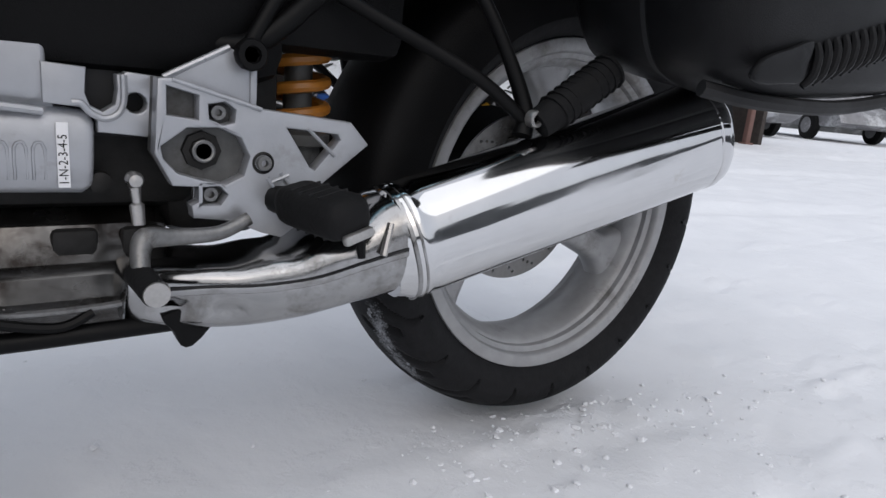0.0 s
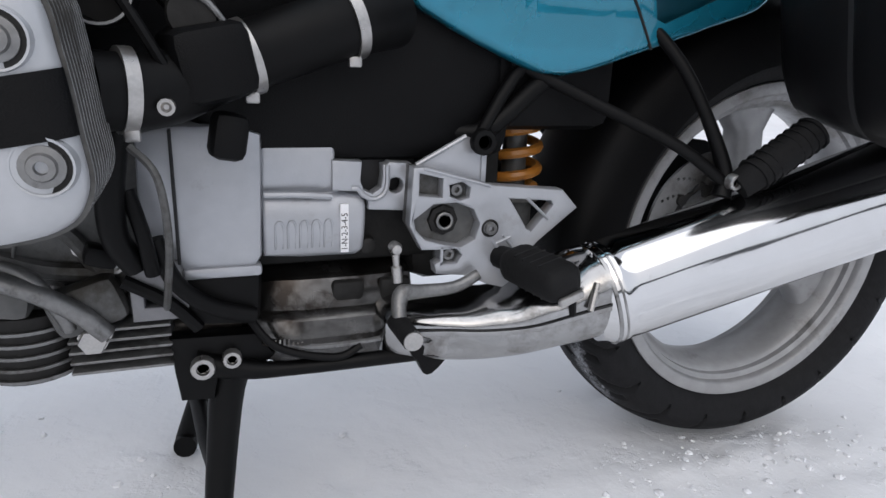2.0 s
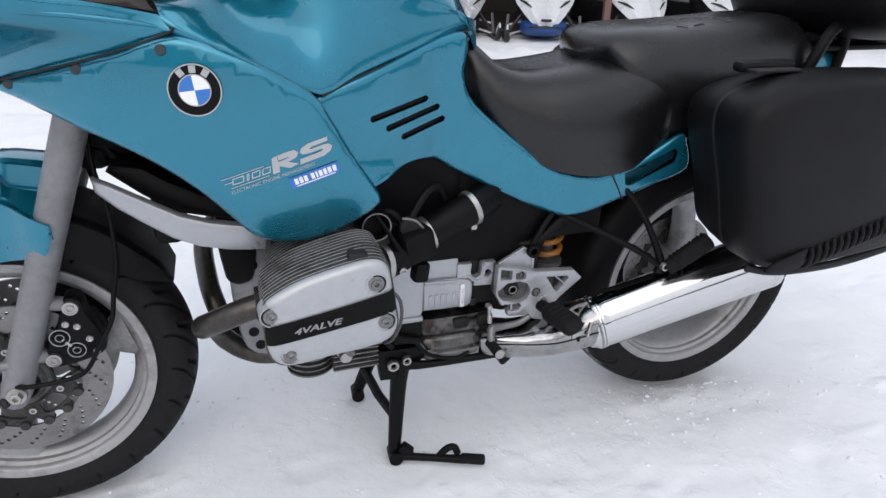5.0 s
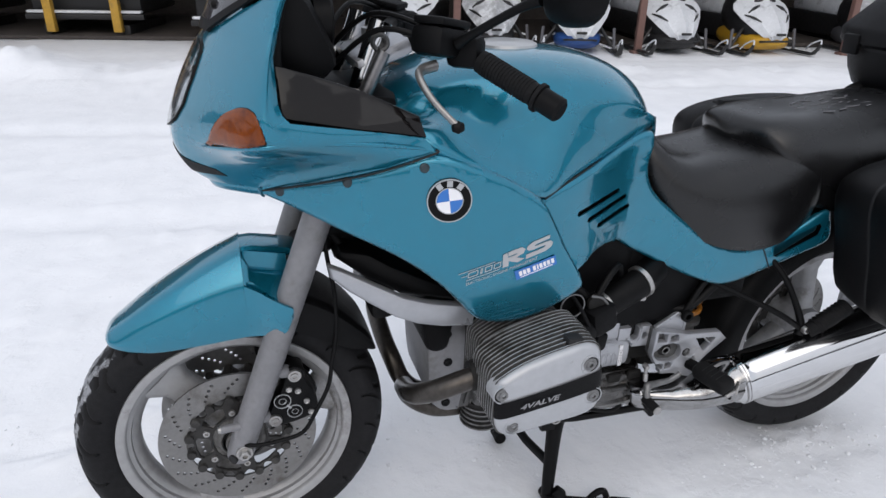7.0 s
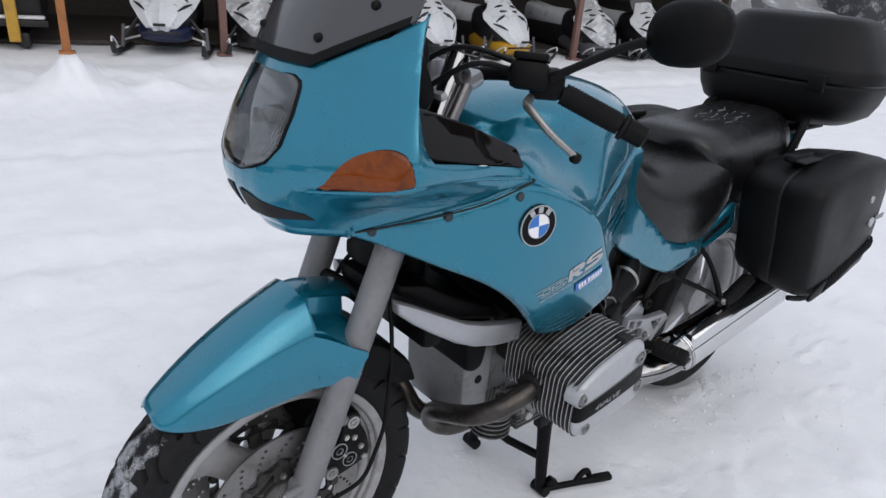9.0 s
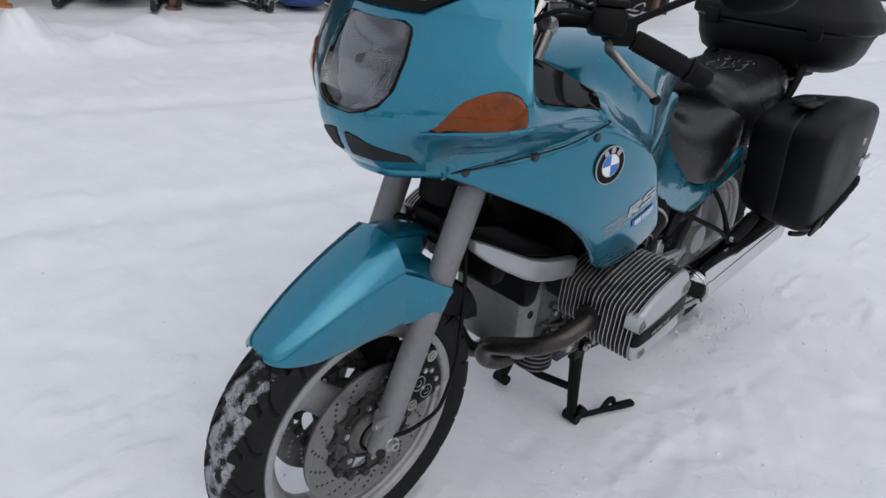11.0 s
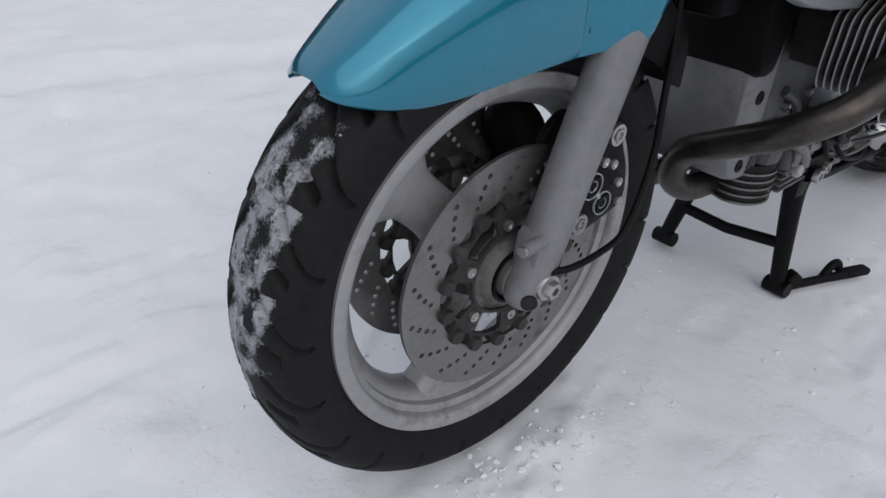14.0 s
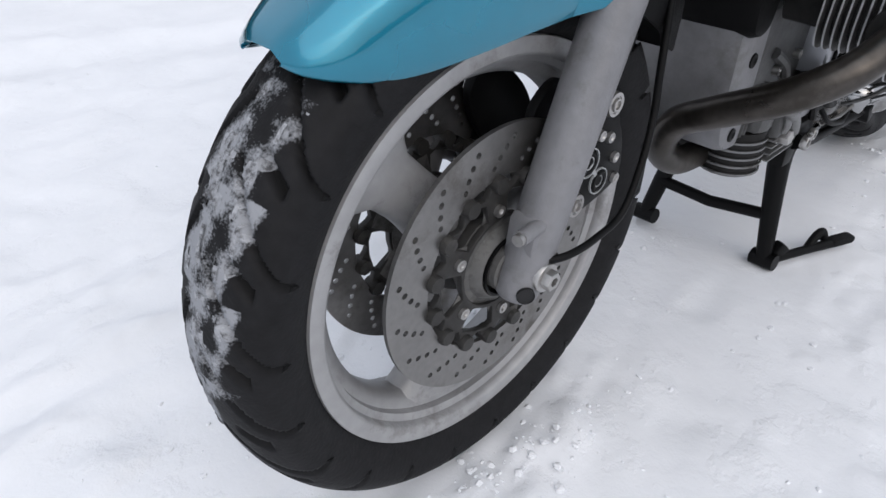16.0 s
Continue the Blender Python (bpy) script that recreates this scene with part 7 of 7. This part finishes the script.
P("steering_head", box((0.10, 0.10, 0.14), (-0.49, 0, 0.775), 0.03, (0, 20, 0)), BLACK)
P("telelever_joint", box((0.05, 0.08, 0.04), (-0.535, 0, 0.70), 0.015), BLACK)

# ---- luggage ----
case_l = thing("pannier", "black plastic pannier case hung beside the seat", "pannier")
PAN = [(0.505, 0.770), (0.545, 0.822), (0.700, 0.848), (0.905, 0.842), (0.970, 0.800), (1.000, 0.640), (0.992, 0.535), (0.940, 0.505), (0.730, 0.485), (0.630, 0.490), (0.580, 0.525), (0.545, 0.640)]


def pan_ring(y, s, n=5):
    cx, cz = 0.735, 0.67
    return [(cx + (p.x - cx) * s, y, cz + (p.z - cz) * s) for p in curve_points([(x, 0, z) for x, z in PAN], n, True)]


body = part("lid", loft([pan_ring(y, s) for y, s in ((-0.285, 0.985), (-0.29, 1.0), (-0.345, 1.0), (-0.362, 0.985), (-0.374, 0.95), (-0.381, 0.90), (-0.386, 0.7), (-0.389, 0.3), (-0.389, 0.02))]), CASE, case_l)
part("shell", loft([pan_ring(y, s) for y, s in ((-0.165, 0.50), (-0.17, 0.84), (-0.185, 0.90), (-0.22, 0.94), (-0.278, 0.985), (-0.283, 0.975))]), CASE, case_l)
part("seal", loft([pan_ring(y, s) for y, s in ((-0.279, 0.985), (-0.291, 0.985))]), HOLE, case_l)
part("carry_handle", box((0.12, 0.03, 0.02), (0.62, -0.255, 0.852), 0.008), CASE, case_l)
part("latch_recess", box((0.10, 0.05, 0.006), (0.62, -0.27, 0.848), 0.002), HOLE, case_l)
for k in range(17):
    x, z = 0.690 + 0.0163 * k, 0.497 + 0.27 * 0.0163 * k
    part("rib", tube([(x, -0.385, z), (x + 0.006, -0.3895, z + 0.010), (x + 0.009, -0.3895, z + 0.028), (x + 0.007, -0.386, z + 0.040)], [0.0035, 0.0048, 0.0048, 0.0035], 8, 3), CASE, case_l)
b = plate([(0.597, 0.500), (0.612, 0.516), (0.650, 0.528), (0.684, 0.538), (0.682, 0.516), (0.676, 0.500), (0.650, 0.497), (0.615, 0.494)], -0.392, -0.384, sub=3, bevel=0.003)
part("grip_pad", b, CASE, case_l, "raised smooth pad beside the ribs")
part("pan_rail", tube([(0.60, -0.34, 0.487), (0.66, -0.36, 0.480), (0.80, -0.365, 0.482), (0.95, -0.36, 0.500)], 0.008, 8, 4), HOLE, case_l)
part("emblem", lathe([(0.001, -0.3925), (0.013, -0.3925), (0.0145, -0.388)], (0.895, 0, 0.665), 24), SILVERINK, case_l, "small round emblem")
part("lock", lathe([(0.004, -0.391), (0.010, -0.391), (0.011, -0.386)], (0.84, 0, 0.74), 16), BOLT, case_l)
for k in range(3):
    part("plaque", box((0.018, 0.002, 0.014), (0.93 + 0.022 * k, -0.389, 0.672), 0.0), GREYPRINT, case_l)

top = thing("top_case", "rounded black plastic top case on the rack", "case")


def case_ring(z, sx, sy, n=40, fx=0.0):
    out = []
    for k in range(n):
        a = 2 * math.pi * k / n
        cu, su = math.copysign(abs(math.cos(a)) ** 0.66, math.cos(a)), math.copysign(abs(math.sin(a)) ** 0.66, math.sin(a))
        out.append((1.052 + fx + sx * cu, sy * su, z - 0.048))
    return out


part("base", loft([case_ring(z, sx, sy) for z, sx, sy in ((0.925, 0.11, 0.16), (0.932, 0.145, 0.20), (0.955, 0.172, 0.235), (0.99, 0.185, 0.252), (1.04, 0.196, 0.263), (1.045, 0.195, 0.262))]), CASE, top)
part("seam", loft([case_ring(z, sx, sy) for z, sx, sy in ((1.044, 0.200, 0.267), (1.053, 0.200, 0.267))]), HOLE, top)
part("lid", loft([case_ring(z, sx, sy, fx=fx) for z, sx, sy, fx in ((1.052, 0.203, 0.270, 0), (1.060, 0.213, 0.284, 0), (1.090, 0.214, 0.285, 0.0), (1.100, 0.208, 0.278, 0.0), (1.16, 0.172, 0.230, 0.010), (1.205, 0.145, 0.196, 0.016), (1.218, 0.135, 0.186, 0.018), (1.226, 0.112, 0.160, 0.02), (1.229, 0.06, 0.10, 0.02), (1.230, 0.01, 0.02, 0.02))]), CASE, top)
part("foot", box((0.20, 0.16, 0.022), (1.0, 0, 0.8745), 0.004), CASE, top)
for y in (-0.16, 0.16):
    part("latch", box((0.014, 0.045, 0.05), (0.849, y, 1.008), 0.005, (0, -4, 0)), CASE, top)
copy_thing(case_l, Matrix.Diagonal((1, -1, 1, 1)))

# ---- open shed with stored snowmobiles ----
SHED_WOOD = material("dark_weathered_timber", (0.05, 0.042, 0.038), 0.8, 0, 0.4, 4, 0.4, 60)
POST = material("red_brown_post_paint", (0.17, 0.095, 0.08), 0.7, 0, 0.2, 10, 0.3, 60)
OCHRE = material("ochre_post_paint", (0.5, 0.29, 0.04), 0.6, 0, 0.2, 8, stain=(0.3, 0.2, 0.06), stain_scale=6)
ORANGE = material("orange_post_paint", (0.38, 0.15, 0.05), 0.6, 0, 0.15, 8, stain=(0.2, 0.09, 0.03), stain_scale=6)
SLEDSNOW = material("snow_dusted_plastic", (0.66, 0.68, 0.71), 0.7, 0, 0.12, 5, 0.5, 40, stain=(0.3, 0.31, 0.33), stain_scale=3.5, stain_at=0.6)
SLEDBLACK = material("black_sled_plastic", (0.012, 0.012, 0.013), 0.5, 0, 0.3)
SLEDPALE = material("frosted_grey_plastic", (0.42, 0.43, 0.45), 0.6, 0, 0.3, 4, 0.4, 40, stain=(0.72, 0.74, 0.77), stain_scale=5, stain_at=0.52)
SLEDNAVY = material("navy_sled_plastic", (0.006, 0.012, 0.05), 0.45, 0, 0.2)
SLEDBLUE = material("blue_sled_plastic", (0.02, 0.07, 0.24), 0.4, 0, 0.15)
SLEDYELLOW = material("yellow_sled_plastic", (0.5, 0.28, 0.02), 0.4, 0, 0.15)
SLEDGREY = material("grey_sled_plastic", (0.1, 0.1, 0.11), 0.45, 0, 0.2)
ROW = math.degrees(math.atan2(-0.24, 1))


def row_point(x, off=0.0):
    """A point on the shed's front line, off metres behind it."""
    return Vector((x + 0.233 * off, 7.4 - 0.24 * (x - 0.5) + 0.972 * off, 0))


def wall(name, a, b, z0, z1, thick, mat, label):
    a, b = Vector(a), Vector(b)
    d = b - a
    bm = box((d.length, thick, z1 - z0), (0, 0, 0), 0.004)
    bm.transform(Matrix.Translation((a + b) / 2 + Vector((0, 0, (z0 + z1) / 2))) @ Matrix.Rotation(math.atan2(d.y, d.x), 4, "Z"))
    return tagged(finish(name, bm, mat), label, "wall", kind="structure")


wall("wall_back", row_point(-9, 3.6), row_point(10.2, 3.6), -0.1, 2.9, 0.08, SHED_WOOD, "dark board back wall of the shed")
wall("wall_end", row_point(10.2, 0.0), row_point(10.2, 3.6), -0.1, 2.9, 0.08, SHED_WOOD, "dark end wall of the shed")
wall("wall_end_far", row_point(-9, 0.0), row_point(-9, 3.6), -0.1, 2.9, 0.08, SHED_WOOD, "dark end wall of the shed")
bm = box((20.4, 4.6, 0.12), (0, 0, 0), 0.01)
bm.transform(Matrix.Translation(row_point(0.6, 1.7) + Vector((0, 0, 2.85))) @ Matrix.Rotation(radians(ROW), 4, "Z") @ Matrix.Rotation(radians(-3), 4, "X"))
tagged(finish("roof", bm, SHED_WOOD), "dark timber roof of the open shed", "roof", kind="structure")
# dark slab added over the snow to darken the shed's inside
bm = box((19.0, 2.9, 0.05), (0, 0, 0), 0.01)
bm.transform(Matrix.Translation(row_point(0.6, 2.1) + Vector((0, 0, 0.035))) @ Matrix.Rotation(radians(ROW), 4, "Z"))
tagged(finish("floor", bm, SHED_WOOD), "dark slab added inside the open shed to darken it", "floor", kind="structure")
for x, m, lab in ((-6.0, POST, ""), (-3.6, POST, ""), (2.13, POST, ""), (4.42, POST, ""), (7.15, POST, ""), (9.9, POST, ""), (0.52, ORANGE, "")):
    p = row_point(x, -0.02)
    post = finish("post", merged(box((0.085, 0.085, 2.85), (p.x, p.y, 1.40), 0.006, (0, 0, ROW)), box((0.16, 0.16, 0.06), (p.x, p.y, 0.0), 0.01, (0, 0, ROW))), m)
    tagged(post, "orange painted post at the shed front" if m is ORANGE else "red-brown timber post carrying the shed roof", "post", "shed posts")


def snowmobile(x, off, turn, belly, hood=None, screen_mat=None, drop=0.13):
    """A parked snowmobile, nose to the yard."""
    s = thing("snowmobile", "snow-dusted parked snowmobile with %s" % {SLEDBLUE: "a blue belly pan", SLEDNAVY: "a navy blue belly pan", SLEDYELLOW: "a yellow belly pan", SLEDBLACK: "a black belly pan", SLEDGREY: "a grey belly pan"}[belly], "snowmobile", "snowmobiles in the shed")
    hood = hood or SLEDSNOW

    def sect(y, hw, lo, hi, n=18):
        return [(hw * math.copysign(abs(math.cos(a)) ** 0.7, math.cos(a)), y, (lo + hi) / 2 + (hi - lo) / 2 * math.copysign(abs(math.sin(a)) ** 0.7, math.sin(a))) for a in np.linspace(0, 2 * math.pi, n, endpoint=False)]

    HOOD = [(0.31, 0.09, -0.01, 0.03), (0.36, 0.17, -0.04, 0.06), (0.45, 0.26, 0.0, 0.18), (0.56, 0.35, 0.10, 0.33), (0.66, 0.40, 0.22, 0.46), (0.72, 0.38, 0.32, 0.52), (0.80, 0.27, 0.44, 0.58), (0.90, 0.21, 0.54, 0.66), (0.97, 0.17, 0.60, 0.70)]

    def hood_at(u, z, out=0.0):
        hw, yc, ye = (float(np.interp(z, [r[0] for r in HOOD], [r[k] for r in HOOD])) for k in (1, 2, 3))
        return Vector((hw * u, yc + (ye - yc) * abs(u) ** 1.4 - out - 0.02 * math.cos(u * 9) * (abs(u) < 0.7), z + 0.03 * (1 - abs(u))))

    b = loft([[hood_at(u, r[0]) for u in (-1, -0.8, -0.6, -0.45, -0.25, 0, 0.25, 0.45, 0.6, 0.8, 1)] for r in HOOD], closed=False, caps=False)
    if sum(f.normal.y * f.calc_area() for f in b.faces) > 0:
        bmesh.ops.reverse_faces(b, faces=b.faces[:])
    thicken(b, 0.02)
    part("hood", b, hood, s, smooth=22)
    part("chassis", loft([sect(y, w, a, b2) for y, w, a, b2 in ((0.10, 0.12, 0.30, 0.42), (0.30, 0.28, 0.28, 0.58), (0.55, 0.34, 0.3, 0.68), (0.80, 0.28, 0.3, 0.84), (1.05, 0.2, 0.35, 0.8))]), SLEDBLACK, s)
    for q in (-1, 1):
        for u0, z0, u1, z1, wd in ((0.30, 0.70, 0.72, 0.62, 0.045), (0.25, 0.82, 0.7, 0.80, 0.03), (0.55, 0.52, 0.85, 0.60, 0.03)):
            c0, c1 = hood_at(q * u0, z0, 0.012), hood_at(q * u1, z1, 0.012)
            part("hood_vent", tube([c0, (c0 + c1) / 2 + Vector((0, -0.006, 0.01)), c1], [wd * 0.2, wd * 0.55, wd * 0.25], 8, 3, flat=0.6), SLEDBLACK, s)
    part("belly_pan", loft([sect(y, w, a, b) for y, w, a, b in ((0.02, 0.14, 0.26, 0.36), (0.10, 0.24, 0.20, 0.38), (0.35, 0.30, 0.16, 0.42), (0.85, 0.28, 0.16, 0.46), (1.1, 0.2, 0.2, 0.42))]), belly, s)
    b = loft([[(w * u, y + 0.10 * u * u, z) for u in np.linspace(-1, 1, 11)] for y, w, z in ((0.60, 0.22, 0.86), (0.66, 0.24, 0.98), (0.74, 0.20, 1.10), (0.78, 0.13, 1.16))], closed=False, caps=False)
    thicken(b, 0.006)
    part("windshield", b, screen_mat or hood, s)
    part("seat", loft([sect(y, w, a, b) for y, w, a, b in ((0.95, 0.13, 0.55, 0.74), (1.1, 0.19, 0.5, 0.80), (1.7, 0.20, 0.5, 0.80), (2.2, 0.20, 0.5, 0.86), (2.3, 0.12, 0.55, 0.8))]), SLEDSNOW, s)
    part("tunnel", box((0.42, 1.5, 0.30), (0, 1.65, 0.40), 0.03), SLEDBLACK, s)
    part("track", box((0.38, 1.7, 0.26), (0, 1.65, 0.16), 0.10, seg=3), RUBBER, s)
    part("handlebar", tube([(-0.34, 0.98, 1.0), (-0.2, 0.92, 1.0), (0, 0.90, 0.98), (0.2, 0.92, 1.0), (0.34, 0.98, 1.0)], 0.014, 8, 3), SLEDBLACK, s)
    part("bumper", tube([(-0.20, 0.06, 0.30), (-0.15, -0.07, 0.32), (0.15, -0.07, 0.32), (0.20, 0.06, 0.30)], 0.013, 8, 3), SLEDBLACK, s)
    part("grille", box((0.13, 0.03, 0.03), hood_at(0, 0.37, 0.004), 0.008), SLEDBLACK, s)
    for q in (-1, 1):
        part("headlight", box((0.11, 0.03, 0.035), hood_at(q * 0.28, 0.745, 0.0), 0.010, (-35, 0, q * 18)), SLEDBLACK, s)
        part("ski", tube([(q * 0.47, -0.22, 0.17), (q * 0.47, -0.14, 0.07), (q * 0.47, 0.0, 0.035), (q * 0.47, 0.8, 0.035)], [0.02, 0.035, 0.045, 0.045], 8, 4, flat=0.5), SLEDBLACK, s)
        part("ski_loop", tube([(q * 0.47, -0.22, 0.17), (q * 0.47, -0.20, 0.22), (q * 0.47, -0.05, 0.16), (q * 0.47, 0.05, 0.08)], 0.010, 6, 4), SLEDSNOW, s)
        part("ski_leg", tube([(q * 0.47, 0.28, 0.05), (q * 0.45, 0.32, 0.30)], 0.020, 8, 1), SLEDGREY, s)
        for z in (0.18, 0.30):
            part("control_arm", tube([(q * 0.46, 0.31, z), (q * 0.22, 0.40, z + 0.06)], 0.013, 8, 1), SLEDPALE, s)
        part("damper", tube([(q * 0.44, 0.31, 0.22), (q * 0.26, 0.36, 0.46)], 0.024, 8, 1), SLEDBLACK, s)
    for c in s.children:
        if c.name.split(".")[0] not in ("ski", "ski_loop", "ski_leg", "track"):
            c.data.transform(Matrix.Translation((0, 0, -drop)))
    p = row_point(x, off)
    s.matrix_basis = pose(p.x, p.y, 0.0, 0, 0, ROW + turn)
    return s


for x, off, turn, belly, hd, scr in ((1.45, -0.15, -14, SLEDNAVY, SLEDSNOW, SLEDGREY), (2.62, 0.0, 0, SLEDBLACK, SLEDPALE, SLEDBLACK), (3.62, -0.25, -8, SLEDBLUE, SLEDSNOW, SLEDSNOW), (4.90, -0.25, 4, SLEDBLACK, SLEDSNOW, SLEDGREY), (6.12, -0.2, 6, SLEDYELLOW, SLEDSNOW, SLEDSNOW), (7.75, -0.1, 0, SLEDGREY, SLEDPALE, SLEDGREY), (8.95, 0.0, -2, SLEDBLACK, SLEDSNOW, SLEDGREY)):
    snowmobile(x, off, turn, belly, hd, scr, 0.05 if belly is SLEDNAVY else 0.13)


def rack_trailer(x, off):
    """A dark stored implement with two ochre uprights and snow on its bars."""
    s = thing("storage_rack", "dark steel storage rack with ochre uprights and snow on its bars", "rack", "racks in the shed")
    for q in (-0.42, 0.42):
        part("upright", box((0.11, 0.10, 1.25), (q, 0, 0.72), 0.012), OCHRE, s)
    for z in (0.28, 0.62, 1.0, 1.3):
        part("bar", box((1.5, 0.09, 0.07), (0, 0.08, z), 0.01), SLEDBLACK, s)
        b = box((1.45, 0.10, 0.035), (0, 0.07, z + 0.05), 0.015)
        for v in b.verts:
            v.co.z += 0.012 * math.sin(v.co.x * 9 + z * 5)
        part("snow_cap", b, SLEDSNOW, s)
    part("bed", box((1.4, 1.5, 0.5), (0, 0.9, 0.55), 0.04), SLEDBLACK, s)
    for q in (-0.5, 0.5):
        part("skid", box((0.10, 1.5, 0.16), (q, 0.8, 0.1), 0.02), SLEDBLACK, s)
    p = row_point(x, off)
    s.matrix_basis = pose(p.x, p.y, 0, 0, 0, ROW)


rack_trailer(-0.35, 0.15)
rack_trailer(-2.55, 0.75)
rack_trailer(-4.6, 0.6)

# ---- parked vehicles across the yard ----
DULL = material("dull_grey_vehicle_paint", (0.2, 0.2, 0.21), 0.5, 0, 0.25, 1.5, stain=(0.5, 0.51, 0.53), stain_scale=2.2, stain_at=0.57)
DULL2 = material("dark_vehicle_paint", (0.08, 0.08, 0.085), 0.45, 0, 0.25, 1.5, stain=(0.5, 0.51, 0.53), stain_scale=2.6, stain_at=0.6)


def parked_car(x, y, turn, paint, label, boxy=False):
    s = thing("parked_car", label, "car", "vehicles across the yard")
    prof = [(-2.1, 0.35), (-2.15, 0.75), (-1.3, 0.92), (-0.7, 1.42), (0.9, 1.46), (1.5, 1.0), (2.1, 0.9), (2.15, 0.4)] if not boxy else [(-2.2, 0.35), (-2.25, 1.0), (-1.7, 1.15), (-1.3, 1.9), (2.2, 1.95), (2.25, 0.4)]
    part("body", plate(prof, -0.85, 0.85, sub=3, bevel=0.05), paint, s)
    for q in (-0.86, 0.86):
        part("side_window", plate([(-0.95, 0.98), (-0.6, 1.32), (0.8, 1.35), (1.2, 0.98)] if not boxy else [(-1.3, 1.2), (-1.1, 1.75), (1.9, 1.78), (1.9, 1.2)], q - 0.008, q + 0.008, sub=1), SMOKE, s)
        for wx in (-1.35, 1.35):
            wh = part("wheel", lathe([(0.02, q - 0.10), (0.2, q - 0.10), (0.3, q - 0.09), (0.34, q - 0.06), (0.34, q + 0.06), (0.3, q + 0.09), (0.2, q + 0.10), (0.02, q + 0.10)], (wx, 0, 0.34), 28), RUBBER, s)
            part("rim", lathe([(0.02, q - 0.105), (0.19, q - 0.105), (0.2, q), (0.19, q + 0.105), (0.02, q + 0.105)], (wx, 0, 0.34), 24), DULL, wh)
    b = box((2.0, 1.5, 0.10), (0.05, 0, 1.48 if not boxy else 1.98), 0.045)
    part("snow_cap", b, SLEDSNOW, s)
    s.matrix_basis = pose(x, y, 0.0, 0, 0, turn)


parked_car(15.2, 9.4, 60, DULL, "dull grey car with patches of snow", True)
parked_car(18.2, 8.4, 60, DULL, "dull grey car with patches of snow")
parked_car(19.5, 5.0, 70, DULL2, "dark car with patches of snow", True)
parked_car(21.0, 1.5, 70, DULL2, "dark car with patches of snow")

# ---- unseen dark band that closes the yard on the open side, added for reflections ----
FAR_BAND = material("dark_far_band", (0.06, 0.064, 0.066), 0.9, 0, 0.5, 0.6, stain=(0.2, 0.2, 0.21), stain_scale=0.9, stain_at=0.6)
rs = np.random.RandomState(5)
rings = []
for k in range(181):
    a = radians(150 + 1.35 * k)
    h = 2.5 + 1.0 * rs.rand() + 0.6 * math.sin(k * 0.31)
    rings.append([(34 * math.cos(a), 34 * math.sin(a), -0.2), (34.2 * math.cos(a), 34.2 * math.sin(a), 2.0), (34.5 * math.cos(a), 34.5 * math.sin(a), h), (36.5 * math.cos(a), 36.5 * math.sin(a), h - 0.4), (36.5 * math.cos(a), 36.5 * math.sin(a), -0.2)])
tagged(finish("backdrop", loft(rings, closed=False, caps=False), FAR_BAND), "unseen dark band round the yard, added for reflections", "woods", kind="structure")
